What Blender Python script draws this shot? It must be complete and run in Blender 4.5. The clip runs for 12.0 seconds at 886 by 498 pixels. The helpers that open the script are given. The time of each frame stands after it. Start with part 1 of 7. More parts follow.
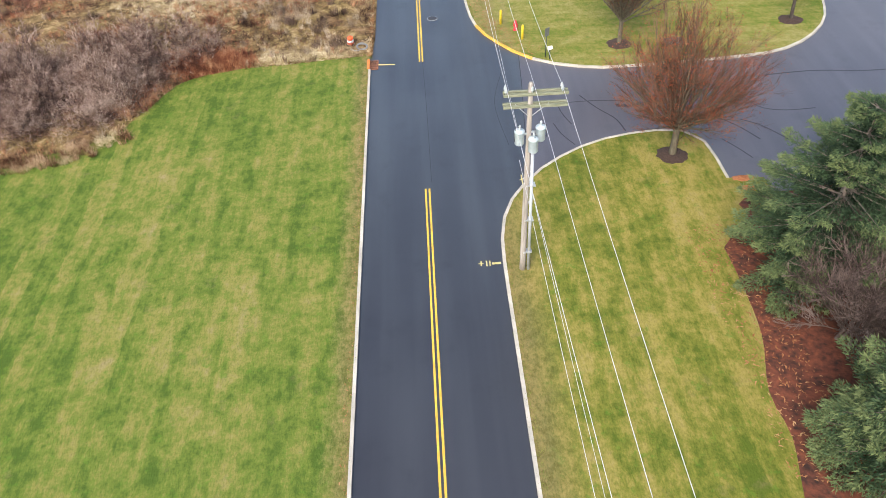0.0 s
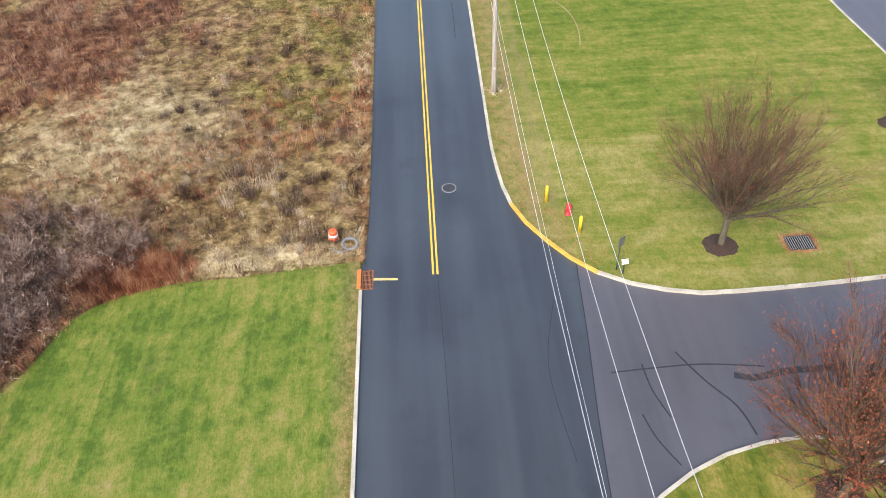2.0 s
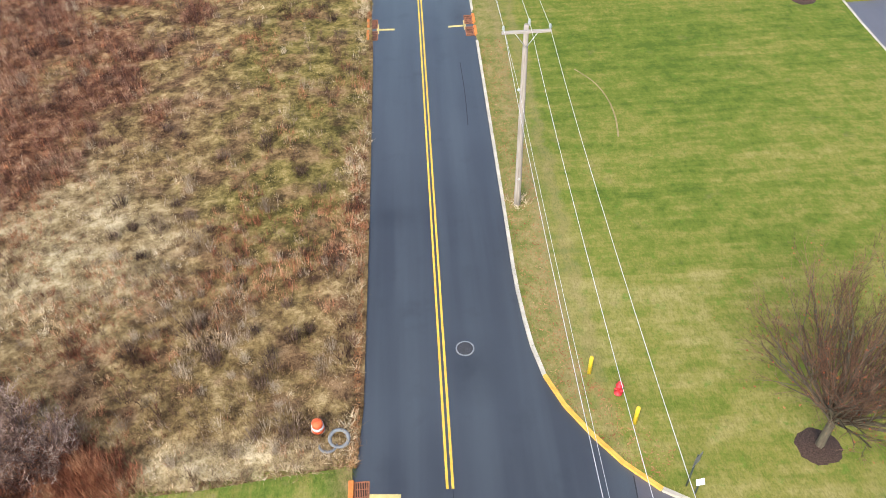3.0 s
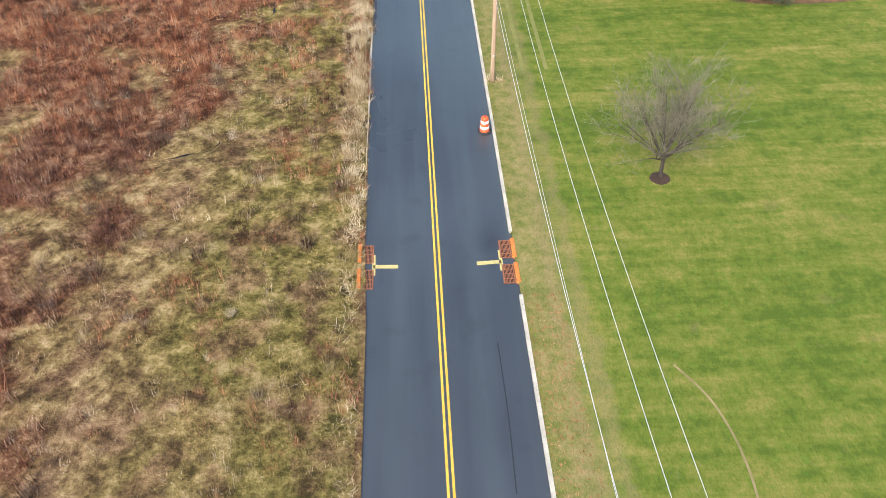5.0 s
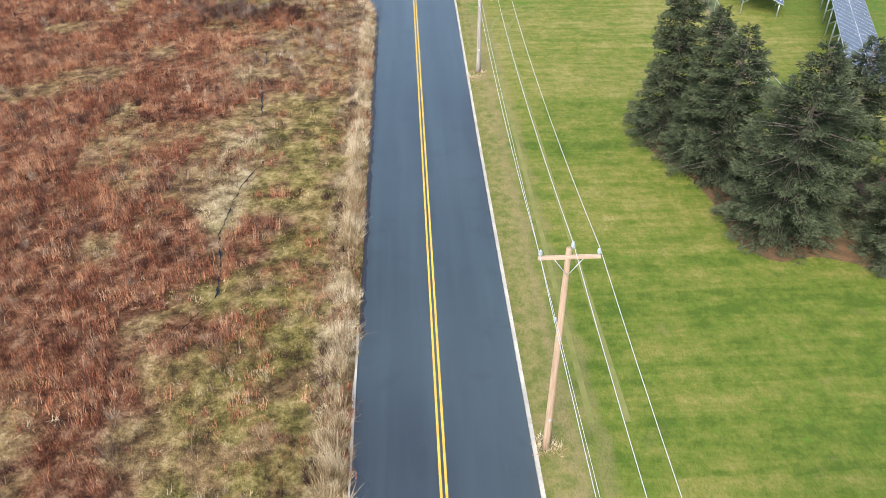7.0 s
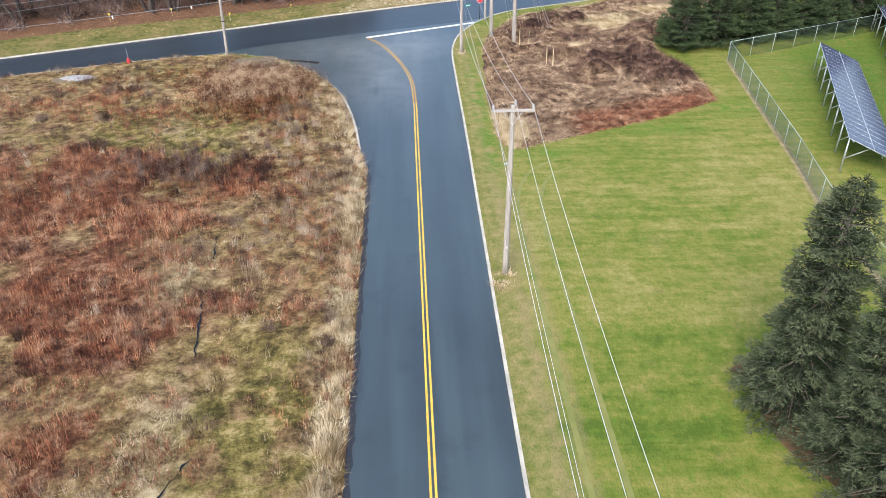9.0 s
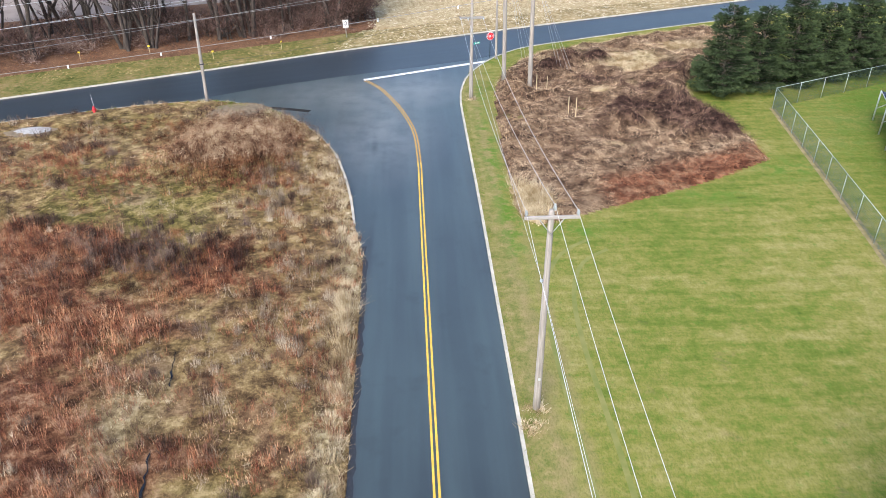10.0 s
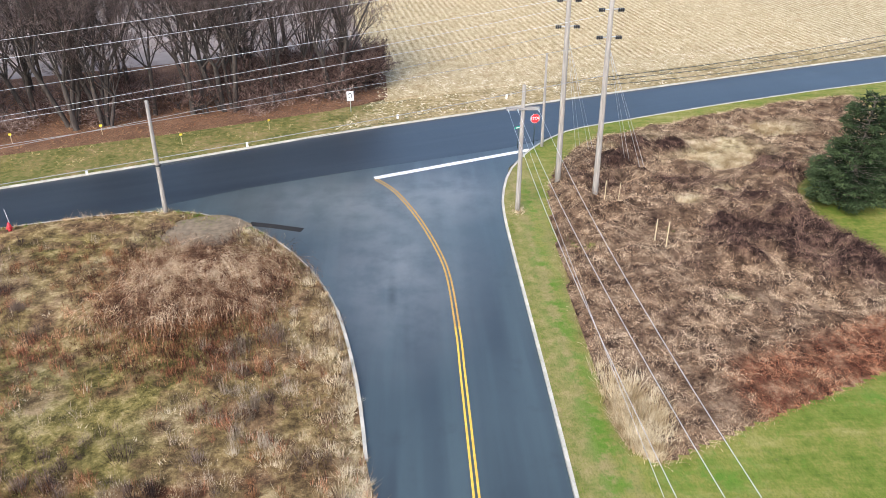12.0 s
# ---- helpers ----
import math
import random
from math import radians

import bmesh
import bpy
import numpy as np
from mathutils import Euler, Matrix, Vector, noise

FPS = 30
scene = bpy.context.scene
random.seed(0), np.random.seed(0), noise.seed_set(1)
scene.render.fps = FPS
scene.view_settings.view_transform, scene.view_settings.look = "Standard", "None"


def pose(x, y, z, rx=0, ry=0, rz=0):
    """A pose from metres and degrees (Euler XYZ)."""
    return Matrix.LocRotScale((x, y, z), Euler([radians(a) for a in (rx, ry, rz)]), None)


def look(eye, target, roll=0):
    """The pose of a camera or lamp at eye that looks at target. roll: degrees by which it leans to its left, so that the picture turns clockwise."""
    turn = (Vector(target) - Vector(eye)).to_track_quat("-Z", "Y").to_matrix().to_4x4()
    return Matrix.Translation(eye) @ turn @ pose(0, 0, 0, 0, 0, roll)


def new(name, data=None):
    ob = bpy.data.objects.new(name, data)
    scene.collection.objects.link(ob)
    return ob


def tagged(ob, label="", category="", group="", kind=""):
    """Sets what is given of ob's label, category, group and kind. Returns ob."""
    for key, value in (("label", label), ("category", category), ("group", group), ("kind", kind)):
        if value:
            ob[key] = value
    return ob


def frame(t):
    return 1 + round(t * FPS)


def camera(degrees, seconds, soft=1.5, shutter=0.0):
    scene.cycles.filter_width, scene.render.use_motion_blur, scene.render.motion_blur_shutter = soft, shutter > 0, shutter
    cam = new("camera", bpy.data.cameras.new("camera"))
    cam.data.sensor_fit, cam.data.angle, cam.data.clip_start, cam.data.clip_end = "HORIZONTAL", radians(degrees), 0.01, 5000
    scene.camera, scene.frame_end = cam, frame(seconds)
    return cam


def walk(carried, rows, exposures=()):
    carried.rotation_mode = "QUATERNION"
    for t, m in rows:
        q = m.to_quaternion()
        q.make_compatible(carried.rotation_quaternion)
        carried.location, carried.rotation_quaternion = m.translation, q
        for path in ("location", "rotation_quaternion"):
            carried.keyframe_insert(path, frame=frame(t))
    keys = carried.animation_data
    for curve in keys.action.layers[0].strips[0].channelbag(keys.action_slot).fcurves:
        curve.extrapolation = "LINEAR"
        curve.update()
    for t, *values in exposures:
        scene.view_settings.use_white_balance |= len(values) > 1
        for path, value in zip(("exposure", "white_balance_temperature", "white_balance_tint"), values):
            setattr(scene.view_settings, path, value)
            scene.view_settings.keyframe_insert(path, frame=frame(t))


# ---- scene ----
cam = camera(60.8, 12.0, soft=0.85, shutter=0.05)
PATH = [
    (0, (0.319, 1.714, 25.998), (0.335, 3.175, 24.633), -3.0),
    (0.5, (0.194, 6.868, 25.884), (0.213, 8.327, 24.516), -3.0),
    (1, (0.14, 12.222, 25.754), (0.158, 13.679, 24.384), -3.2),
    (1.5, (-0.07, 17.815, 25.694), (-0.043, 19.265, 24.317), -2.7),
    (2, (-0.055, 23.467, 25.607), (-0.028, 24.911, 24.224), -2.6),
    (2.5, (-0.061, 29.118, 25.516), (-0.037, 30.558, 24.128), -2.6),
    (3, (-0.225, 34.935, 25.418), (-0.192, 36.366, 24.022), -2.3),
    (3.2, (-0.259, 37.217, 25.386), (-0.223, 38.646, 23.987), -2.1),
    (4.8, (-0.668, 55.399, 25.09), (-0.615, 56.83, 23.693), -0.8),
    (5, (-0.69, 57.707, 25.038), (-0.635, 59.153, 23.659), -0.8),
    (5.5, (-0.707, 63.393, 24.715), (-0.648, 64.886, 23.385), -0.7),
    (6, (-0.74, 69.037, 24.418), (-0.676, 70.573, 23.139), -0.7),
    (6.5, (-0.754, 74.623, 24.192), (-0.686, 76.19, 22.951), -0.6),
    (7, (-0.751, 79.981, 24.124), (-0.678, 81.583, 22.928), -0.4),
    (7.5, (-0.703, 85.252, 24.117), (-0.628, 86.888, 22.97), -0.3),
    (7.7, (-0.674, 87.298, 24.112), (-0.599, 88.946, 22.982), -0.3),
    (9.3, (-0.449, 103.176, 23.84), (-0.373, 104.87, 22.78), -0.4),
    (9.5, (-0.468, 105.194, 23.795), (-0.393, 106.892, 22.741), -0.4),
    (10, (-0.61, 110.328, 23.526), (-0.533, 112.036, 22.488), -0.4),
    (10.5, (-0.895, 115.351, 23.226), (-0.815, 117.07, 22.207), -0.3),
    (11, (-1.294, 120.255, 22.965), (-1.211, 121.984, 21.963), -0.2),
    (11.5, (-1.767, 125.061, 22.764), (-1.682, 126.797, 21.774), -0.1),
    (12, (-2.314, 129.549, 22.558), (-2.229, 131.29, 21.579), 0.1),
]
walk(cam, [(t, look(eye, target, roll)) for t, eye, target, roll in PATH], ((0, 1.05, 6500, 10), (5, 1.05, 6400, 10), (8, 1.05, 6050, 10), (12, 0.97, 6000, 10)))

# ---- daylight under a thin overcast ----
SUN_EL, SUN_AZ = 42.0, 205.0
world = bpy.data.worlds.new("sky")
scene.world = world
world.use_nodes = True
wt = world.node_tree
sky = wt.nodes.new("ShaderNodeTexSky")
sky.sky_type = "NISHITA"
sky.sun_disc = False
sky.sun_elevation, sky.sun_rotation = radians(SUN_EL), radians(SUN_AZ)
sky.air_density, sky.dust_density, sky.ozone_density = 1.0, 4.0, 1.0
wt.links.new(sky.outputs[0], wt.nodes["Background"].inputs[0])
wt.nodes["Background"].inputs[1].default_value = 0.15
sun_data = bpy.data.lights.new("sun", "SUN")
sun_data.energy, sun_data.angle, sun_data.color = 1.2, radians(30), (1.0, 0.98, 0.95)
sun_ob = new("sun", sun_data)
sd = Vector((math.sin(radians(SUN_AZ)) * math.cos(radians(SUN_EL)), math.cos(radians(SUN_AZ)) * math.cos(radians(SUN_EL)), math.sin(radians(SUN_EL))))
sun_ob.matrix_world = look(sd * 60, (0, 0, 0))


# ---- materials ----
class Nodes:
    """A small builder for one node material."""

    def __init__(self, name, rough=0.8, metal=0.0, spec=0.5):
        self.m = bpy.data.materials.new(name)
        self.m.use_nodes = True
        self.t = self.m.node_tree
        self.b = self.t.nodes["Principled BSDF"]
        self.b.inputs["Roughness"].default_value = rough
        self.b.inputs["Metallic"].default_value = metal
        self.b.inputs["Specular IOR Level"].default_value = spec
        self.co = self.t.nodes.new("ShaderNodeTexCoord").outputs["Object"]

    def node(self, kind, **inputs):
        n = self.t.nodes.new(kind)
        for k, v in inputs.items():
            self.put(n.inputs[k.replace("_", " ")], v)
        return n

    def put(self, sock, v):
        if isinstance(v, bpy.types.NodeSocket):
            self.t.links.new(v, sock)
        else:
            sock.default_value = v

    def noise(self, scale, detail=3.0, stretch=None, rough=0.55):
        co = self.co
        if stretch:
            mp = self.t.nodes.new("ShaderNodeMapping")
            mp.inputs["Scale"].default_value = stretch
            self.t.links.new(co, mp.inputs["Vector"])
            co = mp.outputs[0]
        return self.node("ShaderNodeTexNoise", Vector=co, Scale=scale, Detail=detail, Roughness=rough).outputs["Fac"]

    def ramp(self, fac, stops):
        n = self.t.nodes.new("ShaderNodeValToRGB")
        e = n.color_ramp.elements
        while len(e) < len(stops):
            e.new(0.5)
        for i, (p, c) in enumerate(stops):
            e[i].position = p
            e[i].color = (*c, 1) if not isinstance(c, (int, float)) else (c, c, c, 1)
        self.t.links.new(fac, n.inputs[0])
        return n.outputs[0]

    def mix(self, fac, a, b, mode="MIX"):
        n = self.t.nodes.new("ShaderNodeMix")
        n.data_type, n.blend_type = "RGBA", mode
        self.put(n.inputs[0], fac)
        for s, v in ((n.inputs[6], a), (n.inputs[7], b)):
            self.put(s, v if isinstance(v, bpy.types.NodeSocket) else (*v, 1))
        return n.outputs[2]

    def math(self, op, a, b=0.5, c=0.0):
        n = self.t.nodes.new("ShaderNodeMath")
        n.operation = op
        for s, v in zip(n.inputs, (a, b, c)):
            self.put(s, v)
        return n.outputs[0]

    def attr(self, name):
        n = self.t.nodes.new("ShaderNodeAttribute")
        n.attribute_name = name
        return n.outputs["Fac"]

    def island(self):
        return self.t.nodes.new("ShaderNodeNewGeometry").outputs["Random Per Island"]

    def random(self):
        return self.t.nodes.new("ShaderNodeObjectInfo").outputs["Random"]

    def axis(self, i):
        n = self.t.nodes.new("ShaderNodeSeparateXYZ")
        self.t.links.new(self.co, n.inputs[0])
        return n.outputs[i]

    def bump(self, h, strength=0.5, dist=0.05):
        n = self.node("ShaderNodeBump", Strength=strength, Distance=dist, Height=h)
        self.t.links.new(n.outputs[0], self.b.inputs["Normal"])

    def done(self, col):
        self.put(self.b.inputs["Base Color"], col if isinstance(col, bpy.types.NodeSocket) else (*col, 1))
        return self.m


def plain(name, c1, c2, scale=6.0, rough=0.7, metal=0.0, bump=0.3, dist=0.01, stretch=None, vary=0.0):
    n = Nodes(name, rough, metal)
    f = n.noise(scale, 4.0, stretch)
    col = n.ramp(f, [(0.3, c1), (0.7, c2)])
    if vary:
        col = n.mix(n.math("MULTIPLY", n.random(), vary), col, tuple(0.5 * v for v in c1))
    n.bump(f, bump, dist)
    return n.done(col)


def settle(x, y):
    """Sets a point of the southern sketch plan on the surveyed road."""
    nx = np.interp(y, [10, 30, 50, 62, 72], [0, -0.018, -0.024, -0.016, 0]) * x
    ny = np.interp(y, [-60, 10, 16.4, 27.8, 35.57, 40.2, 46.76, 50, 55.2, 57.1, 60, 67, 84, 300], [-60, 9.75, 16.0, 27.25, 34.63, 39.15, 45.36, 48.45, 53.3, 54.9, 57.64, 63.87, 84, 300])
    wide = np.interp(y, [16, 37, 48, 58, 67, 84], [1, 0.985, 0.97, 0.965, 0.955, 1])
    road = np.interp(y, [60, 84], [0.98, 1])
    f = np.clip((np.abs(x) - 5) / 4, 0, 1)
    return x * (road * (1 - f) + wide * f), ny + nx


def spot(n, x, y, rx, ry):
    """A soft round mask at a place of the ground."""
    x, y = (float(v) for v in settle(x, y))
    mp = n.t.nodes.new("ShaderNodeMapping")
    mp.vector_type = "TEXTURE"
    mp.inputs["Location"].default_value = (x, y, 0)
    mp.inputs["Scale"].default_value = (rx, ry, 1)
    n.t.links.new(n.co, mp.inputs["Vector"])
    ln = n.t.nodes.new("ShaderNodeVectorMath")
    ln.operation = "LENGTH"
    n.t.links.new(mp.outputs[0], ln.inputs[0])
    return n.ramp(ln.outputs["Value"], [(0.0, 1.0), (1.0, 0.0)])


def asphalt(name, dark, light, warm, rough=0.62, dusty=(), stained=(), turn=0.0, y_tint=False):
    n = Nodes(name, rough, 0.0, 0.9)
    if turn:
        mp = n.t.nodes.new("ShaderNodeMapping")
        mp.inputs["Rotation"].default_value = (0, 0, radians(turn))
        n.t.links.new(n.co, mp.inputs["Vector"])
        n.co = mp.outputs[0]
    big = n.noise(0.09, 4.0)
    streak = n.noise(0.9, 3.0, (1.0, 0.05, 1.0))
    grain = n.noise(38.0, 3.0)
    cloud = n.noise(0.55, 6.0, None, 0.62)
    col = n.ramp(big, [(0.38, dark), (0.62, light)])
    col = n.mix(n.ramp(streak, [(0.42, 0.0), (0.66, 0.6)]), col, warm)
    col = n.mix(n.ramp(cloud, [(0.56, 0.0), (0.70, 0.40)]), col, tuple(v * 0.6 for v in dark))
    # base colour multiplied along y, paler and more blue-green northward
    if y_tint:
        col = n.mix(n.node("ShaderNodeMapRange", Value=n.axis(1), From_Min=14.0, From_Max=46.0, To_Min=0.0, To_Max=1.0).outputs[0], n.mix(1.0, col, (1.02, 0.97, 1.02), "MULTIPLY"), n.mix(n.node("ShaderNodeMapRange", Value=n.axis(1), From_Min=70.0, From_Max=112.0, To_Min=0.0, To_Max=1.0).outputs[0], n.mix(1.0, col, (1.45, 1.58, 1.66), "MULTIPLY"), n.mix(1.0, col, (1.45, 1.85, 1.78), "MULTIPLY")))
    for d in dusty:
        col = n.mix(n.math("MULTIPLY", spot(n, *d), n.ramp(cloud, [(0.36, 0.25), (0.62, 0.85)])), col, (0.195, 0.205, 0.200))
    for d in stained:
        col = n.mix(n.math("MULTIPLY", spot(n, *d), n.ramp(cloud, [(0.35, 0.9), (0.62, 0.3)])), col, (0.022, 0.024, 0.028))
    col = n.mix(n.ramp(grain, [(0.36, 0.25), (0.55, 0.0)]), col, tuple(v * 0.5 for v in dark))
    n.put(n.b.inputs["Roughness"], n.ramp(big, [(0.3, rough - 0.03), (0.7, rough + 0.05)]))
    n.bump(grain, 0.25, 0.01)
    return n.done(col)


M_ROAD = asphalt("fresh_asphalt", (0.026, 0.027, 0.031), (0.037, 0.040, 0.045), (0.052, 0.057, 0.061), 0.30, y_tint=True, dusty=((-6.5, 176.5, 11, 6.0), (-3.0, 168, 6, 12), (0.5, 178, 5, 6)), stained=((-1.8, 66.5, 1.9, 1.1), (1.3, 55.8, 1.6, 2.2), (-3.4, 164.5, 0.35, 2.6), (-3.3, 149, 0.35, 3.4), (2.6, 84.5, 0.9, 2.0)))
M_ROAD_NEW = asphalt("black_asphalt", (0.016, 0.023, 0.031), (0.024, 0.033, 0.042), (0.040, 0.052, 0.062), 0.38, turn=70)
M_ROAD_OLD = asphalt("worn_asphalt", (0.074, 0.072, 0.084), (0.100, 0.098, 0.112), (0.122, 0.118, 0.132), 0.40)
M_TAR = plain("crack_sealant", (0.025, 0.026, 0.03), (0.04, 0.042, 0.048), 8, 0.45)
M_DIP = plain("damp_asphalt", (0.028, 0.030, 0.035), (0.045, 0.047, 0.053), 1.5, 0.5)
M_KERB = plain("kerb_concrete", (0.42, 0.39, 0.325), (0.61, 0.57, 0.485), 3.5, 0.85, vary=0.25)
M_KERB_YELLOW = plain("kerb_yellow_paint", (0.62, 0.33, 0.05), (0.75, 0.47, 0.09), 5, 0.7, vary=0.1)
M_KERB_ORANGE = plain("inlet_orange_paint", (0.50, 0.14, 0.03), (0.68, 0.24, 0.05), 4, 0.75)
M_LINE_Y = plain("yellow_line_paint", (0.62, 0.37, 0.04), (0.78, 0.50, 0.07), 3.5, 0.7)
M_LINE_O = plain("worn_line_paint", (0.45, 0.24, 0.05), (0.58, 0.34, 0.07), 3.5, 0.7)
M_LINE_P = plain("survey_yellow_paint", (0.48, 0.40, 0.14), (0.62, 0.54, 0.24), 5, 0.8)
M_LINE_W = plain("white_line_paint", (0.62, 0.63, 0.63), (0.80, 0.80, 0.80), 4, 0.7)
M_IRON = plain("rusty_orange_iron", (0.22, 0.085, 0.042), (0.34, 0.14, 0.07), 9, 0.75)
M_CAST = plain("cast_iron", (0.05, 0.05, 0.052), (0.09, 0.09, 0.095), 14, 0.55, 0.4)
M_VOID = plain("dark_pit", (0.01, 0.009, 0.008), (0.02, 0.017, 0.014), 5, 0.9)


def lane_tone(n, coord, width, wob):
    """A tone of its own for each mower pass."""
    wn = n.t.nodes.new("ShaderNodeTexWhiteNoise")
    wn.noise_dimensions = "1D"
    n.put(wn.inputs["W"], n.math("FLOOR", n.math("ADD", n.math("DIVIDE", coord, width), wob)))
    return wn.outputs["Value"]


def lawn_material(name, dark, green, yellow, tan, along, width, lanes, cross, verge=False, lush=(), rim=None):
    """Mown turf: mower passes, yellowed and thin patches, lush tufts and fine blades."""
    n = Nodes(name, 0.9, 0.0, 0.12)
    lng = (0.16, 1.0, 1.0) if along else (1.0, 0.16, 1.0)
    patch = n.noise(0.10, 4.0)
    streak = n.noise(1.5, 5.0, lng, 0.65)
    mid = n.noise(0.85, 6.0, None, 0.68)
    clump = n.noise(3.4, 6.0, (1.0, 0.7, 1.0), 0.75)
    fine = n.noise(13.0, 4.0, (1.0, 0.5, 1.0))
    wob = n.math("MULTIPLY", n.noise(0.5, 4.0), 0.55)
    f = n.math("MULTIPLY_ADD", patch, 0.42, 0.29)
    for v, w in ((mid, 0.56), (streak, 0.50), (clump, 0.46), (lane_tone(n, n.axis(along), width, wob), lanes), (lane_tone(n, n.axis(1 - along), width * 1.3, wob), cross)):
        f = n.math("ADD", f, n.math("MULTIPLY", n.math("SUBTRACT", v, 0.5), w))
    if verge:
        far = n.node("ShaderNodeMapRange", Value=n.axis(1), From_Min=118.0, From_Max=140.0, To_Min=0.0, To_Max=0.10).outputs[0]
        near = n.node("ShaderNodeMapRange", Value=n.axis(1), From_Min=48.0, From_Max=78.0, To_Min=0.13, To_Max=0.0).outputs[0]
        f = n.math("ADD", f, n.math("ADD", far, near))
    col = n.ramp(f, [(0.36, dark), (0.48, green), (0.60, yellow), (0.76, tan)])
    col = n.mix(n.ramp(n.noise(1.9, 5.0, None, 0.7), [(0.57, 0.0), (0.68, 0.55)]), col, (0.095, 0.190, 0.022))
    col = n.mix(n.ramp(n.noise(0.62, 6.0, None, 0.72), [(0.60, 0.0), (0.72, 0.4)]), col, (0.215, 0.155, 0.085))
    if verge:
        x = n.math("ADD", n.axis(0), n.math("MULTIPLY", n.noise(0.6, 4.0), 1.6))
        dry = n.ramp(n.noise(1.6, 6.0, None, 0.7), [(0.36, (0.13, 0.145, 0.035)), (0.5, (0.23, 0.205, 0.075)), (0.64, (0.33, 0.25, 0.12))])
        col = n.mix(n.ramp(n.math("MULTIPLY", x, 0.1), [(0.58, 0.75), (0.70, 0.0)]), col, dry)
        for tx in (6.0, 7.1):
            trk = n.math("ABSOLUTE", n.math("SUBTRACT", x, tx))
            col = n.mix(n.ramp(n.math("ADD", trk, n.math("MULTIPLY", n.math("SUBTRACT", clump, 0.5), 1.2)), [(0.1, 0.40), (0.45, 0.0)]), col, (0.285, 0.215, 0.11))
    if rim:
        x = n.math("ADD", n.axis(0), n.math("MULTIPLY", n.math("SUBTRACT", clump, 0.5), 1.6))
        near_rim = n.node("ShaderNodeMapRange", Value=x, From_Min=rim[0], From_Max=rim[1], To_Min=0.0, To_Max=0.75).outputs[0]
        col = n.mix(near_rim, col, n.ramp(clump, [(0.38, (0.15, 0.115, 0.040)), (0.6, (0.29, 0.21, 0.10))]))
    for d in lush:
        col = n.mix(n.math("MULTIPLY", spot(n, *d), n.ramp(mid, [(0.46, 0.0), (0.58, 1.3)])), col, (0.100, 0.180, 0.022))
    if verge:
        col = n.mix(n.math("MULTIPLY", spot(n, 46.0, 158.0, 17.0, 30.0), 0.8), col, n.ramp(clump, [(0.38, (0.052, 0.100, 0.014)), (0.62, (0.105, 0.165, 0.026))]))
    col = n.mix(n.ramp(fine, [(0.36, 0.30), (0.52, 0.0)]), col, tuple(v * 0.7 for v in dark))
    n.bump(n.math("ADD", fine, clump), 0.6, 0.05)
    return n.done(col)


M_LAWN_W = lawn_material("mown_lawn_west", (0.068, 0.116, 0.018), (0.128, 0.172, 0.029), (0.226, 0.216, 0.056), (0.29, 0.235, 0.11), 0, 1.15, 0.10, 0.035, rim=(-4.75, -3.7))
M_LAWN_E = lawn_material("mown_lawn_east", (0.080, 0.126, 0.017), (0.128, 0.166, 0.025), (0.205, 0.204, 0.046), (0.30, 0.265, 0.095), 1, 1.55, 0.09, 0.015, True, ((5.4, 164.0, 1.1, 13.0), (5.6, 152.0, 1.2, 9.0), (9.5, 150.6, 4.0, 1.5), (19.0, 154.6, 5.0, 1.6), (26.5, 158.5, 3.5, 3.0), (6.0, 176.0, 0.9, 5.0), (46, 160, 20, 34), (44, 158, 14, 34)))
M_LAWN_S = lawn_material("mown_lawn_south", (0.085, 0.120, 0.016), (0.170, 0.174, 0.030), (0.280, 0.236, 0.062), (0.31, 0.25, 0.10), 0, 0.95, 0.09, 0.02, rim=(5.6, 3.7))


def verge_material():
    """Thin autumn grass with leaf litter, bleached beside the harvested field."""
    n = Nodes("thin_verge_grass", 0.95, 0.0, 0.1)
    a, b, c = n.noise(0.35, 4.0), n.noise(2.2, 6.0, None, 0.72), n.noise(7.0, 5.0, None, 0.75)
    f = n.math("ADD", n.math("MULTIPLY", a, 0.3), n.math("ADD", n.math("MULTIPLY", b, 0.4), n.math("MULTIPLY", c, 0.3)))
    green = n.ramp(f, [(0.40, (0.055, 0.070, 0.016)), (0.47, (0.125, 0.130, 0.034)), (0.54, (0.21, 0.170, 0.066)), (0.62, (0.31, 0.215, 0.12))])
    tan = n.ramp(f, [(0.38, (0.105, 0.100, 0.034)), (0.46, (0.25, 0.190, 0.088)), (0.54, (0.41, 0.315, 0.17)), (0.62, (0.58, 0.48, 0.30))])
    col = n.mix(n.node("ShaderNodeMapRange", Value=n.math("ADD", n.axis(0), n.math("MULTIPLY", b, 6.0)), From_Min=-7.0, From_Max=3.0, To_Min=0.0, To_Max=1.0).outputs[0], green, tan)
    n.bump(n.math("ADD", b, c), 0.8, 0.05)
    return n.done(col)


M_VERGE = verge_material()


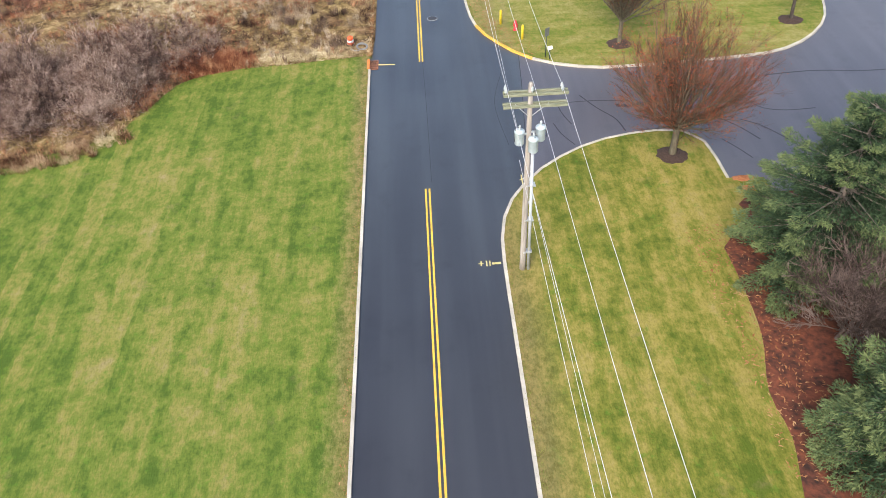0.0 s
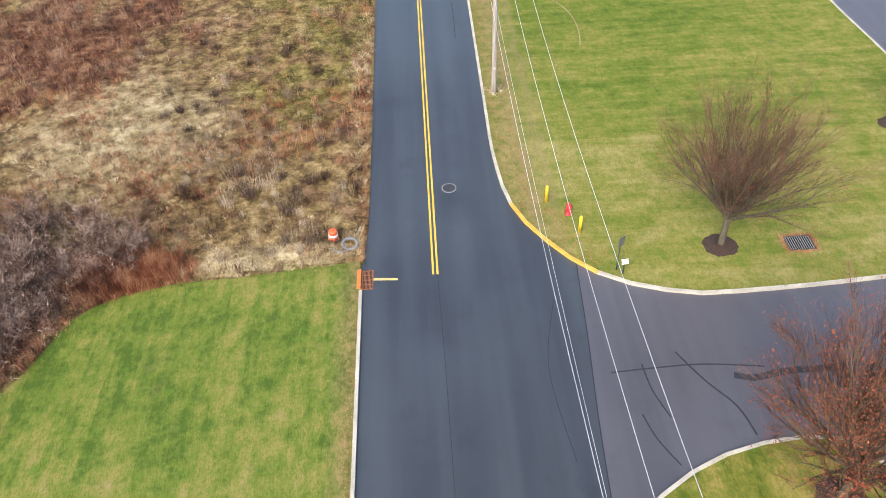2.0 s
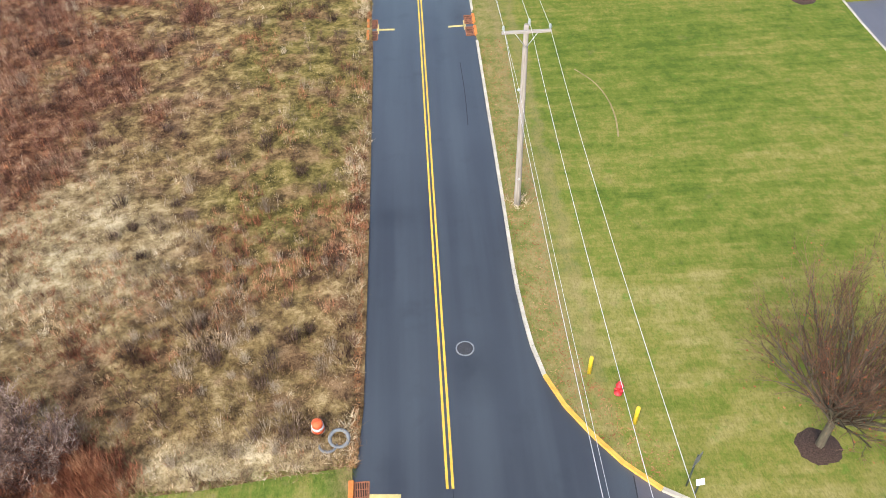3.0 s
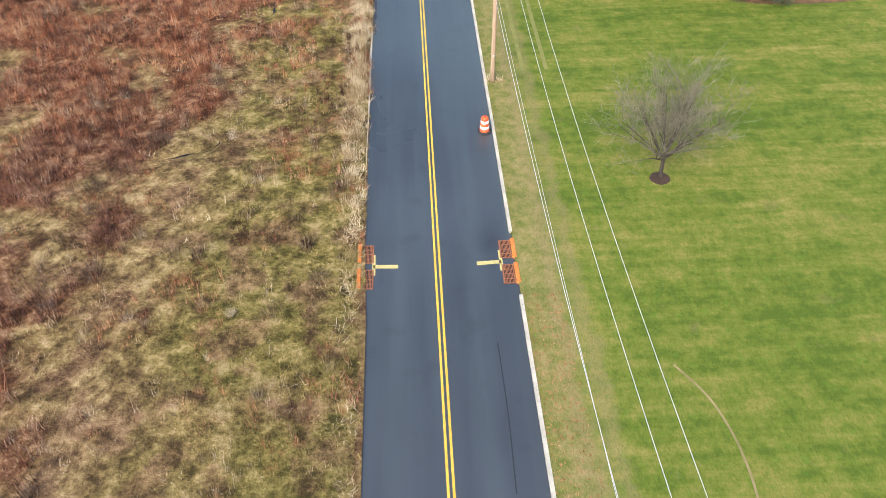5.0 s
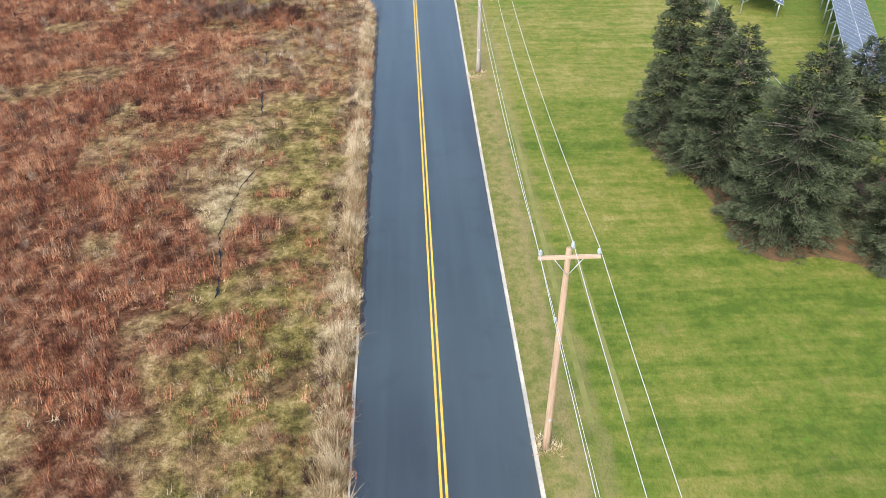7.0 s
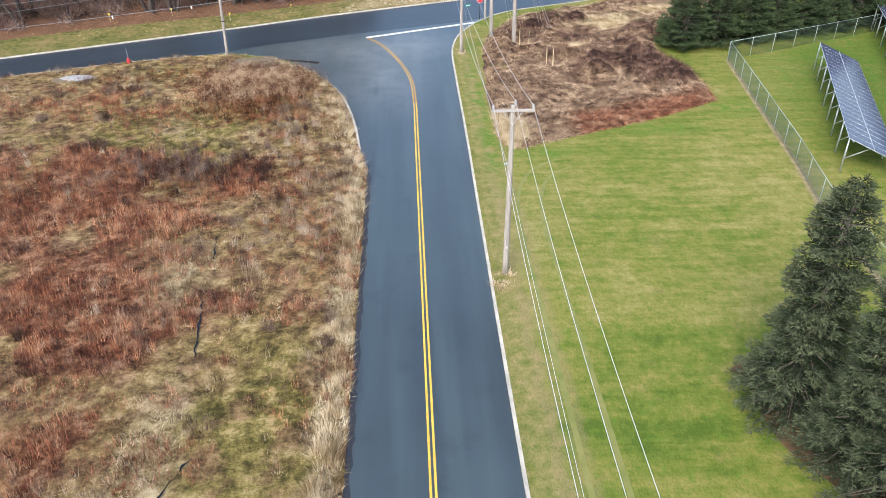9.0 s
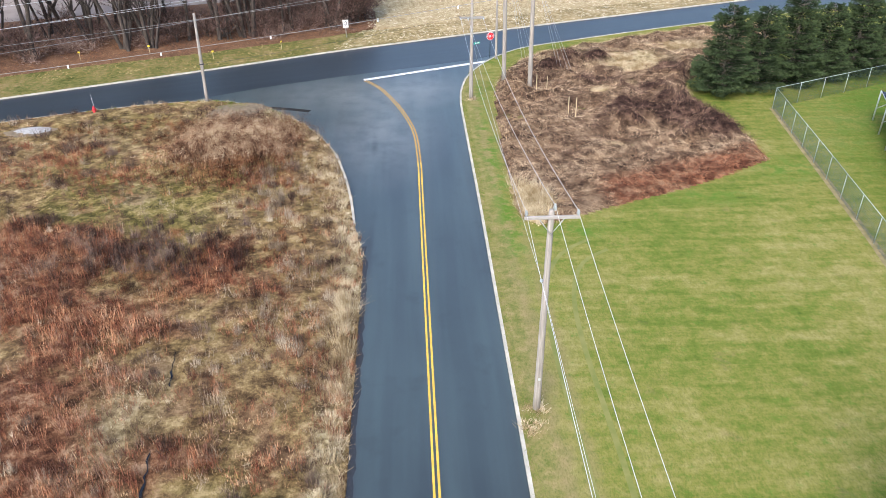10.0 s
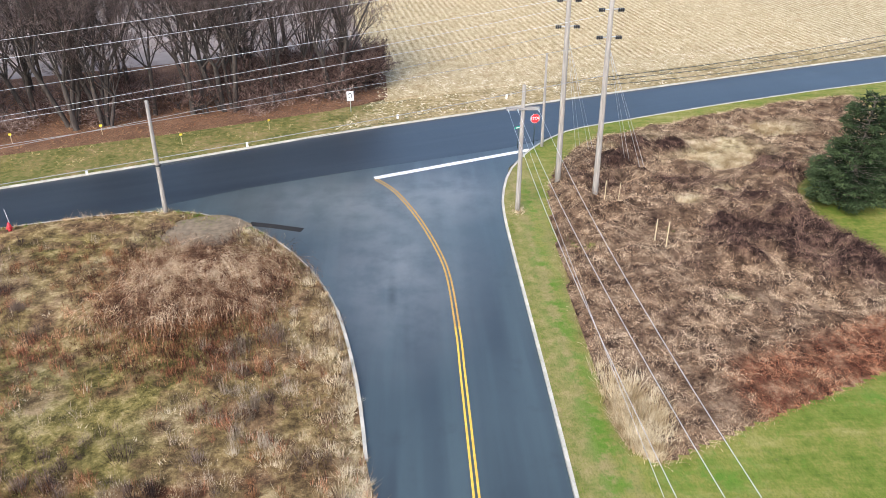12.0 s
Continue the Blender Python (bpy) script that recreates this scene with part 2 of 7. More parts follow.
def field_material(name, base, patchy):
    """Rough thatch; red, pale, green and dark zones come from the mesh."""
    n = Nodes(name, 0.95, 0.0, 0.1)
    b, c, d = n.noise(1.25, 6.0, None, 0.70), n.noise(6.0, 5.0, None, 0.72), n.noise(0.5, 4.0)
    f = n.math("ADD", n.math("MULTIPLY", b, 0.72), n.math("MULTIPLY", c, 0.28))
    col = n.ramp(f, list(zip((0.38, 0.46, 0.54, 0.62), base)))
    col = n.mix(n.attr("olive"), col, n.ramp(f, [(0.40, (0.055, 0.048, 0.015)), (0.47, (0.125, 0.104, 0.030)), (0.54, (0.225, 0.180, 0.058)), (0.61, (0.37, 0.285, 0.13))]))
    col = n.mix(n.ramp(d, [(0.50, 0.0), (0.60, 0.6)]), col, n.ramp(f, [(0.42, patchy[0]), (0.58, patchy[1])]))
    red = n.ramp(f, [(0.40, (0.040, 0.015, 0.009)), (0.47, (0.105, 0.042, 0.022)), (0.53, (0.185, 0.086, 0.046)), (0.61, (0.33, 0.20, 0.12))])
    col = n.mix(n.math("MULTIPLY", n.attr("red"), 0.9), col, red)
    col = n.mix(n.attr("pale"), col, n.ramp(f, [(0.40, (0.15, 0.105, 0.052)), (0.5, (0.36, 0.285, 0.150)), (0.60, (0.58, 0.49, 0.31))]))
    col = n.mix(n.attr("dark"), col, n.ramp(f, [(0.42, (0.014, 0.008, 0.007)), (0.50, (0.048, 0.026, 0.020)), (0.60, (0.15, 0.09, 0.062))]))
    n.bump(n.math("ADD", b, n.math("MULTIPLY", c, 0.7)), 0.9, 0.16)
    return n.done(col)


M_FIELD = field_material("rough_field", ((0.055, 0.034, 0.017), (0.145, 0.094, 0.042), (0.265, 0.185, 0.082), (0.44, 0.33, 0.17)), ((0.060, 0.030, 0.020), (0.235, 0.132, 0.078)))
M_BRUSH = field_material("bramble_ground", ((0.029, 0.017, 0.011), (0.098, 0.061, 0.037), (0.191, 0.128, 0.078), (0.323, 0.234, 0.153)), ((0.022, 0.013, 0.009), (0.153, 0.092, 0.056)))


def blade_material(name, stops, rough=0.85):
    n = Nodes(name, rough, 0.0, 0.15)
    f = n.math("ADD", n.math("MULTIPLY", n.noise(1.15, 5.0, None, 0.66), 0.58), n.math("MULTIPLY", n.noise(0.3, 4.0, None, 0.6), 0.32))
    f = n.math("ADD", f, n.math("MULTIPLY", n.island(), 0.10))
    f = n.math("MULTIPLY_ADD", f, 1.8, -0.40)
    return n.done(n.ramp(f, stops))


M_GRASS_OLIVE = blade_material("olive_dry_grass", [(0.36, (0.090, 0.076, 0.020)), (0.46, (0.212, 0.175, 0.045)), (0.54, (0.360, 0.278, 0.095)), (0.63, (0.583, 0.456, 0.244))])
M_GRASS_BROWN = blade_material("brown_dry_grass", [(0.37, (0.081, 0.042, 0.022)), (0.46, (0.216, 0.124, 0.059)), (0.54, (0.367, 0.229, 0.117)), (0.63, (0.626, 0.464, 0.270))])
M_GRASS_STRAW = blade_material("pale_straw", [(0.40, (0.30, 0.215, 0.115)), (0.50, (0.48, 0.37, 0.215)), (0.61, (0.68, 0.58, 0.40))])
M_WEED_RED = blade_material("russet_weeds", [(0.34, (0.082, 0.030, 0.019)), (0.46, (0.245, 0.093, 0.052)), (0.56, (0.408, 0.173, 0.089)), (0.66, (0.583, 0.350, 0.199))])
M_WEED_BROWN = blade_material("brown_purple_weeds", [(0.34, (0.062, 0.030, 0.024)), (0.46, (0.174, 0.086, 0.060)), (0.56, (0.302, 0.166, 0.112)), (0.66, (0.470, 0.314, 0.213))])
M_WEED_GREY = blade_material("grey_brown_weeds", [(0.40, (0.094, 0.061, 0.042)), (0.5, (0.253, 0.184, 0.123)), (0.61, (0.495, 0.396, 0.281))])
M_WEED_DARK = blade_material("dark_brown_weeds", [(0.40, (0.040, 0.020, 0.015)), (0.5, (0.10, 0.054, 0.038)), (0.61, (0.22, 0.13, 0.088))])
M_BRAMBLE = blade_material("dead_brambles", [(0.37, (0.094, 0.050, 0.029)), (0.48, (0.368, 0.228, 0.128)), (0.60, (0.735, 0.557, 0.368))])
M_REED = blade_material("tan_reeds", [(0.38, (0.065, 0.028, 0.015)), (0.49, (0.25, 0.135, 0.072)), (0.62, (0.60, 0.45, 0.29))])
M_REED_BASE = blade_material("rust_reed_base", [(0.38, (0.024, 0.010, 0.007)), (0.50, (0.15, 0.060, 0.026)), (0.61, (0.36, 0.18, 0.085))])
M_BRAMBLE_DARK = blade_material("dark_brambles", [(0.38, (0.018, 0.010, 0.008)), (0.5, (0.078, 0.041, 0.030)), (0.62, (0.25, 0.155, 0.112))])
M_CLUMP = blade_material("purple_brown_clumps", [(0.40, (0.040, 0.023, 0.018)), (0.5, (0.10, 0.064, 0.050)), (0.61, (0.21, 0.15, 0.112))])
M_STEMS = blade_material("purple_grey_stems", [(0.38, (0.035, 0.021, 0.018)), (0.5, (0.11, 0.074, 0.062)), (0.61, (0.25, 0.185, 0.15))])
M_FEATHER = blade_material("feathery_grey_tufts", [(0.40, (0.20, 0.15, 0.105)), (0.5, (0.37, 0.295, 0.215)), (0.61, (0.56, 0.475, 0.36))])
M_TANGLE = blade_material("pinkish_grey_twigs", [(0.38, (0.085, 0.046, 0.036)), (0.5, (0.27, 0.18, 0.142)), (0.61, (0.53, 0.41, 0.34))])
M_TURF = blade_material("turf_blades", [(0.3, (0.09, 0.14, 0.018)), (0.5, (0.16, 0.20, 0.03)), (0.72, (0.27, 0.25, 0.065))])
M_LEAF_LITTER = blade_material("fallen_leaves", [(0.3, (0.20, 0.075, 0.03)), (0.5, (0.33, 0.16, 0.07)), (0.75, (0.42, 0.27, 0.14))])
M_RED_COVER = blade_material("red_ground_cover", [(0.38, (0.15, 0.048, 0.024)), (0.5, (0.38, 0.145, 0.070)), (0.61, (0.56, 0.28, 0.155))])
M_LEAF_RED = blade_material("rust_leaves", [(0.3, (0.24, 0.06, 0.03)), (0.6, (0.42, 0.12, 0.06)), (0.8, (0.50, 0.22, 0.11))])
M_TWIG = blade_material("bare_twigs", [(0.36, (0.10, 0.072, 0.062)), (0.66, (0.22, 0.165, 0.14))])
M_TWIG_DARK = blade_material("dark_twigs", [(0.40, (0.065, 0.046, 0.040)), (0.61, (0.22, 0.165, 0.145))])
M_TWIG_BUSH = blade_material("dark_reddish_twigs", [(0.38, (0.060, 0.034, 0.028)), (0.61, (0.25, 0.165, 0.135))])
M_TWIG_RED = blade_material("reddish_twigs", [(0.40, (0.085, 0.046, 0.032)), (0.61, (0.25, 0.145, 0.095))])
M_TWIG_GREY = blade_material("grey_twigs", [(0.40, (0.15, 0.135, 0.10)), (0.61, (0.30, 0.265, 0.21))])


def needle_material(name, inner_shade, outer, tip):
    """Needles: crown shade painted in dark inside, paler growth towards the bough ends."""
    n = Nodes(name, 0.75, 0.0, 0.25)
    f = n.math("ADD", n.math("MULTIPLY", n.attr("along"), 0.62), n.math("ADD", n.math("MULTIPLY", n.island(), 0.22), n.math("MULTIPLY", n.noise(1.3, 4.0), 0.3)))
    return n.done(n.ramp(f, [(0.35, inner_shade), (0.68, outer), (0.95, tip)]))


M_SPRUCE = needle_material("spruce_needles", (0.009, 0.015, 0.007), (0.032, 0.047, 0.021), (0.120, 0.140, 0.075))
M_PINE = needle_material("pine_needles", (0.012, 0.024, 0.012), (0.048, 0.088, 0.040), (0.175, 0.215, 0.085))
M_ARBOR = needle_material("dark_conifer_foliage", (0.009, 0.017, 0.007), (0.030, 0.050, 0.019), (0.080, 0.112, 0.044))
M_BARK = plain("grey_bark", (0.085, 0.068, 0.055), (0.18, 0.15, 0.125), 7, 0.9, bump=0.8, dist=0.02, stretch=(1, 1, 0.25))
M_BARK_DARK = plain("dark_bark", (0.035, 0.027, 0.023), (0.09, 0.072, 0.06), 7, 0.9, bump=0.8, dist=0.02, stretch=(1, 1, 0.25))
M_BARK_GREEN = plain("mossy_bark", (0.065, 0.055, 0.038), (0.15, 0.13, 0.09), 7, 0.9, bump=0.8, dist=0.02, stretch=(1, 1, 0.25))
M_MULCH = plain("dark_mulch", (0.030, 0.018, 0.013), (0.085, 0.05, 0.036), 16, 0.95, bump=1.0, dist=0.06)
M_MULCH_RED = plain("red_mulch", (0.030, 0.014, 0.010), (0.19, 0.055, 0.026), 3, 0.95, bump=1.0, dist=0.06)
M_BED = plain("needle_litter", (0.070, 0.050, 0.020), (0.19, 0.105, 0.050), 1.6, 0.95, bump=0.8, dist=0.05)
M_TRACK = plain("flattened_pale_turf", (0.15, 0.175, 0.036), (0.235, 0.225, 0.068), 1.2, 0.95, bump=0.6, dist=0.03)
M_FENCE_DIRT = plain("dry_fence_strip", (0.17, 0.15, 0.055), (0.34, 0.26, 0.14), 1.4, 0.95, bump=0.7, dist=0.04)
M_POLE = plain("weathered_pole", (0.23, 0.205, 0.18), (0.41, 0.375, 0.335), 5, 0.9, bump=0.6, dist=0.01, stretch=(3, 3, 0.2))
M_POLE_NEW = plain("tan_pole", (0.33, 0.22, 0.14), (0.48, 0.36, 0.25), 5, 0.85, bump=0.5, dist=0.01, stretch=(3, 3, 0.2))
M_ARM = plain("mossy_timber", (0.12, 0.135, 0.085), (0.29, 0.30, 0.21), 8, 0.9, bump=0.5, stretch=(0.3, 3, 3))
M_ARM_GREY = plain("grey_timber", (0.29, 0.27, 0.25), (0.43, 0.40, 0.37), 8, 0.9, stretch=(0.3, 3, 3))
M_ARM_DARK = plain("dark_grey_timber", (0.20, 0.19, 0.18), (0.33, 0.31, 0.29), 8, 0.9, stretch=(0.3, 3, 3))
M_ARM_TAN = plain("tan_timber", (0.42, 0.29, 0.20), (0.56, 0.42, 0.31), 8, 0.9, stretch=(0.3, 3, 3))
M_PORC = plain("grey_porcelain", (0.36, 0.41, 0.43), (0.48, 0.53, 0.54), 9, 0.3)
M_BLACK = plain("black_polymer", (0.012, 0.012, 0.014), (0.03, 0.03, 0.032), 9, 0.45)
M_TANK = plain("transformer_grey", (0.37, 0.45, 0.49), (0.50, 0.57, 0.60), 5, 0.35)
M_PVC = plain("grey_conduit", (0.36, 0.39, 0.42), (0.48, 0.51, 0.54), 4, 0.5)
M_STEEL = plain("galvanised_steel", (0.42, 0.44, 0.45), (0.58, 0.60, 0.61), 7, 0.45, 0.6)
M_WIRE = plain("aluminium_wire", (0.50, 0.51, 0.52), (0.62, 0.63, 0.64), 3, 0.5)
M_CABLE = plain("black_cable", (0.03, 0.03, 0.032), (0.06, 0.06, 0.062), 3, 0.6)
M_CABLE_GREY = plain("grey_cable", (0.22, 0.22, 0.22), (0.32, 0.32, 0.32), 3, 0.6)
M_ORANGE = plain("drum_orange", (0.70, 0.10, 0.03), (0.85, 0.16, 0.05), 3, 0.5)
M_WHITE = plain("white_sheeting", (0.74, 0.74, 0.73), (0.84, 0.84, 0.83), 6, 0.5)
M_RUBBER = plain("black_rubber", (0.02, 0.02, 0.022), (0.045, 0.045, 0.048), 9, 0.8)
M_HOSE = plain("grey_hose", (0.16, 0.18, 0.19), (0.26, 0.28, 0.30), 6, 0.7)
M_YELLOW = plain("bollard_yellow", (0.72, 0.52, 0.03), (0.82, 0.64, 0.05), 4, 0.5)
M_RED = plain("hydrant_red", (0.50, 0.02, 0.03), (0.64, 0.04, 0.05), 5, 0.45)
M_SIGN_RED = plain("sign_red", (0.55, 0.02, 0.03), (0.62, 0.03, 0.04), 3, 0.4)
M_GREEN = plain("sign_green", (0.01, 0.30, 0.19), (0.02, 0.38, 0.25), 3, 0.4)
M_GREENPOST = plain("green_post", (0.03, 0.05, 0.04), (0.06, 0.08, 0.07), 5, 0.6)
M_PLATE = plain("dull_sign_back", (0.13, 0.14, 0.14), (0.20, 0.21, 0.21), 5, 0.5, 0.3)
M_STAKE = plain("lath_wood", (0.55, 0.45, 0.25), (0.70, 0.60, 0.38), 8, 0.8)
M_FENCE = plain("green_chainlink", (0.05, 0.085, 0.07), (0.09, 0.13, 0.11), 6, 0.6, 0.2)
M_RAIL = plain("fence_rail", (0.30, 0.36, 0.34), (0.42, 0.48, 0.46), 6, 0.5, 0.2)
M_CELL = plain("solar_cell", (0.055, 0.065, 0.11), (0.085, 0.10, 0.16), 1.2, 0.18)
M_CELL_FRAME = plain("panel_frame", (0.55, 0.57, 0.60), (0.68, 0.70, 0.73), 3, 0.4, 0.3)
M_BRICK = plain("red_leaf_drift", (0.28, 0.09, 0.035), (0.45, 0.19, 0.08), 9, 0.95, bump=1.0, dist=0.05)
M_WATER = Nodes("still_water", 0.06, 0.0, 0.5).done((0.012, 0.014, 0.016))
M_GRAVEL = plain("pale_gravel", (0.26, 0.25, 0.24), (0.46, 0.45, 0.44), 6, 0.9, bump=0.8, dist=0.03)
M_DIRT = plain("bare_dirt", (0.13, 0.098, 0.060), (0.26, 0.195, 0.125), 3, 0.95, bump=0.8, dist=0.05)


def litter_floor():
    n = Nodes("leaf_litter_floor", 0.95, 0.0, 0.1)
    a, b = n.noise(0.5, 5.0), n.noise(9.0, 5.0)
    col = n.ramp(a, [(0.3, (0.15, 0.075, 0.044)), (0.7, (0.28, 0.155, 0.092))])
    col = n.mix(n.ramp(b, [(0.35, 0.85), (0.60, 0.0)]), col, (0.040, 0.022, 0.015))
    col = n.mix(n.ramp(n.noise(14.0, 3.0), [(0.56, 0.0), (0.66, 0.6)]), col, (0.36, 0.24, 0.15))
    n.bump(b, 1.0, 0.1)
    return n.done(col)


def stubble_field(turn):
    n = Nodes("corn_stubble", 0.95, 0.0, 0.1)
    headland = n.node("ShaderNodeMapRange", Value=n.math("SUBTRACT", n.axis(1), n.math("MULTIPLY", n.axis(0), 0.06)), From_Min=208.5, From_Max=212.0, To_Min=0.0, To_Max=1.0).outputs[0]
    worn = n.noise(0.06, 4.0)
    mp = n.t.nodes.new("ShaderNodeMapping")
    mp.inputs["Rotation"].default_value = (0, 0, radians(turn))
    n.t.links.new(n.co, mp.inputs["Vector"])
    n.co = mp.outputs[0]
    b, c, d = n.noise(2.2, 6.0, (1.0, 0.35, 1.0), 0.7), n.noise(6.5, 6.0, None, 0.8), n.noise(0.5, 4.0)
    warp = n.math("ADD", n.math("MULTIPLY", n.axis(0), 6.2832 / 0.8), n.math("MULTIPLY", n.noise(0.5, 4.0), 2.2))
    row = n.math("ADD", n.math("MULTIPLY", n.math("SINE", warp), n.math("MULTIPLY", n.math("MULTIPLY", headland, n.ramp(worn, [(0.40, 1.0), (0.62, 0.25)])), 0.045)), n.math("ADD", n.math("MULTIPLY", b, 0.35), n.math("MULTIPLY", c, 0.65)))
    col = n.ramp(row, [(0.36, (0.16, 0.105, 0.050)), (0.46, (0.36, 0.275, 0.145)), (0.53, (0.53, 0.43, 0.255)), (0.62, (0.70, 0.61, 0.42))])
    col = n.mix(n.ramp(d, [(0.54, 0.0), (0.68, 0.45)]), col, (0.38, 0.26, 0.14))
    n.bump(n.math("ADD", row, c), 0.8, 0.08)
    return n.done(col)


M_LITTER = litter_floor()
M_STUBBLE = stubble_field(-7.5)
M_STALK = blade_material("cut_corn_stalks", [(0.36, (0.34, 0.25, 0.13)), (0.5, (0.56, 0.46, 0.28)), (0.62, (0.78, 0.70, 0.52))])
M_GREYFIELD = plain("bare_grey_field", (0.225, 0.18, 0.155), (0.31, 0.255, 0.22), 0.4, 0.95, bump=0.6, dist=0.08)
M_GROUND = plain("distant_ground", (0.14, 0.12, 0.05), (0.20, 0.17, 0.075), 0.05, 0.95)


# ---- building helpers ----
def mesh_of(name, bm, material, smooth=False):
    me = bpy.data.meshes.new(name)
    bm.to_mesh(me)
    bm.free()
    me.materials.append(material)
    if smooth:
        me.shade_smooth()
    return me


def part(name, bm, material, parent, label="", smooth=False):
    ob = new(name, mesh_of(name, bm, material, smooth))
    ob.parent = parent
    return tagged(ob, label)


def thing(name, label, category, x=0.0, y=0.0, z=0.0, rz=0.0, group="", kind=""):
    ob = new(name)
    ob.matrix_basis = pose(x, y, z, 0, 0, rz)
    return tagged(ob, label, category, group, kind)


def add_box(bm, cx, cy, cz, sx, sy, sz, rx=0, ry=0, rz=0, bevel=0.0):
    r = bmesh.ops.create_cube(bm, size=1.0)
    vs = r["verts"]
    bmesh.ops.transform(bm, verts=vs, matrix=pose(cx, cy, cz, rx, ry, rz) @ Matrix.Diagonal((sx, sy, sz, 1)))
    if bevel:
        es = list({e for v in vs for e in v.link_edges})
        bmesh.ops.bevel(bm, geom=es, offset=bevel, segments=1, affect="EDGES")


def add_tube(bm, p0, p1, r0, r1, n=8, caps=True):
    p0, p1 = Vector(p0), Vector(p1)
    q = (p1 - p0).to_track_quat("Z", "Y").to_matrix()
    ring = []
    for p, r in ((p0, r0), (p1, r1)):
        ring.append([bm.verts.new(p + q @ Vector((r * math.cos(2 * math.pi * k / n), r * math.sin(2 * math.pi * k / n), 0))) for k in range(n)])
    for k in range(n):
        bm.faces.new((ring[0][k], ring[0][(k + 1) % n], ring[1][(k + 1) % n], ring[1][k]))
    if caps:
        bm.faces.new(ring[0][::-1])
        bm.faces.new(ring[1])


def add_lathe(bm, profile, n=14, cx=0.0, cy=0.0):
    rings = []
    for r, z in profile:
        rings.append([bm.verts.new((cx + r * math.cos(2 * math.pi * k / n), cy + r * math.sin(2 * math.pi * k / n), z)) for k in range(n)])
    for a, b in zip(rings, rings[1:]):
        for k in range(n):
            bm.faces.new((a[k], a[(k + 1) % n], b[(k + 1) % n], b[k]))
    bm.faces.new(rings[0][::-1])
    bm.faces.new(rings[-1])


def tube_mesh(name, p0, p1, r0, r1, material, parent, n=10, label=""):
    bm = bmesh.new()
    add_tube(bm, p0, p1, r0, r1, n)
    return part(name, bm, material, parent, label, True)


def box_part(name, parent, material, c, s, rot=(0, 0, 0), bevel=0.0, label=""):
    bm = bmesh.new()
    add_box(bm, *c, *s, *rot, bevel=bevel)
    return part(name, bm, material, parent, label)


def curve_points(pts, step=0.6):
    """A smooth line through the corner points."""
    p = [Vector((a, b)) for a, b in pts]
    out = []
    for i in range(len(p) - 1):
        a, b, c, d = p[max(i - 1, 0)], p[i], p[i + 1], p[min(i + 2, len(p) - 1)]
        n = max(1, int((c - b).length / step))
        for k in range(n):
            t = k / n
            out.append(0.5 * ((2 * b) + (c - a) * t + (2 * a - 5 * b + 4 * c - d) * t * t + (3 * b - a - 3 * c + d) * t ** 3))
    out.append(p[-1])
    return [(v.x, v.y) for v in out]


def sheet(name, poly, z, material, label, category, depth=0.3):
    """A level slab with the given outline."""
    bm = bmesh.new()
    top = [bm.verts.new((x, y, z)) for x, y in poly]
    f = bm.faces.new(top)
    f.normal_update()
    if f.normal.z < 0:
        f.normal_flip()
    bot = [bm.verts.new((x, y, z - depth)) for x, y in poly]
    for i in range(len(poly)):
        j = (i + 1) % len(poly)
        bm.faces.new((top[i], top[j], bot[j], bot[i]))
    bmesh.ops.triangulate(bm, faces=[f])
    ob = new(name, mesh_of(name, bm, material))
    return tagged(ob, label, category, kind="structure")


def ribbon(bm, line, width, z):
    """A painted or laid strip along a line."""
    line = [Vector((a, b)) for a, b in line]
    rows = []
    for i, p in enumerate(line):
        d = (line[min(i + 1, len(line) - 1)] - line[max(i - 1, 0)]).normalized()
        s = Vector((d.y, -d.x)) * width / 2
        rows.append((bm.verts.new((*(p - s), z)), bm.verts.new((*(p + s), z))))
    for a, b in zip(rows, rows[1:]):
        bm.faces.new((a[0], a[1], b[1], b[0]))


def strip(name, line, width, z, material, label, category):
    bm = bmesh.new()
    ribbon(bm, line, width, z)
    return tagged(new(name, mesh_of(name, bm, material)), label, category, kind="structure")


def shifted(line, d):
    line = [Vector(p) for p in line]
    out = []
    for i, p in enumerate(line):
        t = (line[min(i + 1, len(line) - 1)] - line[max(i - 1, 0)]).normalized()
        out.append((p.x + t.y * d, p.y - t.x * d))
    return out


def inside(px, py, poly):
    """Which of the points lie inside the outline (numpy)."""
    res = np.zeros(px.shape, bool)
    n = len(poly)
    for i in range(n):
        (x0, y0), (x1, y1) = poly[i], poly[(i + 1) % n]
        if y0 == y1:
            continue
        c = ((y0 > py) != (y1 > py)) & (px < (x1 - x0) * (py - y0) / (y1 - y0) + x0)
        res ^= c
    return res


def edge_dist(px, py, poly):
    best = np.full(px.shape, 1e9)
    n = len(poly)
    for i in range(n):
        a, b = np.array(poly[i], float), np.array(poly[(i + 1) % n], float)
        d = b - a
        L = max(d @ d, 1e-9)
        t = np.clip(((px - a[0]) * d[0] + (py - a[1]) * d[1]) / L, 0, 1)
        best = np.minimum(best, np.hypot(px - a[0] - t * d[0], py - a[1] - t * d[1]))
    return best


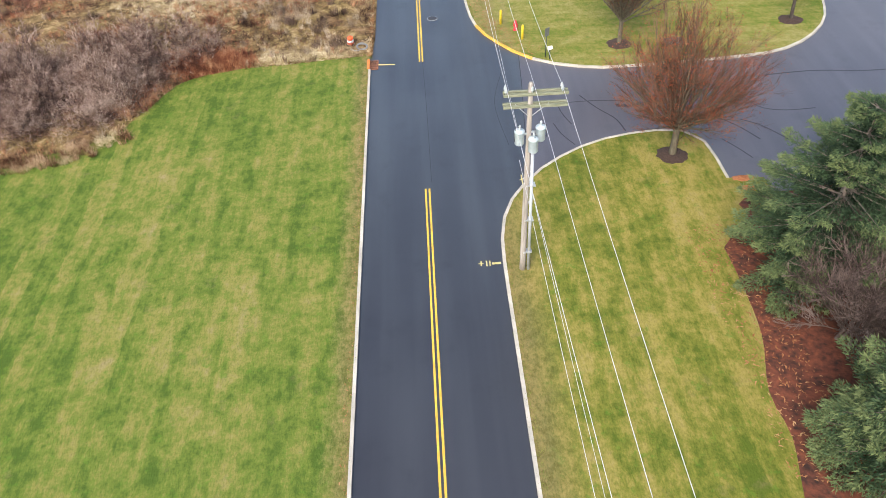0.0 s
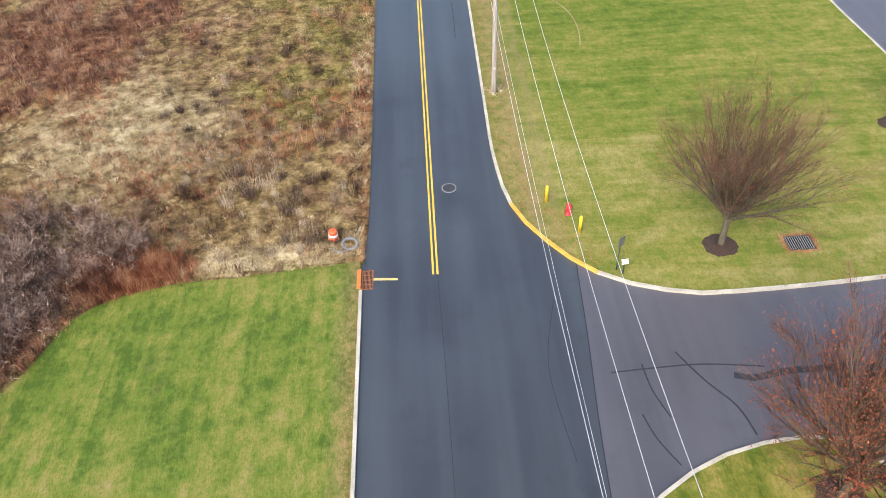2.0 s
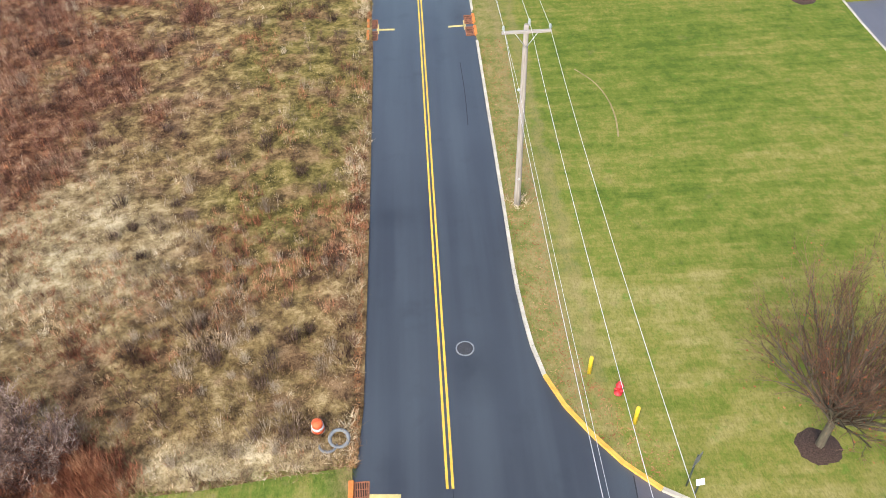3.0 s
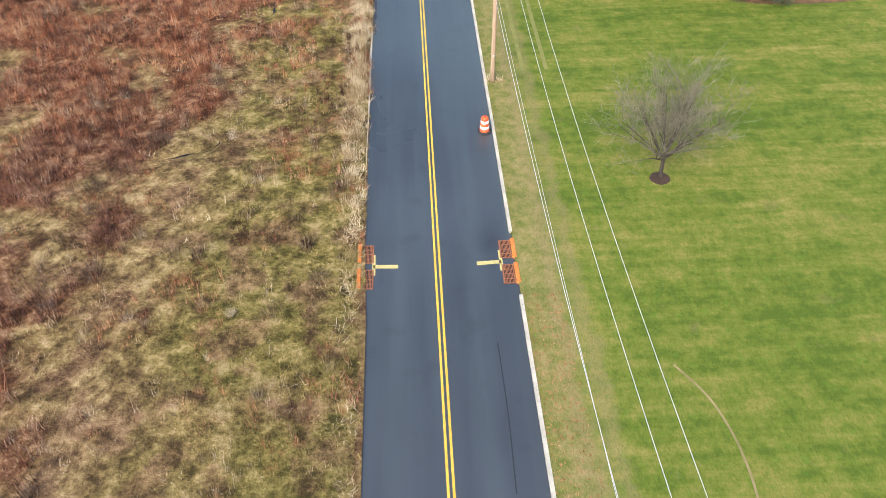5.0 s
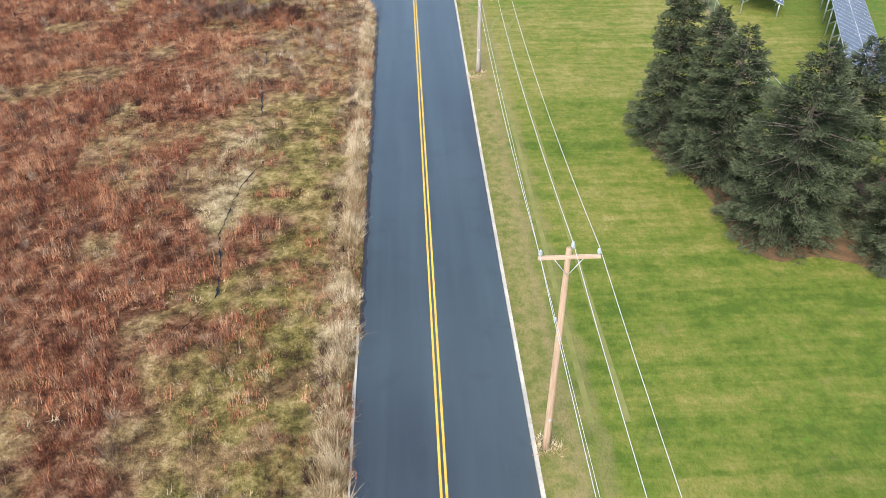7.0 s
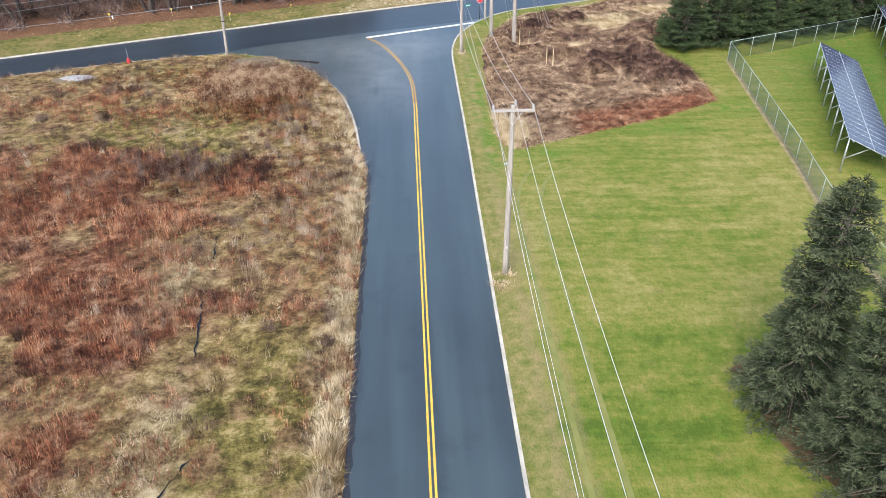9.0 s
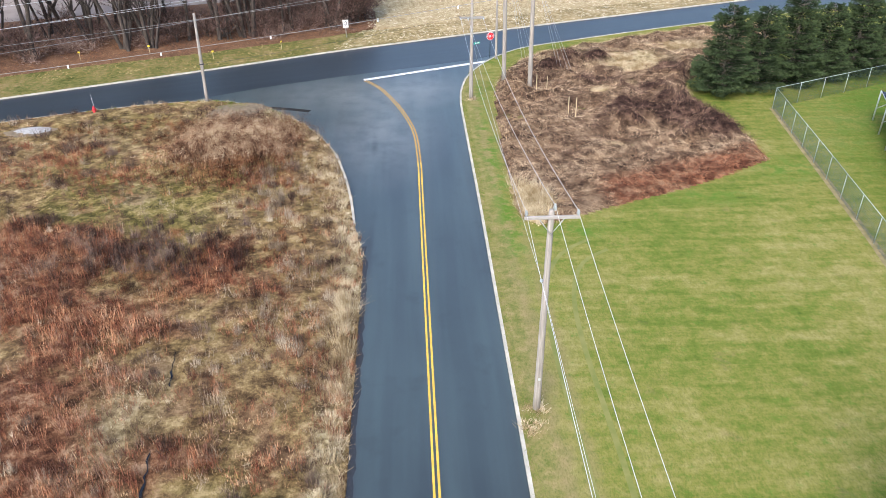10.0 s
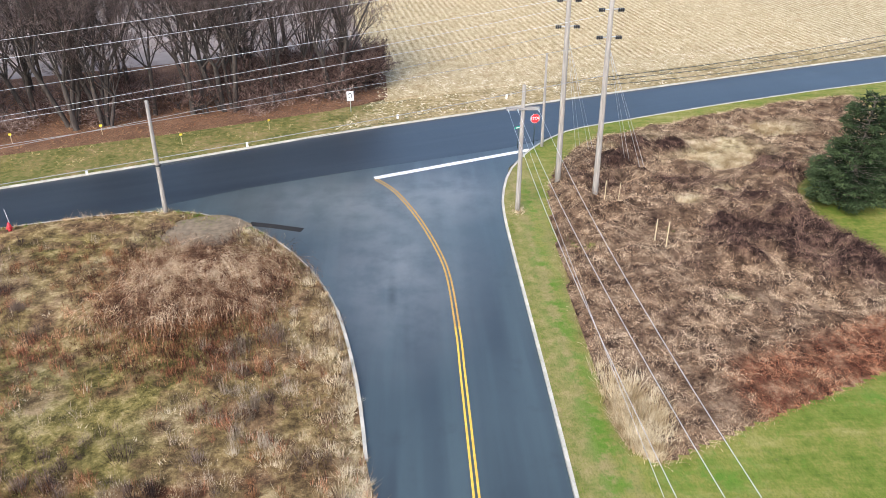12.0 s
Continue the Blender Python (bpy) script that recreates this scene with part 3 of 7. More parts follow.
def vnoise(x, y, scale, seed):
    """Smooth value noise between 0 and 1."""
    tab = np.random.RandomState(seed).rand(256, 256)
    x, y = x / scale + 500.3, y / scale + 500.7
    xi, yi = np.floor(x).astype(int), np.floor(y).astype(int)
    fx, fy = x - xi, y - yi
    fx, fy = fx * fx * (3 - 2 * fx), fy * fy * (3 - 2 * fy)
    g = lambda i, j: tab[(xi + i) % 256, (yi + j) % 256]
    return (g(0, 0) * (1 - fx) + g(1, 0) * fx) * (1 - fy) + (g(0, 1) * (1 - fx) + g(1, 1) * fx) * fy


def raw_mesh(name, verts, faces_n, material, along=None):
    """A mesh from arrays: verts (n, 3), every faces_n in a row make one face."""
    me = bpy.data.meshes.new(name)
    nv = len(verts)
    me.vertices.add(nv)
    me.vertices.foreach_set("co", np.asarray(verts, np.float32).ravel())
    nf = nv // faces_n
    me.loops.add(nv)
    me.loops.foreach_set("vertex_index", np.arange(nv, dtype=np.int32))
    me.polygons.add(nf)
    me.polygons.foreach_set("loop_start", np.arange(0, nv, faces_n, dtype=np.int32))
    if along is not None:
        me.attributes.new("along", "FLOAT", "POINT").data.foreach_set("value", np.asarray(along, np.float32))
    me.update()
    me.materials.append(material)
    return me


def blades(px, py, pz, count, height, width, lean, rng, flop=0.0):
    """Tufts at the given places: count thin blades each, as an array of triangles."""
    n = len(px)
    m = n * count
    a = rng.rand(m) * 2 * np.pi
    h = np.repeat(height, count) * (0.55 + 0.6 * rng.rand(m))
    out = np.repeat(lean, count) * h * (0.2 + rng.rand(m))
    bx = np.repeat(px, count) + rng.randn(m) * 0.06 * (1 + np.repeat(height, count))
    by = np.repeat(py, count) + rng.randn(m) * 0.06 * (1 + np.repeat(height, count))
    bz = np.repeat(pz, count) - 0.02
    w = width * (0.6 + 0.8 * rng.rand(m)) / 2
    t = a + np.pi / 2 + rng.randn(m) * 0.5
    V = np.zeros((m, 3, 3), np.float32)
    V[:, 0] = np.stack([bx - w * np.cos(t), by - w * np.sin(t), bz], 1)
    V[:, 1] = np.stack([bx + w * np.cos(t), by + w * np.sin(t), bz], 1)
    V[:, 2] = np.stack([bx + out * np.cos(a) + flop * h, by + out * np.sin(a) - flop * h, bz + h * np.sqrt(np.maximum(0.15, 1 - np.minimum(1, np.repeat(lean, count)) ** 2 * 0.6))], 1)
    return V.reshape(-1, 3)


def arches(px, py, pz, length, height, width, rng):
    """Arching dead stems: three triangles each."""
    n = len(px)
    a = rng.rand(n) * 2 * np.pi
    L, h = length * (0.5 + rng.rand(n)), height * (0.4 + 0.9 * rng.rand(n))
    pts = []
    for s, k in ((0, 0), (0.4, 0.9), (0.75, 0.85), (1.0, 0.3)):
        pts.append(np.stack([px + L * s * np.cos(a), py + L * s * np.sin(a), pz + h * k], 1))
    t = np.stack([-np.sin(a), np.cos(a), 0.6 * rng.randn(n)], 1) * (width / 2)
    tri = [pts[0] - t, pts[0] + t, pts[1], pts[1] - t, pts[1] + t, pts[2], pts[2] - t, pts[2] + t, pts[3]]
    return np.stack(tri, 1).astype(np.float32).reshape(-1, 3)


def stuff(name, verts, material, label, category):
    return tagged(new(name, raw_mesh(name, verts, 3, material)), label, category, kind="stuff")


def along(line, n, lo, hi, r):
    P = np.array(line, float)
    seg = np.linalg.norm(np.diff(P, axis=0), axis=1)
    cum = np.concatenate([[0], np.cumsum(seg)])
    t = r.rand(n) * cum[-1]
    i = np.clip(np.searchsorted(cum, t) - 1, 0, len(seg) - 1)
    f = ((t - cum[i]) / seg[i])[:, None]
    p = P[i] * (1 - f) + P[i + 1] * f
    d = (P[i + 1] - P[i]) / seg[i][:, None]
    o = lo + (hi - lo) * r.rand(n)
    return p[:, 0] + d[:, 1] * o, p[:, 1] - d[:, 0] * o


def scatter(poly, n, rng):
    xs, ys = [p[0] for p in poly], [p[1] for p in poly]
    x = min(xs) + rng.rand(n) * (max(xs) - min(xs))
    y = min(ys) + rng.rand(n) * (max(ys) - min(ys))
    k = inside(x, y, poly)
    return x[k], y[k]


# ---- the plan ----
KERB_SE = curve_points([(3.6, -60), (3.6, 0), (3.6, 24), (3.6, 28.4), (3.7, 31), (4.05, 32.8), (4.8, 34.5), (6.3, 36.5), (8.2, 38.1), (10.4, 39.3), (13, 39.95), (15.3, 40), (16.3, 39.4), (16.65, 38.1), (16.65, 36.1), (16.7, 35)], 0.8)
KERB_E = curve_points([(29.75, 83.6), (29.9, 79.4), (30.4, 74.0), (31.2, 68.7), (31.6, 63.6), (31.5, 58.1), (31, 56), (29.8, 53.2), (27.4, 50.6), (24.7, 49.1), (21.8, 48.6), (17.7, 48.2), (14.5, 48), (12.3, 47.95), (10.3, 48.4), (8.4, 49.2), (6.9, 50.4), (5.7, 52), (4.7, 53.7), (4.1, 55.4), (3.8, 57.5), (3.6, 61), (3.6, 66), (3.6, 81.2)], 0.8)
KERB_E2 = curve_points([(3.6, 84.9), (3.6, 95), (3.6, 120), (3.7, 140), (3.8, 155), (3.8, 168), (3.85, 174), (4.15, 177.2), (5.1, 181.1), (6.9, 184.7), (8.5, 186.9), (11.4, 189.6), (16.3, 191.7), (25.1, 195.1), (34.5, 198.4), (45.7, 201.9), (90, 215)], 0.8)
KERB_W = [(-3.52, -60), (-3.52, 0), (-3.52, 18), (-3.52, 32), (-3.52, 44), (-3.52, 49.1)]
KERB_W2 = curve_points([(-3.6, 84.9), (-3.5, 96), (-3.5, 106)], 1.0)
KERB_NW = curve_points([(-4.25, 152.2), (-4.6, 155.2), (-5.2, 158.8), (-6.2, 163), (-7.4, 166.1), (-8.9, 168.8), (-11, 171.6), (-13.2, 173.6), (-16.4, 175.2), (-18.7, 175.6), (-23, 175.1), (-26.6, 174.1), (-28.5, 173.6), (-40, 169.5), (-90, 150)], 0.8)
FAR_EDGE = curve_points([(-90, 155), (-45, 174), (-31.3, 179.7), (-21, 184), (-9.9, 189), (-3.4, 191.6), (4.2, 194.5), (12.5, 197.7), (24.7, 202.1), (38.5, 207.1), (51.4, 211.5), (95, 226)], 2.0)
LAWN_EDGE = curve_points([(-3.6, 51.1), (-6.2, 50.8), (-9.6, 50.3), (-12.7, 50), (-15.2, 49.3), (-17, 48), (-18.2, 45), (-19.9, 42), (-22.2, 40.6), (-25.3, 39.8), (-34, 38), (-95, 30)], 0.8)
BRUSH_NE = curve_points([(25.8, 160), (19.5, 156.4), (13.7, 153.9), (9.9, 152.2), (7.7, 151.2), (6.6, 152), (6.2, 155.7), (6.2, 163), (6.6, 171), (7.2, 177), (8.8, 182), (12, 186.6), (17, 189.3), (24.4, 192.4), (33, 195.5), (40, 197), (38, 188), (32, 181), (26, 178), (24.6, 173), (26, 166), (25.8, 160)], 0.8)[:-1]

# ---- ground, roads and lawns ----
sheet("ground", [(-2500, -2500), (2500, -2500), (2500, 2500), (-2500, 2500)], -0.06, M_GROUND, "open dry ground reaching the horizon", "ground", 0.1)
ROAD = [(-3.75, -60), (3.75, -60), (3.75, 30), (5.9, 35.6), (6.2, 41.2), (6.6, 45.9), (7.0, 51.5), (3.75, 58), (3.75, 150), (3.95, 174), (5.2, 182), (9.2, 188), (5.7, 186.0), (0.2, 184.1), (-5.9, 182.1), (-14.1, 179.0), (-21, 175.9), (-13.2, 173.4), (-8.9, 168.4), (-6.2, 162.6), (-5.2, 158.4), (-4.3, 151), (-3.75, 147)]
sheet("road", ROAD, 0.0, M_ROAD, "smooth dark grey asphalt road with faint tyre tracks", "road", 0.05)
CROSS = [(-90, 149.5), (-40, 169), (-28.5, 173.3), (-21, 175.5), (-14.1, 179.0), (-5.9, 182.1), (0.2, 184.1), (5.7, 186.0), (11.4, 189.4), (16.3, 191.5), (25.1, 194.9), (34.5, 198.2), (45.7, 201.7), (90, 214.8), (95, 226)] + FAR_EDGE[::-1]
sheet("cross_road", CROSS, 0.006, M_ROAD_NEW, "newly laid black asphalt road", "road", 0.06)
sheet("driveway", [(3.0, 28), (90, 28), (90, 110), (3.0, 110)], -0.006, M_ROAD_OLD, "worn grey asphalt driveway with sealed cracks", "driveway", 0.04)

LW = shifted(KERB_W, -0.08) + [(-3.66, 51.1)] + LAWN_EDGE[1:] + [(-95, -60)]
sheet("lawn_west", LW, 0.10, M_LAWN_W, "mown green and yellowing lawn", "lawn")
LSE = shifted(KERB_SE, 0.08) + [(18.6, 34.9), (18.6, 33.6), (90, 33.6), (90, -60)]
sheet("lawn_south", LSE, 0.10, M_LAWN_S, "mown yellow-green lawn beside the driveway", "lawn")
LE = shifted(KERB_E, 0.08)[::-1]
LE = [(x, y) for x, y in LE]
LEAST = [(3.68, 148)] + [(3.68, 84)] + [(3.68, 81)] + LE + [(36, 83.7), (90, 83.9), (90, 214.6)] + shifted(KERB_E2, 0.08)[::-1][1:]
LEAST = [p for p in LEAST if not (p == (3.68, 148))]
sheet("lawn_east", LEAST, 0.10, M_LAWN_E, "broad mown green lawn with pale mower stripes", "lawn")
FIELD = [(-3.5, 51.1), (-3.3, 54), (-3.25, 66), (-3.28, 80), (-3.45, 85), (-3.55, 120), (-3.6, 147.5), (-3.9, 150)] + shifted(KERB_NW, -0.08) + [(-95, 30)] + LAWN_EDGE[::-1][1:-1]
FAR = shifted(FAR_EDGE, -0.1)
sheet("far_verge", FAR + [(95, 232), (51, 217.5), (24, 207.5), (8, 202.5), (-3.4, 197.5), (-9, 196), (-22, 190.8), (-35, 186.5), (-90, 163)], 0.09, M_VERGE, "thin grass verge along the far road edge", "verge")
sheet("woods_floor", [(-90, 162), (-35, 185.5), (-22, 190), (-9, 195.5), (-4.2, 199), (-4.5, 206), (-6.5, 212), (-20, 214), (-90, 190)], 0.11, M_LITTER, "brown leaf litter under bare trees", "woodland floor")
sheet("stubble_field", [(-4.4, 198), (8, 202), (24, 207), (51, 217), (95, 231), (600, 420), (600, 1500), (-60, 1500), (-12, 260), (-7, 214)], 0.105, M_STUBBLE, "pale harvested field with rows of stubble", "field")
sheet("grey_field", [(-600, -20), (-90, 180), (-20, 212), (-6.5, 211), (-13, 262), (-60, 1500), (-600, 1500)], 0.10, M_GREYFIELD, "bare grey-brown field behind the woods", "field")


def red_zone(x, y):
    xb = np.interp(y, [40, 60, 70, 76, 88, 91, 95, 113, 120, 128, 138, 145, 151, 155, 175], [-40, -34, -24, -18.5, -15.5, -13.5, -11.5, -10.0, -11.6, -11.6, -11.4, -11.2, -12.5, -40, -48])
    f = (xb - x) / 2.5 + 3.0 * (vnoise(x, y, 2.2, 3) - 0.5) + 2.4 * (vnoise(x, y, 6.0, 4) - 0.42) + 1.2 * (vnoise(x, y, 0.8, 5) - 0.5)
    f = np.minimum(f, 1.0 - 1.6 * np.clip(vnoise(x, y, 3.3, 6) - 0.62, 0, 1) * 3)
    return np.clip(f, 0, 1)


def pale_zone(x, y):
    a = 0.8 * np.exp(-(((x + 19) / 6.5) ** 2 + ((y - 64) / 6.0) ** 2))
    b = np.exp(-(((x + 11.6) / 1.3) ** 2 + ((y - 120) / 6.5) ** 2)) * 0.75
    c = np.exp(-(((x + 8.5) / 4.0) ** 2 + ((y - 51.3) / 0.9) ** 2)) * 1.2
    d = np.exp(-(((x + 4.5) / 0.7) ** 2)) * np.clip((y - 92) / 6, 0, 1) * (0.5 + vnoise(x, y, 2.2, 8))
    e = np.exp(-(((x + 13.4) / 1.7) ** 2 + ((y - 135.5) / 3.2) ** 2)) * 0.6
    f = 0.20 * np.clip((y - 150) / 5, 0, 1) * np.clip(2.4 * (vnoise(x, y, 3.0, 19) - 0.3), 0, 1)
    return np.clip((a + b + c + d + e + f) * 1.5 * (0.2 + 1.2 * vnoise(x, y, 1.7, 9)) - 0.1, 0, 1)


def olive_zone(x, y):
    a = np.exp(-(((x + 7.5) / 3.6) ** 2)) * np.clip((y - 60) / 8, 0, 1) * np.clip((133 - y) / 8, 0, 1)
    b = 0.95 * np.exp(-(((x + 19) / 9.0) ** 2 + ((y - 156) / 5.5) ** 2)) + 0.5 * np.exp(-(((x + 22) / 6.0) ** 2 + ((y - 170.5) / 1.8) ** 2))
    return np.clip((a + b + 0.15) * 2.2 * (0.15 + vnoise(x, y, 2.8, 17)) - 0.15, 0, 1)


def reed_zone(x, y):
    return np.clip(1.9 * np.exp(-(((x + 14) / 4.6) ** 2 + ((y - 165) / 4.6) ** 2)) - 0.45 + 0.5 * (vnoise(x, y, 1.5, 14) - 0.5), 0, 1)


def dirt_zone(x, y):
    near = np.minimum(np.hypot((x + 15.4) / 2.9, (y - 172.2) / 2.6), np.hypot((x + 31.3) / 2.6, (y - 169.1) / 1.5))
    return np.clip(2.2 - 2.0 * near + 0.5 * (vnoise(x, y, 0.7, 18) - 0.5), 0, 1)


def relief(name, poly, z, step, amp, material, label, category, bounds, zones=(), shape=None):
    """Uneven ground inside an outline, falling to its rim; zones: (attribute, function of x and y)."""
    x0, x1, y0, y1 = bounds
    gx, gy = np.meshgrid(np.arange(x0, x1, step), np.arange(y0, y1, step), indexing="ij")
    ed = edge_dist(gx, gy, poly)
    ins = inside(gx, gy, poly)
    h = shape(gx, gy) if shape else amp(gx, gy) * (0.7 * vnoise(gx, gy, 2.3, 21) + 0.45 * vnoise(gx, gy, 0.9, 22) + 0.3 * vnoise(gx, gy, 6.0, 23))
    gz = np.where(ins, z - 0.02 + (h + 0.02) * np.clip(ed / 1.2, 0, 1), z - 0.25)
    nx, ny = gx.shape
    idx = np.arange(nx * ny).reshape(nx, ny)
    q = np.stack([idx[:-1, :-1], idx[1:, :-1], idx[1:, 1:], idx[:-1, 1:]], -1).reshape(-1, 4)
    keep = ins.ravel()[q].all(1)
    me = bpy.data.meshes.new(name)
    me.from_pydata(np.stack([gx.ravel(), gy.ravel(), gz.ravel()], 1).tolist(), [], q[keep].tolist())
    for key, fn in zones:
        at = me.attributes.new(key, "FLOAT", "POINT")
        at.data.foreach_set("value", fn(gx.ravel(), gy.ravel()).astype(np.float32))
    me.materials.append(material)
    me.shade_smooth()
    return tagged(new(name, me), label, category, kind="structure")


DITCHES = [curve_points(d, 0.25) for d in (
    [(-9.9, 122.2), (-10.3, 121.2), (-10.9, 119.3), (-11.2, 117.4), (-11.35, 114.6), (-11.4, 113.9), (-10.9, 111.6), (-10.75, 110.6), (-10.6, 108.6), (-11.4, 107.2), (-11.75, 106.2)],
    [(-11.8, 93.5), (-12.2, 92.4), (-13.7, 92.0), (-15.0, 91.5)],
    [(-12.4, 139.9), (-12.2, 138.6), (-12.0, 137.2)],
    [(-11.8, 133.4), (-11.6, 131.9), (-11.35, 130.2), (-11.15, 128.4)],
)]


def dry(x, y):
    """Zero over the narrow ditches, one elsewhere."""
    d = np.full(x.shape, 9.0)
    for line in DITCHES:
        near = (np.abs(x + 12) < 5) & (y > line[-1][1] - 3) & (y < line[0][1] + 3)
        if near.any():
            d[near] = np.minimum(d[near], edge_dist(x[near], y[near], line[::3] + line[::-3]))
    return np.clip((d - 0.22) / 0.12, 0, 1)


sheet("field_base", FIELD, 0.07, M_FIELD, "rough dry field soil beside the road", "field")
relief("field", FIELD, 0.09, 0.35, lambda x, y: 0.24 * (1 - np.clip(1.5 * dirt_zone(x, y), 0, 1)) * (0.3 + 0.7 * dry(x, y)), M_FIELD, "overgrown brown and russet field", "field", (-48, -3.3, 36, 176), (("red", red_zone), ("pale", pale_zone), ("olive", olive_zone)))

# ---- painted lines and road marks ----
bm_line = {}


def paint(name, line, width, material, label, z=0.012):
    return strip(name, line, width, z, material, label, "road marking")


for s in (-0.105, 0.105):
    paint("centre_line", [(s, y) for y in np.arange(-60, 35.6, 3.18)], 0.1, M_LINE_Y, "solid yellow centre line on the asphalt")
DY = [(0, 50.05)] + [(0, y) for y in range(54, 158, 4)] + curve_points([(0, 158), (0, 161), (-0.2, 166.4), (-0.75, 169.9), (-1.85, 174.1), (-3.3, 178), (-4.75, 180.3)], 0.5)
paint("centre_line", shifted(DY[:35], -0.105), 0.1, M_LINE_Y, "solid yellow centre line on the asphalt")
paint("centre_line", shifted(DY[:35], 0.105), 0.1, M_LINE_Y, "solid yellow centre line on the asphalt")
paint("centre_line", shifted(DY, -0.105)[34:], 0.1, M_LINE_O, "curving worn yellow centre line at the junction")
paint("centre_line", shifted(DY, 0.105)[34:], 0.1, M_LINE_O, "curving worn yellow centre line at the junction")
paint("stop_bar", [(-4.85, 180.45), (1.2, 182.95), (7.3, 185.45)], 0.5, M_LINE_W, "broad white stop bar across the lane")
paint("paint_mark", [(-3.0, 49.87), (-1.83, 49.82)], 0.16, M_LINE_P, "pale yellow survey line beside a drain")
for s in (-1, 1):
    paint("paint_mark", [(s * 3.02, 83.1), (s * 1.85, 83.05)], 0.2, M_LINE_P, "pale yellow survey line beside a drain")
    paint("paint_mark", [(s * 3.0, 82.6), (s * 3.0, 83.75)], 0.16, M_LINE_P, "short pale yellow bar along a drain")
paint("paint_mark", [(3.05, 28.93), (3.5, 28.95)], 0.16, M_LINE_P, "sprayed yellow utility arrow at the kerb")
paint("paint_mark", [(2.78, 28.75), (2.78, 29.15)], 0.07, M_LINE_P, "sprayed yellow utility mark at the kerb")
paint("paint_mark", [(2.94, 28.75), (2.94, 29.15)], 0.07, M_LINE_P, "sprayed yellow utility mark at the kerb")
paint("paint_mark", [(2.50, 28.78), (2.50, 29.12)], 0.07, M_LINE_P, "sprayed yellow utility mark at the kerb")
paint("paint_mark", [(2.36, 28.95), (2.62, 28.95)], 0.06, M_LINE_P, "sprayed yellow utility mark at the kerb", 0.016)
paint("paint_mark", [(5.36, 35.4), (5.37, 36.3)], 0.07, M_LINE_P, "sprayed yellow utility mark on asphalt")
paint("paint_mark", [(5.24, 35.8), (5.5, 35.95)], 0.07, M_LINE_P, "sprayed yellow utility mark on asphalt", 0.016)
paint("asphalt_patch", [(-12.7, 173.55), (-11, 173.1), (-9.2, 172.5)], 0.55, M_VOID, "fresh black asphalt wedge at the road edge")
for line, w in (
    ([(7.2, 43.6), (9.0, 43.75), (11.2, 43.85), (13.7, 43.6)], 0.08),
    ([(10.2, 44.6), (11.0, 43.0), (11.9, 41.6), (12.2, 40.2)], 0.09),
    ([(8.6, 44.0), (8.7, 42.6), (9.1, 41.2)], 0.07),
    ([(8.0, 41.4), (8.3, 40.2), (8.9, 39.0)], 0.07),
    ([(20.2, 44.5), (20.6, 43.1), (21.2, 42.1), (22.5, 41.7), (24.4, 41.8)], 0.09),
    ([(18.2, 41.2), (19.1, 40.0), (19.8, 38.7)], 0.10),
    ([(17.6, 38.9), (18.2, 37.9), (18.7, 36.9)], 0.08),
    ([(19.4, 40.9), (20.4, 40.1), (21.4, 38.6)], 0.09),
    ([(22.0, 46.0), (26.0, 46.4), (30.0, 46.1), (34.0, 46.5)], 0.12),
    ([(5.0, 39.3), (4.6, 44.0), (5.4, 48.0)], 0.03),
):
    paint("sealed_crack", curve_points(line, 0.3), w, M_TAR, "dark sealed crack in worn asphalt", 0.004)
paint("damp_streak", curve_points([(12.3, 43.2), (13.0, 43.0), (14.6, 43.3), (17.0, 43.4)], 0.4), 0.35, M_DIP, "dark damp streak on the driveway", 0.003)
paint("sealed_crack", curve_points([(2.36, 79.0), (2.42, 76.0), (2.36, 73.1)], 0.4), 0.05, M_TAR, "thin dark crack along the lane")
paint("sealed_crack", curve_points([(6.9, 50.3), (6.6, 45.9), (6.2, 41.2), (5.9, 36.4)], 0.8), 0.05, M_TAR, "dark joint between two asphalt surfaces")
paint("sealed_crack", curve_points([(0.1, 50), (0.2, 44), (0.25, 36)], 1.0), 0.025, M_TAR, "thin dark crack along the lane")

rw_edge = random.Random(8)
bm = bmesh.new()
ragged = [(-3.36 - (0.24 if y > 148 else 0.0) + 0.16 * rw_edge.random(), y) for y in np.arange(105.5, 149.9, 0.45)]
for (ax, ay), (bx, by) in zip(ragged, ragged[1:]):
    bm.faces.new([bm.verts.new(v) for v in ((-3.95, ay, 0.010), (ax, ay, 0.010), (bx, by, 0.010), (-3.95, by, 0.010))])
tagged(new("ragged_edge", mesh_of("ragged_edge", bm, M_TAR)), "ragged black asphalt at the road edge", "road edge", kind="structure")

# drain and manhole covers
mh = thing("manhole_cover", "round cast iron manhole cover set in the asphalt", "manhole cover", 1.02, 57.1, 0.004)
bm = bmesh.new()
add_lathe(bm, [(0.40, -0.02), (0.40, 0.010), (0.36, 0.012), (0.35, 0.006)], 24)
part("rim", bm, M_HOSE, mh, "worn grey iron rim")
bm = bmesh.new()
add_lathe(bm, [(0.34, -0.02), (0.34, 0.008), (0.1, 0.010)], 24)
for k in range(8):
    add_box(bm, 0.22 * math.cos(k * 0.785), 0.22 * math.sin(k * 0.785), 0.011, 0.12, 0.03, 0.008, rz=45 * k)
part("lid", bm, M_CAST, mh)


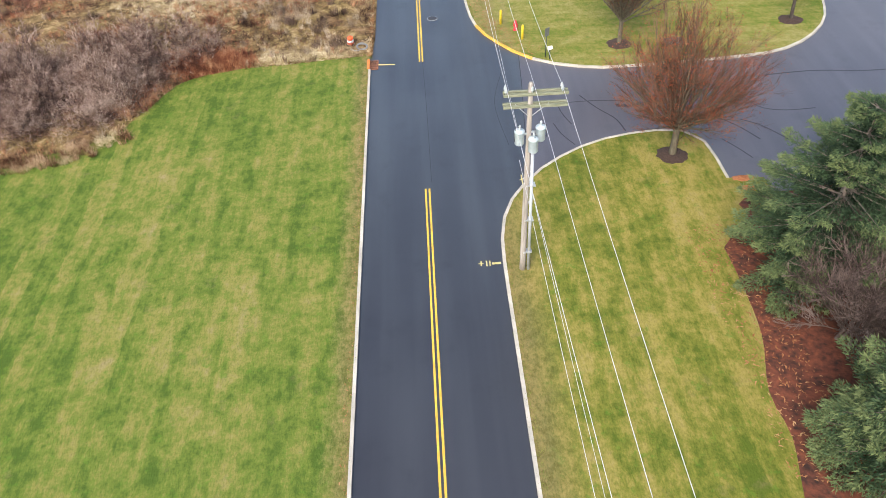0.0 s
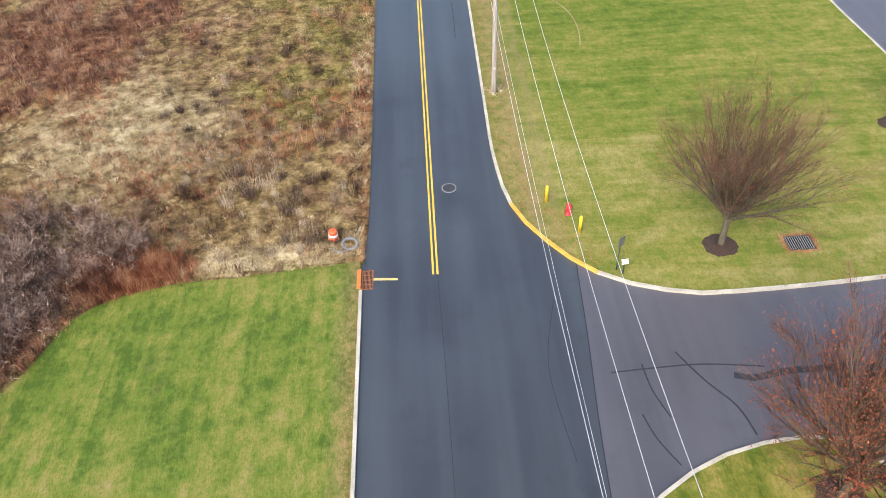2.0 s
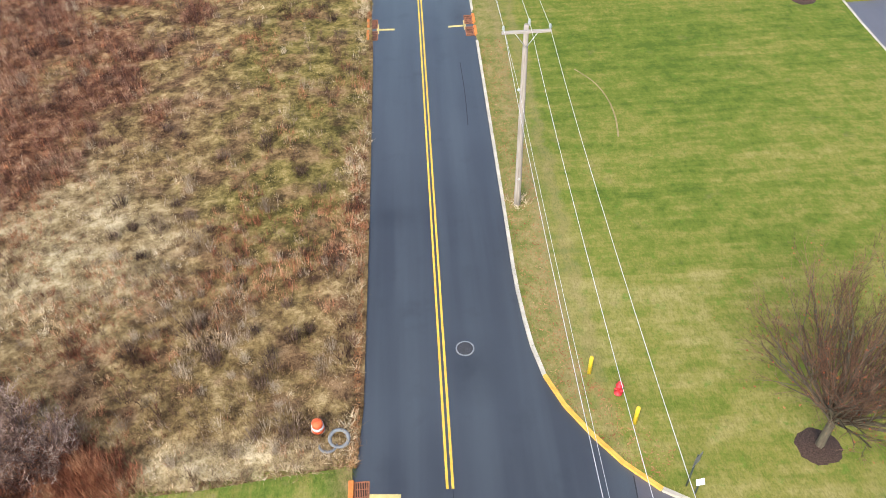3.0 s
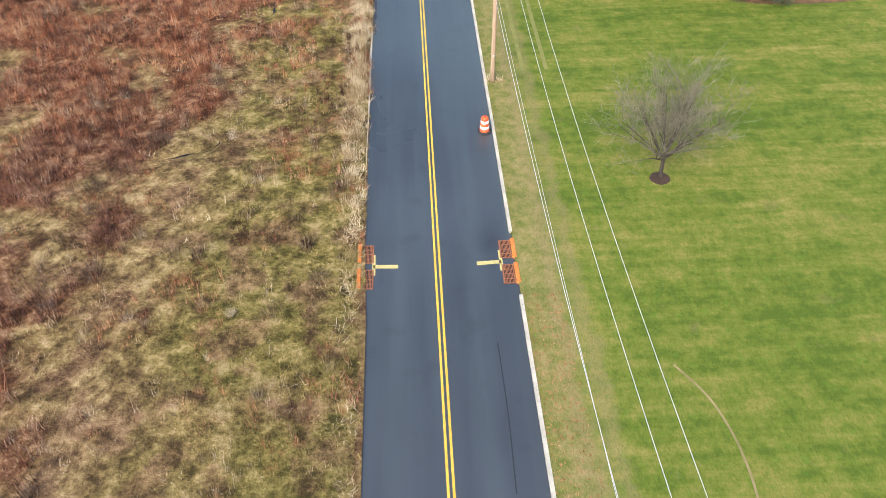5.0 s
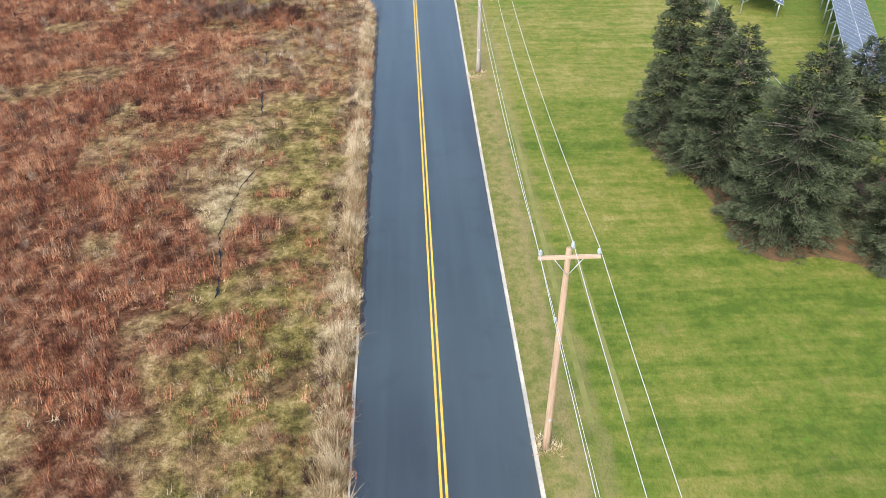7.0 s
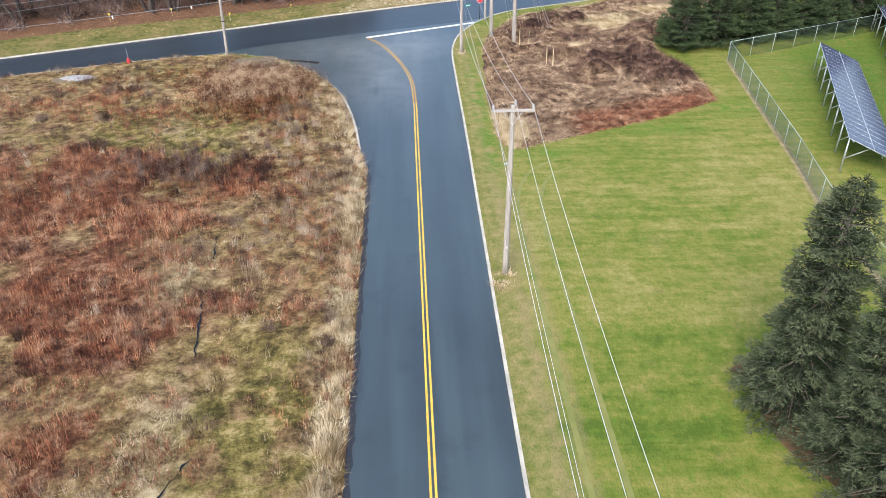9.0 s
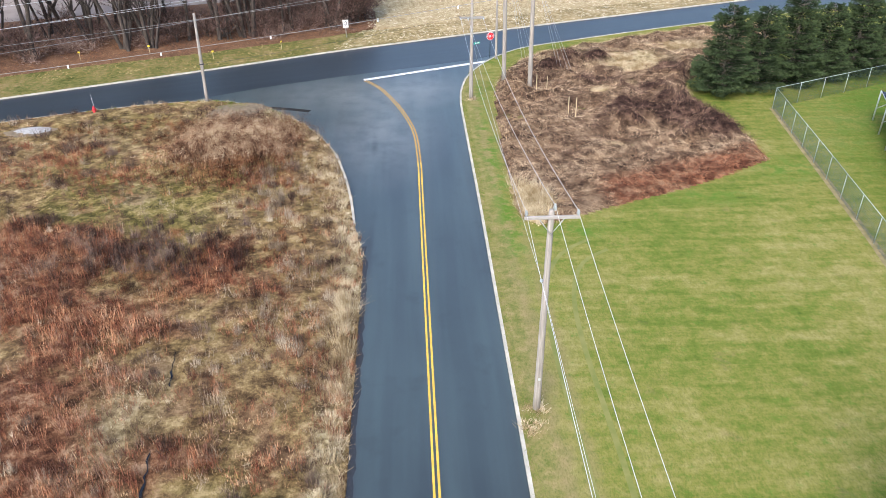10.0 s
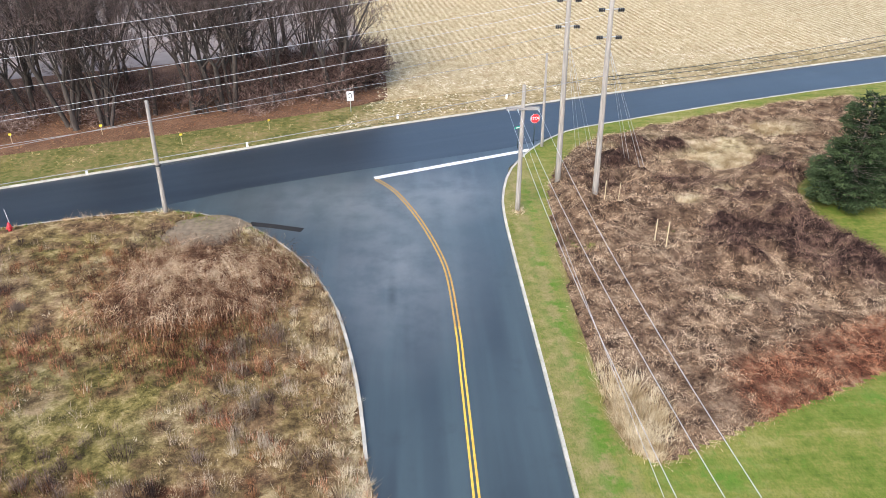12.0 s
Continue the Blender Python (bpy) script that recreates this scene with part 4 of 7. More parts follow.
def street_drain(x, y, side, length=1.22, width=0.56):
    g = thing("street_drain", "orange-painted iron kerb drain with a barred grate", "street drain", x, y, 0.006, group="street drains")
    gr = box_part("grate", g, M_VOID, (0, 0, -0.02), (width, length, 0.045), label="barred grate over a dark pit")
    bm = bmesh.new()
    for s in (-1, 1):
        add_box(bm, s * (width / 2 - 0.02), 0, 0.012, 0.04, length, 0.03)
        add_box(bm, 0, s * (length / 2 - 0.02), 0.0115, width, 0.04, 0.03)
    part("frame", bm, M_IRON, gr)
    n = 8
    for k in range(n):
        box_part("bar", gr, M_IRON, (-width / 2 + 0.06 + k * (width - 0.12) / (n - 1), 0, 0.010), (0.028, length - 0.06, 0.025))
    for k in range(3):
        box_part("cross_bar", gr, M_IRON, (0, (k - 1) * length / 4, 0.008), (width - 0.06, 0.028, 0.02))
    head = box_part("kerb_casting", g, M_KERB_ORANGE, (side * 0.39, 0, 0.055), (0.2, length + 0.06, 0.15), bevel=0.02, label="orange kerb casting")
    box_part("opening", head, M_VOID, (side * 0.292, 0, 0.05), (0.02, length * 0.8, 0.06))
    return g


street_drain(-3.28, 49.84, -1)
for s in (-1, 1):
    for y in (82.4, 83.8):
        street_drain(s * 3.28, y, s)
yd = thing("yard_drain", "square iron yard drain ringed by fallen leaves", "drain grate", 18.15, 51.1, 0.105)
box_part("pit", yd, M_VOID, (0, 0, 0.005), (1.25, 0.95, 0.04))
for k in range(11):
    box_part("bar", yd, M_HOSE, (-0.55 + k * 0.11, 0, 0.03), (0.032, 0.9, 0.03))
bm = bmesh.new()
for s in (-1, 1):
    add_box(bm, s * 0.61, 0, 0.03, 0.06, 0.98, 0.04)
    add_box(bm, 0, s * 0.46, 0.0305, 1.25, 0.06, 0.04)
part("frame", bm, M_CAST, yd)
rl = np.random.RandomState(77)
la, lr = rl.rand(700) * 6.283, 0.05 * rl.randn(700)
lc = np.stack([np.clip(1.1 * np.cos(la), -0.72, 0.72) + lr, np.clip(0.85 * np.sin(la), -0.55, 0.55) + 0.05 * rl.randn(700), 0.03 + 0.03 * rl.rand(700)], 1)
le = 0.05 * rl.randn(2, 700, 3) * (1, 1, 0.25)
part_leaves = new("leaves", raw_mesh("leaves", np.stack([lc, lc + le[0], lc + le[1]], 1).reshape(-1, 3).astype(np.float32), 3, M_LEAF_LITTER))
part_leaves.parent = yd


# ---- mulch rings and beds ----
def mound(name, x, y, rx, ry, h, material, label, category, z=0.1, seed=1):
    rng = random.Random(seed)
    bm = bmesh.new()
    n, rings = 26, 5
    wob = [1 + 0.05 * rng.uniform(-1, 1) for _ in range(n)]
    rows = []
    for i in range(rings + 1):
        f = i / rings
        zz = z - 0.03 + h * (1 - f * f) if i < rings else z - 0.04
        rows.append([bm.verts.new((x + rx * f * wob[k] * math.cos(2 * math.pi * k / n), y + ry * f * wob[k] * math.sin(2 * math.pi * k / n), zz + rng.uniform(-0.02, 0.03) * (0 < i < rings))) for k in range(n)])
    for a, b in zip(rows, rows[1:]):
        for k in range(n):
            bm.faces.new((a[k], b[k], b[(k + 1) % n], a[(k + 1) % n]))
    bmesh.ops.remove_doubles(bm, verts=bm.verts, dist=0.001)
    return tagged(new(name, mesh_of(name, bm, material, True)), label, category)


MULCHED = [(14.2, 37.4), (14.25, 51.2), (27.5, 53.7), (27.7, 61.2), (27.0, 84.2), (12.0, 88.6)]
for i, (x, y) in enumerate(MULCHED):
    mound("mulch_ring", x, y, 1.0 if i < 5 else 0.62, 0.95 if i < 5 else 0.6, 0.16, M_MULCH, "ring of dark bark mulch round a tree", "mulch", seed=i)
bm = bmesh.new()
BED = curve_points([(14.6, 29.2), (14.6, 26.6), (14.4, 23.4), (13.6, 20.3), (13.7, 18.1), (13.2, 15.7), (12.6, 12), (12, 0), (40, 0), (40, 33.4), (18.8, 33.4), (16.5, 31.5), (14.6, 29.2)], 0.7)[:-1]
sheet("pine_bed", BED, 0.13, M_MULCH_RED, "bed of red bark mulch under pines", "mulch bed", 0.1)
SPRUCE_BED = curve_points([(14.6, 125.8), (14.6, 121.8), (15.8, 119.4), (16.3, 117.2), (16.6, 114.6), (16.4, 112.4), (17.0, 110.9), (18.2, 110.0), (19.9, 110.4), (22.0, 109.6), (24.5, 108.0), (33, 108.8), (34, 116), (24, 120), (17.5, 126), (14.9, 127.0), (13.7, 125.8)], 0.6)[:-1]
sheet("spruce_bed", SPRUCE_BED, 0.108, M_BED, "thin brown needle litter under spruces", "needle bed", 0.1)
mound("leaf_drift", 17.5, 34.9, 0.75, 0.35, 0.12, M_BRICK, "drift of orange leaves at the kerb", "leaves", seed=31)
mound("leaf_drift", 17.6, 34.0, 0.7, 0.3, 0.12, M_BRICK, "drift of orange leaves at the kerb", "leaves", seed=32)
mound("dirt_patch", -15.4, 172.2, 3.1, 2.5, 0.10, M_DIRT, "bare patch of pale dirt by the junction", "dirt", 0.14, seed=33)
mound("dirt_patch", -31.3, 169.1, 2.6, 1.4, 0.05, M_DIRT, "damp grey dirt beside the kerb", "dirt", 0.11, seed=34)
bm = bmesh.new()
bm.faces.new([bm.verts.new((-31.0 + (0.62 + 0.12 * math.sin(3 * a)) * math.cos(a), 169.1 + (0.30 + 0.07 * math.cos(2 * a + 1)) * math.sin(a), 0.155)) for a in [2 * math.pi * k / 28 for k in range(28)]])
tagged(new("puddle", mesh_of("puddle", bm, M_WATER)), "shallow puddle on damp dirt by the kerb", "puddle", kind="structure")

mound("gravel_patch", -31.2, 169.3, 1.5, 0.8, 0.10, M_GRAVEL, "pale grey gravel patch by the road", "gravel", 0.16, seed=34)


# ---- utility poles ----
def insulator(parent, x, y, z, h=0.26, material=M_PORC):
    bm = bmesh.new()
    add_lathe(bm, [(0.025, z), (0.03, z + h * 0.3), (0.075, z + h * 0.35), (0.04, z + h * 0.5), (0.07, z + h * 0.6), (0.035, z + h * 0.75), (0.05, z + h * 0.85), (0.02, z + h)], 10, x, y)
    return part("insulator", bm, material, parent, "", True)


def utility_pole(x, y, h, mat, label, lean=(0, 0), r=0.16, z=0.08, group=""):
    p = thing("utility_pole", label, "utility pole", x, y, z, group=group)
    bm = bmesh.new()
    add_lathe(bm, [(r * 1.1, -0.4), (r * 1.02, h * 0.1), (r * 0.9, h * 0.5), (r * 0.7, h - 0.05), (r * 0.55, h)], 12)
    for v in bm.verts:
        v.co.x += lean[0] * max(0, v.co.z) / h
        v.co.y += lean[1] * max(0, v.co.z) / h
    part("shaft", bm, mat, p, "", True)
    return p


ARM_Z = 9.8
LINE_POLES = [(5.3, -9.0, 10.3, 2.1), (4.5, 28.38, 10.3, 2.6), (4.36, 67.0, 9.95, 2.1), (4.1, 98.9, 9.8, 2.0), (4.6, 135.07, 10.0, 2.1), (4.85, 174.5, 8.6, 2.1)]
for i, (x, y, h, a) in enumerate(LINE_POLES):
    mat = M_POLE_NEW if i == 3 else M_POLE
    lab = ["weathered wooden utility pole with one crossarm", "old wooden utility pole with double crossarms and three transformers", "weathered wooden utility pole with one crossarm", "newer tan wooden utility pole with one crossarm", "weathered wooden utility pole with one crossarm", "wooden pole at the junction with a grey crossarm"][i]
    p = utility_pole(x, y, h, mat, lab, r=0.14 if i in (1, 3) else 0.16, group="roadside power line")
    if i == 1:
        for z in (9.9, 9.35):
            for s in (-1, 1):
                box_part("crossarm", p, M_ARM, (0.2, s * 0.12, z - 0.08), (a, 0.1, 0.13), bevel=0.012, label="mossy timber crossarm")
        for z, xs in ((9.9, (-1.0, 0.05, 1.25)),):
            for xx in xs:
                insulator(p, xx, 0.12, z)
                insulator(p, xx, -0.12, z)
        for k, (tx, ty, tz) in enumerate(((-0.40, -0.10, 7.45), (0.16, -0.34, 7.2), (0.50, 0.05, 7.5))):
            bm = bmesh.new()
            add_lathe(bm, [(0.18, tz), (0.205, tz + 0.04), (0.205, tz + 0.58), (0.225, tz + 0.60), (0.215, tz + 0.66), (0.08, tz + 0.72)], 16, tx, ty)
            t = part("transformer", bm, M_TANK, p, "pale grey transformer can", True)
            bm = bmesh.new()
            add_lathe(bm, [(0.03, tz + 0.70), (0.06, tz + 0.76), (0.035, tz + 0.82), (0.06, tz + 0.87), (0.02, tz + 0.94)], 8, tx, ty)
            part("bushing", bm, M_PORC, t, "", True)
            lead = tube_mesh("lead", (tx * 1.45, ty * 1.2, tz + 0.75), (tx * 1.5, ty * 1.2 - 0.05, tz + 0.15), 0.014, 0.014, M_CABLE, t, 5, "black cable lead")
            tube_mesh("bracket", (0, 0, tz + 0.45), (tx * 0.6, ty * 0.6, tz + 0.45), 0.05, 0.05, M_STEEL, p, 8)
        tube_mesh("conduit", (0.28, -0.05, 0.0), (0.2, -0.05, 6.9), 0.075, 0.075, M_PVC, p, 10, "pale grey cable riser")
        for z in (1.2, 3.2, 5.2):
            box_part("strap", p, M_STEEL, (0.18, -0.03, z), (0.42, 0.3, 0.05))
        tube_mesh("brace", (0, -0.05, 8.7), (0.75, 0.0, 9.3), 0.02, 0.02, M_STEEL, p, 6)
        tube_mesh("brace", (0, -0.05, 8.7), (-0.6, 0.0, 9.3), 0.02, 0.02, M_STEEL, p, 6)
    elif i < 5:
        am = M_ARM_TAN if i == 3 else M_ARM_GREY
        az = h - 0.25
        box_part("crossarm", p, am, (0.0, -0.16, az), (a, 0.1, 0.13), bevel=0.012)
        for xx in (-a / 2 + 0.07, a / 2 - 0.07):
            insulator(p, xx, -0.16, az + 0.06)
        insulator(p, 0.12, 0.0, h - 0.05, 0.3)
        tube_mesh("brace", (0, -0.16, az - 0.75), (0.5, -0.13, az - 0.05), 0.016, 0.016, M_STEEL, p, 6)
        tube_mesh("brace", (0, -0.16, az - 0.75), (-0.5, -0.13, az - 0.05), 0.016, 0.016, M_STEEL, p, 6)
        insulator(p, -0.2, -0.05, 6.75, 0.16)
        box_part("tag", p, M_STEEL, (0, -0.155, 1.8), (0.1, 0.02, 0.16))
    else:
        for s in (-1, 1):
            box_part("crossarm", p, M_ARM_DARK, (0.0, s * 0.14, 7.1), (a, 0.1, 0.13), bevel=0.012)
        for xx in (-0.95, -0.35, 0.95):
            bm = bmesh.new()
            add_tube(bm, (xx, -0.2, 7.1), (xx, -0.55, 7.05), 0.05, 0.03, 8)
            part("insulator", bm, M_PORC, p, "", True)


def wire(name, a, b, sag, r, material, label, group=""):
    a, b = Vector(a), Vector(b)
    bm = bmesh.new()
    n = 14
    pts = []
    for k in range(n + 1):
        f = k / n
        q = a.lerp(b, f)
        q.z -= 4 * sag * f * (1 - f)
        pts.append(q)
    q = (b - a).to_track_quat("Z", "Y").to_matrix()
    rings = [[bm.verts.new(p + q @ Vector((r * math.cos(1.2566 * j), r * math.sin(1.2566 * j), 0))) for j in range(5)] for p in pts]
    for u, v in zip(rings, rings[1:]):
        for j in range(5):
            bm.faces.new((u[j], u[(j + 1) % 5], v[(j + 1) % 5], v[j]))
    ob = new(name, mesh_of(name, bm, material, True))
    return tagged(ob, label, "cable", group)


for (x0, y0, h0, a0), (x1, y1, h1, a1) in zip(LINE_POLES, LINE_POLES[1:]):
    off0 = (-0.65, 0.0, 0.85) if y0 < 0 else (-1.0, 0.12, 1.25) if h0 == 10.3 and y0 > 0 else ((-0.98, 0.12, 0.98))
    off1 = (-1.0, 0.12, 1.25) if h1 == 10.3 and y1 > 0 else ((-0.98, 0.12, 0.98))
    z0 = (10.2, 10.3, 10.2) if y0 == 28.38 else (h0 + 0.06, h0 + 0.24, h0 + 0.06)
    z1 = (10.2, 10.3, 10.2) if y1 == 28.38 else (h1 + 0.06, h1 + 0.24, h1 + 0.06)
    if y1 > 170:
        z1, off1 = (7.15, 7.15, 7.15), (-0.95, -0.35, 0.95)
    for k in range(3):
        wire("power_line", (x0 + off0[k], y0, z0[k]), (x1 + off1[k], y1 - (0.6 if y1 > 170 else 0), z1[k]), 0.35 if y0 < 0 else 0.9, 0.010, M_WIRE, "bare aluminium power line between roadside poles", "roadside power line")
    wire("power_line", (x0 - 0.2, y0, 6.95), (x1 - 0.2, y1, 6.95 if y1 < 170 else 6.3), 0.4, 0.008, M_WIRE, "lower neutral line between roadside poles", "roadside power line")
wire("power_line", (4.9, -9, 6.4), (4.15, 28.38, 6.6), 0.45, 0.010, M_WIRE, "lower neutral line between roadside poles", "roadside power line")

# tall poles at the junction
for x, y, lab in ((8.25, 178.4, "tall grey wooden transmission pole with black insulators"), (10.25, 175.5, "tall grey wooden transmission pole with black insulators")):
    p = utility_pole(x, y, 16.4, M_POLE, lab, (-0.25, 0.2), 0.195, group="junction poles")
    for lz in (11.05, 12.7, 14.3, 15.8):
        f = -0.25 * lz / 16.4
        bm = bmesh.new()
        add_tube(bm, (f - 0.7, 0.1, lz + 0.1), (f + 0.62, 0.16, lz + 0.16), 0.035, 0.035, 6)
        part("bracket", bm, M_STEEL, p)
        for s in (-1, 1):
            bm = bmesh.new()
            for k in range(3):
                xx = f + s * (0.42 + 0.13 * k)
                add_tube(bm, (xx, 0.1, lz + 0.11), (xx + s * 0.09, 0.1, lz + 0.11), 0.13, 0.10, 10)
            part("insulator", bm, M_BLACK, p, "ribbed black insulator", True)
p = utility_pole(8.35, 185.9, 7.4, M_POLE, "slim plain wooden pole beside the stop sign", (-0.1, 0), 0.12, group="junction poles")
p = utility_pole(-18.5, 175.25, 7.7, M_POLE, "short bare wooden pole at the road corner", (0.15, 0), 0.15, group="junction poles")
box_part("band", p, M_CABLE, (0.08, 0, 3.4), (0.34, 0.34, 0.1))
p = utility_pole(-46.0, 154.9, 16.0, M_POLE, "tall grey wooden transmission pole", (0, 0), 0.22, group="junction poles")
p = utility_pole(62.0, 203.0, 12.0, M_POLE, "grey wooden pole carrying cables", (0, 0), 0.2, group="junction poles")
for za, zb, x1, y1, mat, r, sg in ((13.0, 15.85, 7.9, 178.4, M_WIRE, 0.010, 0.5), (12.2, 14.9, 7.6, 178.4, M_WIRE, 0.010, 0.5), (11.1, 14.0, 9.6, 175.5, M_WIRE, 0.010, 0.5), (9.7, 12.6, 9.6, 175.5, M_WIRE, 0.010, 0.5), (9.4, 12.4, 7.6, 178.4, M_WIRE, 0.010, 0.5), (8.8, 10.9, 9.6, 175.5, M_CABLE_GREY, 0.014, 0.4), (7.7, 10.8, 7.6, 178.4, M_CABLE_GREY, 0.014, 0.4), (7.2, 8.9, 10.0, 175.5, M_CABLE_GREY, 0.02, 0.5)):
    wire("power_line", (-46.0, 154.9, za), (x1, y1, zb), sg, r, mat, "long line spanning the road junction", "junction lines")
for za, zb, sg in ((8.8, 8.6, 0.9), (8.6, 8.3, 1.1), (8.3, 8.0, 1.3)):
    wire("power_line", (10.1, 175.5, za), (62.0, 203.0, zb), sg, 0.022, M_CABLE, "black communication cable over the verge", "junction lines")
wire("power_line", (8.3, 185.9, 5.4), (10.1, 175.5, 8.6), 0.1, 0.012, M_CABLE, "black cable between junction poles", "junction lines")
wire("power_line", (8.25, 185.9, 5.2), (-18.4, 175.25, 3.4), 0.3, 0.012, M_CABLE, "black cable over the junction", "junction lines")
for bx, by, tx in ((14.0, 181.5, 10.1), (14.8, 180.0, 10.1)):
    for d in (0, 0.35):
        wire("guy_wire", (tx, 175.5, 10.8), (bx + d, by, 0.1), 0.0, 0.01, M_WIRE, "steel guy wire anchored in the brush", "guy wires")
        wire("guy_wire", (tx - 2, 178.4, 10.8), (bx - 3 + d, by + 4, 0.1), 0.0, 0.01, M_WIRE, "steel guy wire anchored in the brush", "guy wires")


# ---- roadside things ----
def traffic_drum(x, y, z, tilt, turn, label):
    d = new("traffic_drum")
    d.matrix_basis = pose(x, y, z, tilt, 0, turn)
    tagged(d, label, "traffic drum", "traffic drums")
    prof = [(0.285, 0.06), (0.28, 0.24), (0.265, 0.25), (0.265, 0.42), (0.25, 0.43), (0.25, 0.60), (0.235, 0.61), (0.235, 0.78), (0.22, 0.79), (0.21, 0.93), (0.17, 0.98)]
    for k, mat in enumerate((M_ORANGE, M_WHITE, M_ORANGE, M_WHITE, M_ORANGE)):
        bm = bmesh.new()
        add_lathe(bm, prof[2 * k:2 * k + 2] if k < 4 else prof[8:], 20)
        part("band", bm, mat, d, "white reflective band" if mat is M_WHITE else "", True)
    bm = bmesh.new()
    add_lathe(bm, [(0.40, 0.0), (0.41, 0.05), (0.30, 0.09), (0.28, 0.09)], 20)
    part("rubber_base", bm, M_RUBBER, d, "", True)
    box_part("handle", d, M_ORANGE, (0, 0, 1.0), (0.16, 0.03, 0.06), bevel=0.01)
    return d


traffic_drum(-5.05, 52.85, -0.16, 6, 20, "orange and white traffic drum standing in dry grass")
traffic_drum(3.15, 93.6, 0.0, 0, 50, "orange and white traffic drum at the kerb")


def coil(x, y, z, R, r, tilt):
    bm = bmesh.new()
    n, m = 26, 8
    rows = []
    for i in range(n):
        a = 2 * math.pi * i / n
        c = Vector((R * math.cos(a), R * math.sin(a), 0))
        d = Vector((math.cos(a), math.sin(a), 0))
        rows.append([bm.verts.new(c + d * r * math.cos(2 * math.pi * j / m) + Vector((0, 0, r * math.sin(2 * math.pi * j / m)))) for j in range(m)])
    for i in range(n):
        for j in range(m):
            bm.faces.new((rows[i][j], rows[(i + 1) % n][j], rows[(i + 1) % n][(j + 1) % m], rows[i][(j + 1) % m]))
    ob = new("drum_ring", mesh_of("drum_ring", bm, M_HOSE, True))
    ob.matrix_basis = pose(x, y, z, tilt, 4, 0)
    return tagged(ob, "grey rubber ring lying in dry grass by the road", "rubber ring", "rubber rings")


coil(-4.2, 52.35, 0.22, 0.36, 0.075, 8)
coil(-4.62, 52.1, 0.18, 0.34, 0.06, -6)


def bollard(x, y):
    b = thing("bollard", "yellow-painted steel bollard beside the hydrant", "bollard", x, y, 0.1, group="hydrant bollards")
    bm = bmesh.new()
    add_lathe(bm, [(0.085, 0), (0.085, 1.0), (0.075, 1.05), (0.04, 1.085)], 14)
    part("post", bm, M_YELLOW, b, "", True)


bollard(6.1, 55.2)
bollard(7.45, 52.6)


def hydrant(x, y, flag=False):
    h = thing("fire_hydrant", "red fire hydrant with a marker whip" if flag else "red fire hydrant in the lawn between bollards", "fire hydrant", x, y, 0.1, 25)
    bm = bmesh.new()
    add_lathe(bm, [(0.17, 0), (0.17, 0.05), (0.11, 0.06), (0.11, 0.45), (0.15, 0.47), (0.15, 0.52), (0.12, 0.54), (0.10, 0.66), (0.05, 0.73)], 14)
    part("barrel", bm, M_RED, h, "", True)
    for s in (-1, 1):
        tube_mesh("nozzle", (s * 0.08, 0, 0.38), (s * 0.2, 0, 0.38), 0.055, 0.06, M_RED, h, 8)
    tube_mesh("pumper_nozzle", (0, -0.08, 0.34), (0, -0.22, 0.34), 0.075, 0.085, M_RED, h, 10)
    box_part("bonnet_nut", h, M_RED, (0, 0, 0.75), (0.05, 0.05, 0.06))
    if flag:
        tube_mesh("marker_whip", (0.1, 0.05, 0.1), (0.0, 0.05, 1.7), 0.015, 0.01, M_WHITE, h, 6)


hydrant(7.1, 54.1)
hydrant(-27.4, 172.7, True)
sp = thing("sign_post", "thin dark sign post with a small plate", "sign", 8.75, 49.75, 0.1)
tube_mesh("post", (0, 0, 0), (0, 0, 2.1), 0.035, 0.03, M_GREENPOST, sp, 8)
box_part("sign_plate", sp, M_PLATE, (0.02, -0.03, 1.85), (0.42, 0.02, 0.6), (0, 0, 38), 0.004)
sp = thing("sign_post", "low dark post with a white plate", "sign", 9.0, 49.45, 0.1)
tube_mesh("post", (0, 0, 0), (0, 0, 0.85), 0.035, 0.03, M_GREENPOST, sp, 8)
box_part("sign_plate", sp, M_WHITE, (0, -0.04, 0.85), (0.32, 0.02, 0.24), (-35, 0, 8), 0.004)

st = thing("stop_sign", "red octagonal stop sign on a green steel post", "stop sign", 7.75, 186.4, 0.1, 8)
tube_mesh("post", (0, 0, 0), (0, 0, 2.6), 0.04, 0.035, M_GREENPOST, st, 8)


def octagon(r, y, thick):
    bm = bmesh.new()
    add_tube(bm, (0, y, 0), (0, y - thick, 0), r, r, 8)
    bmesh.ops.rotate(bm, verts=bm.verts, cent=(0, 0, 0), matrix=Euler((0, radians(22.5), 0)).to_matrix())
    bmesh.ops.translate(bm, verts=bm.verts, vec=(0, 0, 2.2))
    return bm


part("sign_border", octagon(0.41, -0.05, 0.012), M_WHITE, st)
part("sign_face", octagon(0.385, -0.064, 0.006), M_SIGN_RED, st, "red sign face")
tx = bpy.data.curves.new("word", "FONT")
tx.body, tx.size, tx.align_x, tx.align_y, tx.extrude = "STOP", 0.33, "CENTER", "CENTER", 0.002
tob = new("word_tmp", tx)
dg = bpy.context.evaluated_depsgraph_get()
wm = bpy.data.meshes.new_from_object(tob.evaluated_get(dg))
bpy.data.objects.remove(tob)
wm.materials.clear()
wm.materials.append(M_WHITE)
word = new("word", wm)
word.parent = st
word.matrix_basis = pose(0, -0.074, 2.2, 90, 0, 0)
tagged(word, "white lettering STOP")
ss = thing("street_sign", "small green street name plate on a post", "street sign", 6.35, 185.6, 0.1, 30)
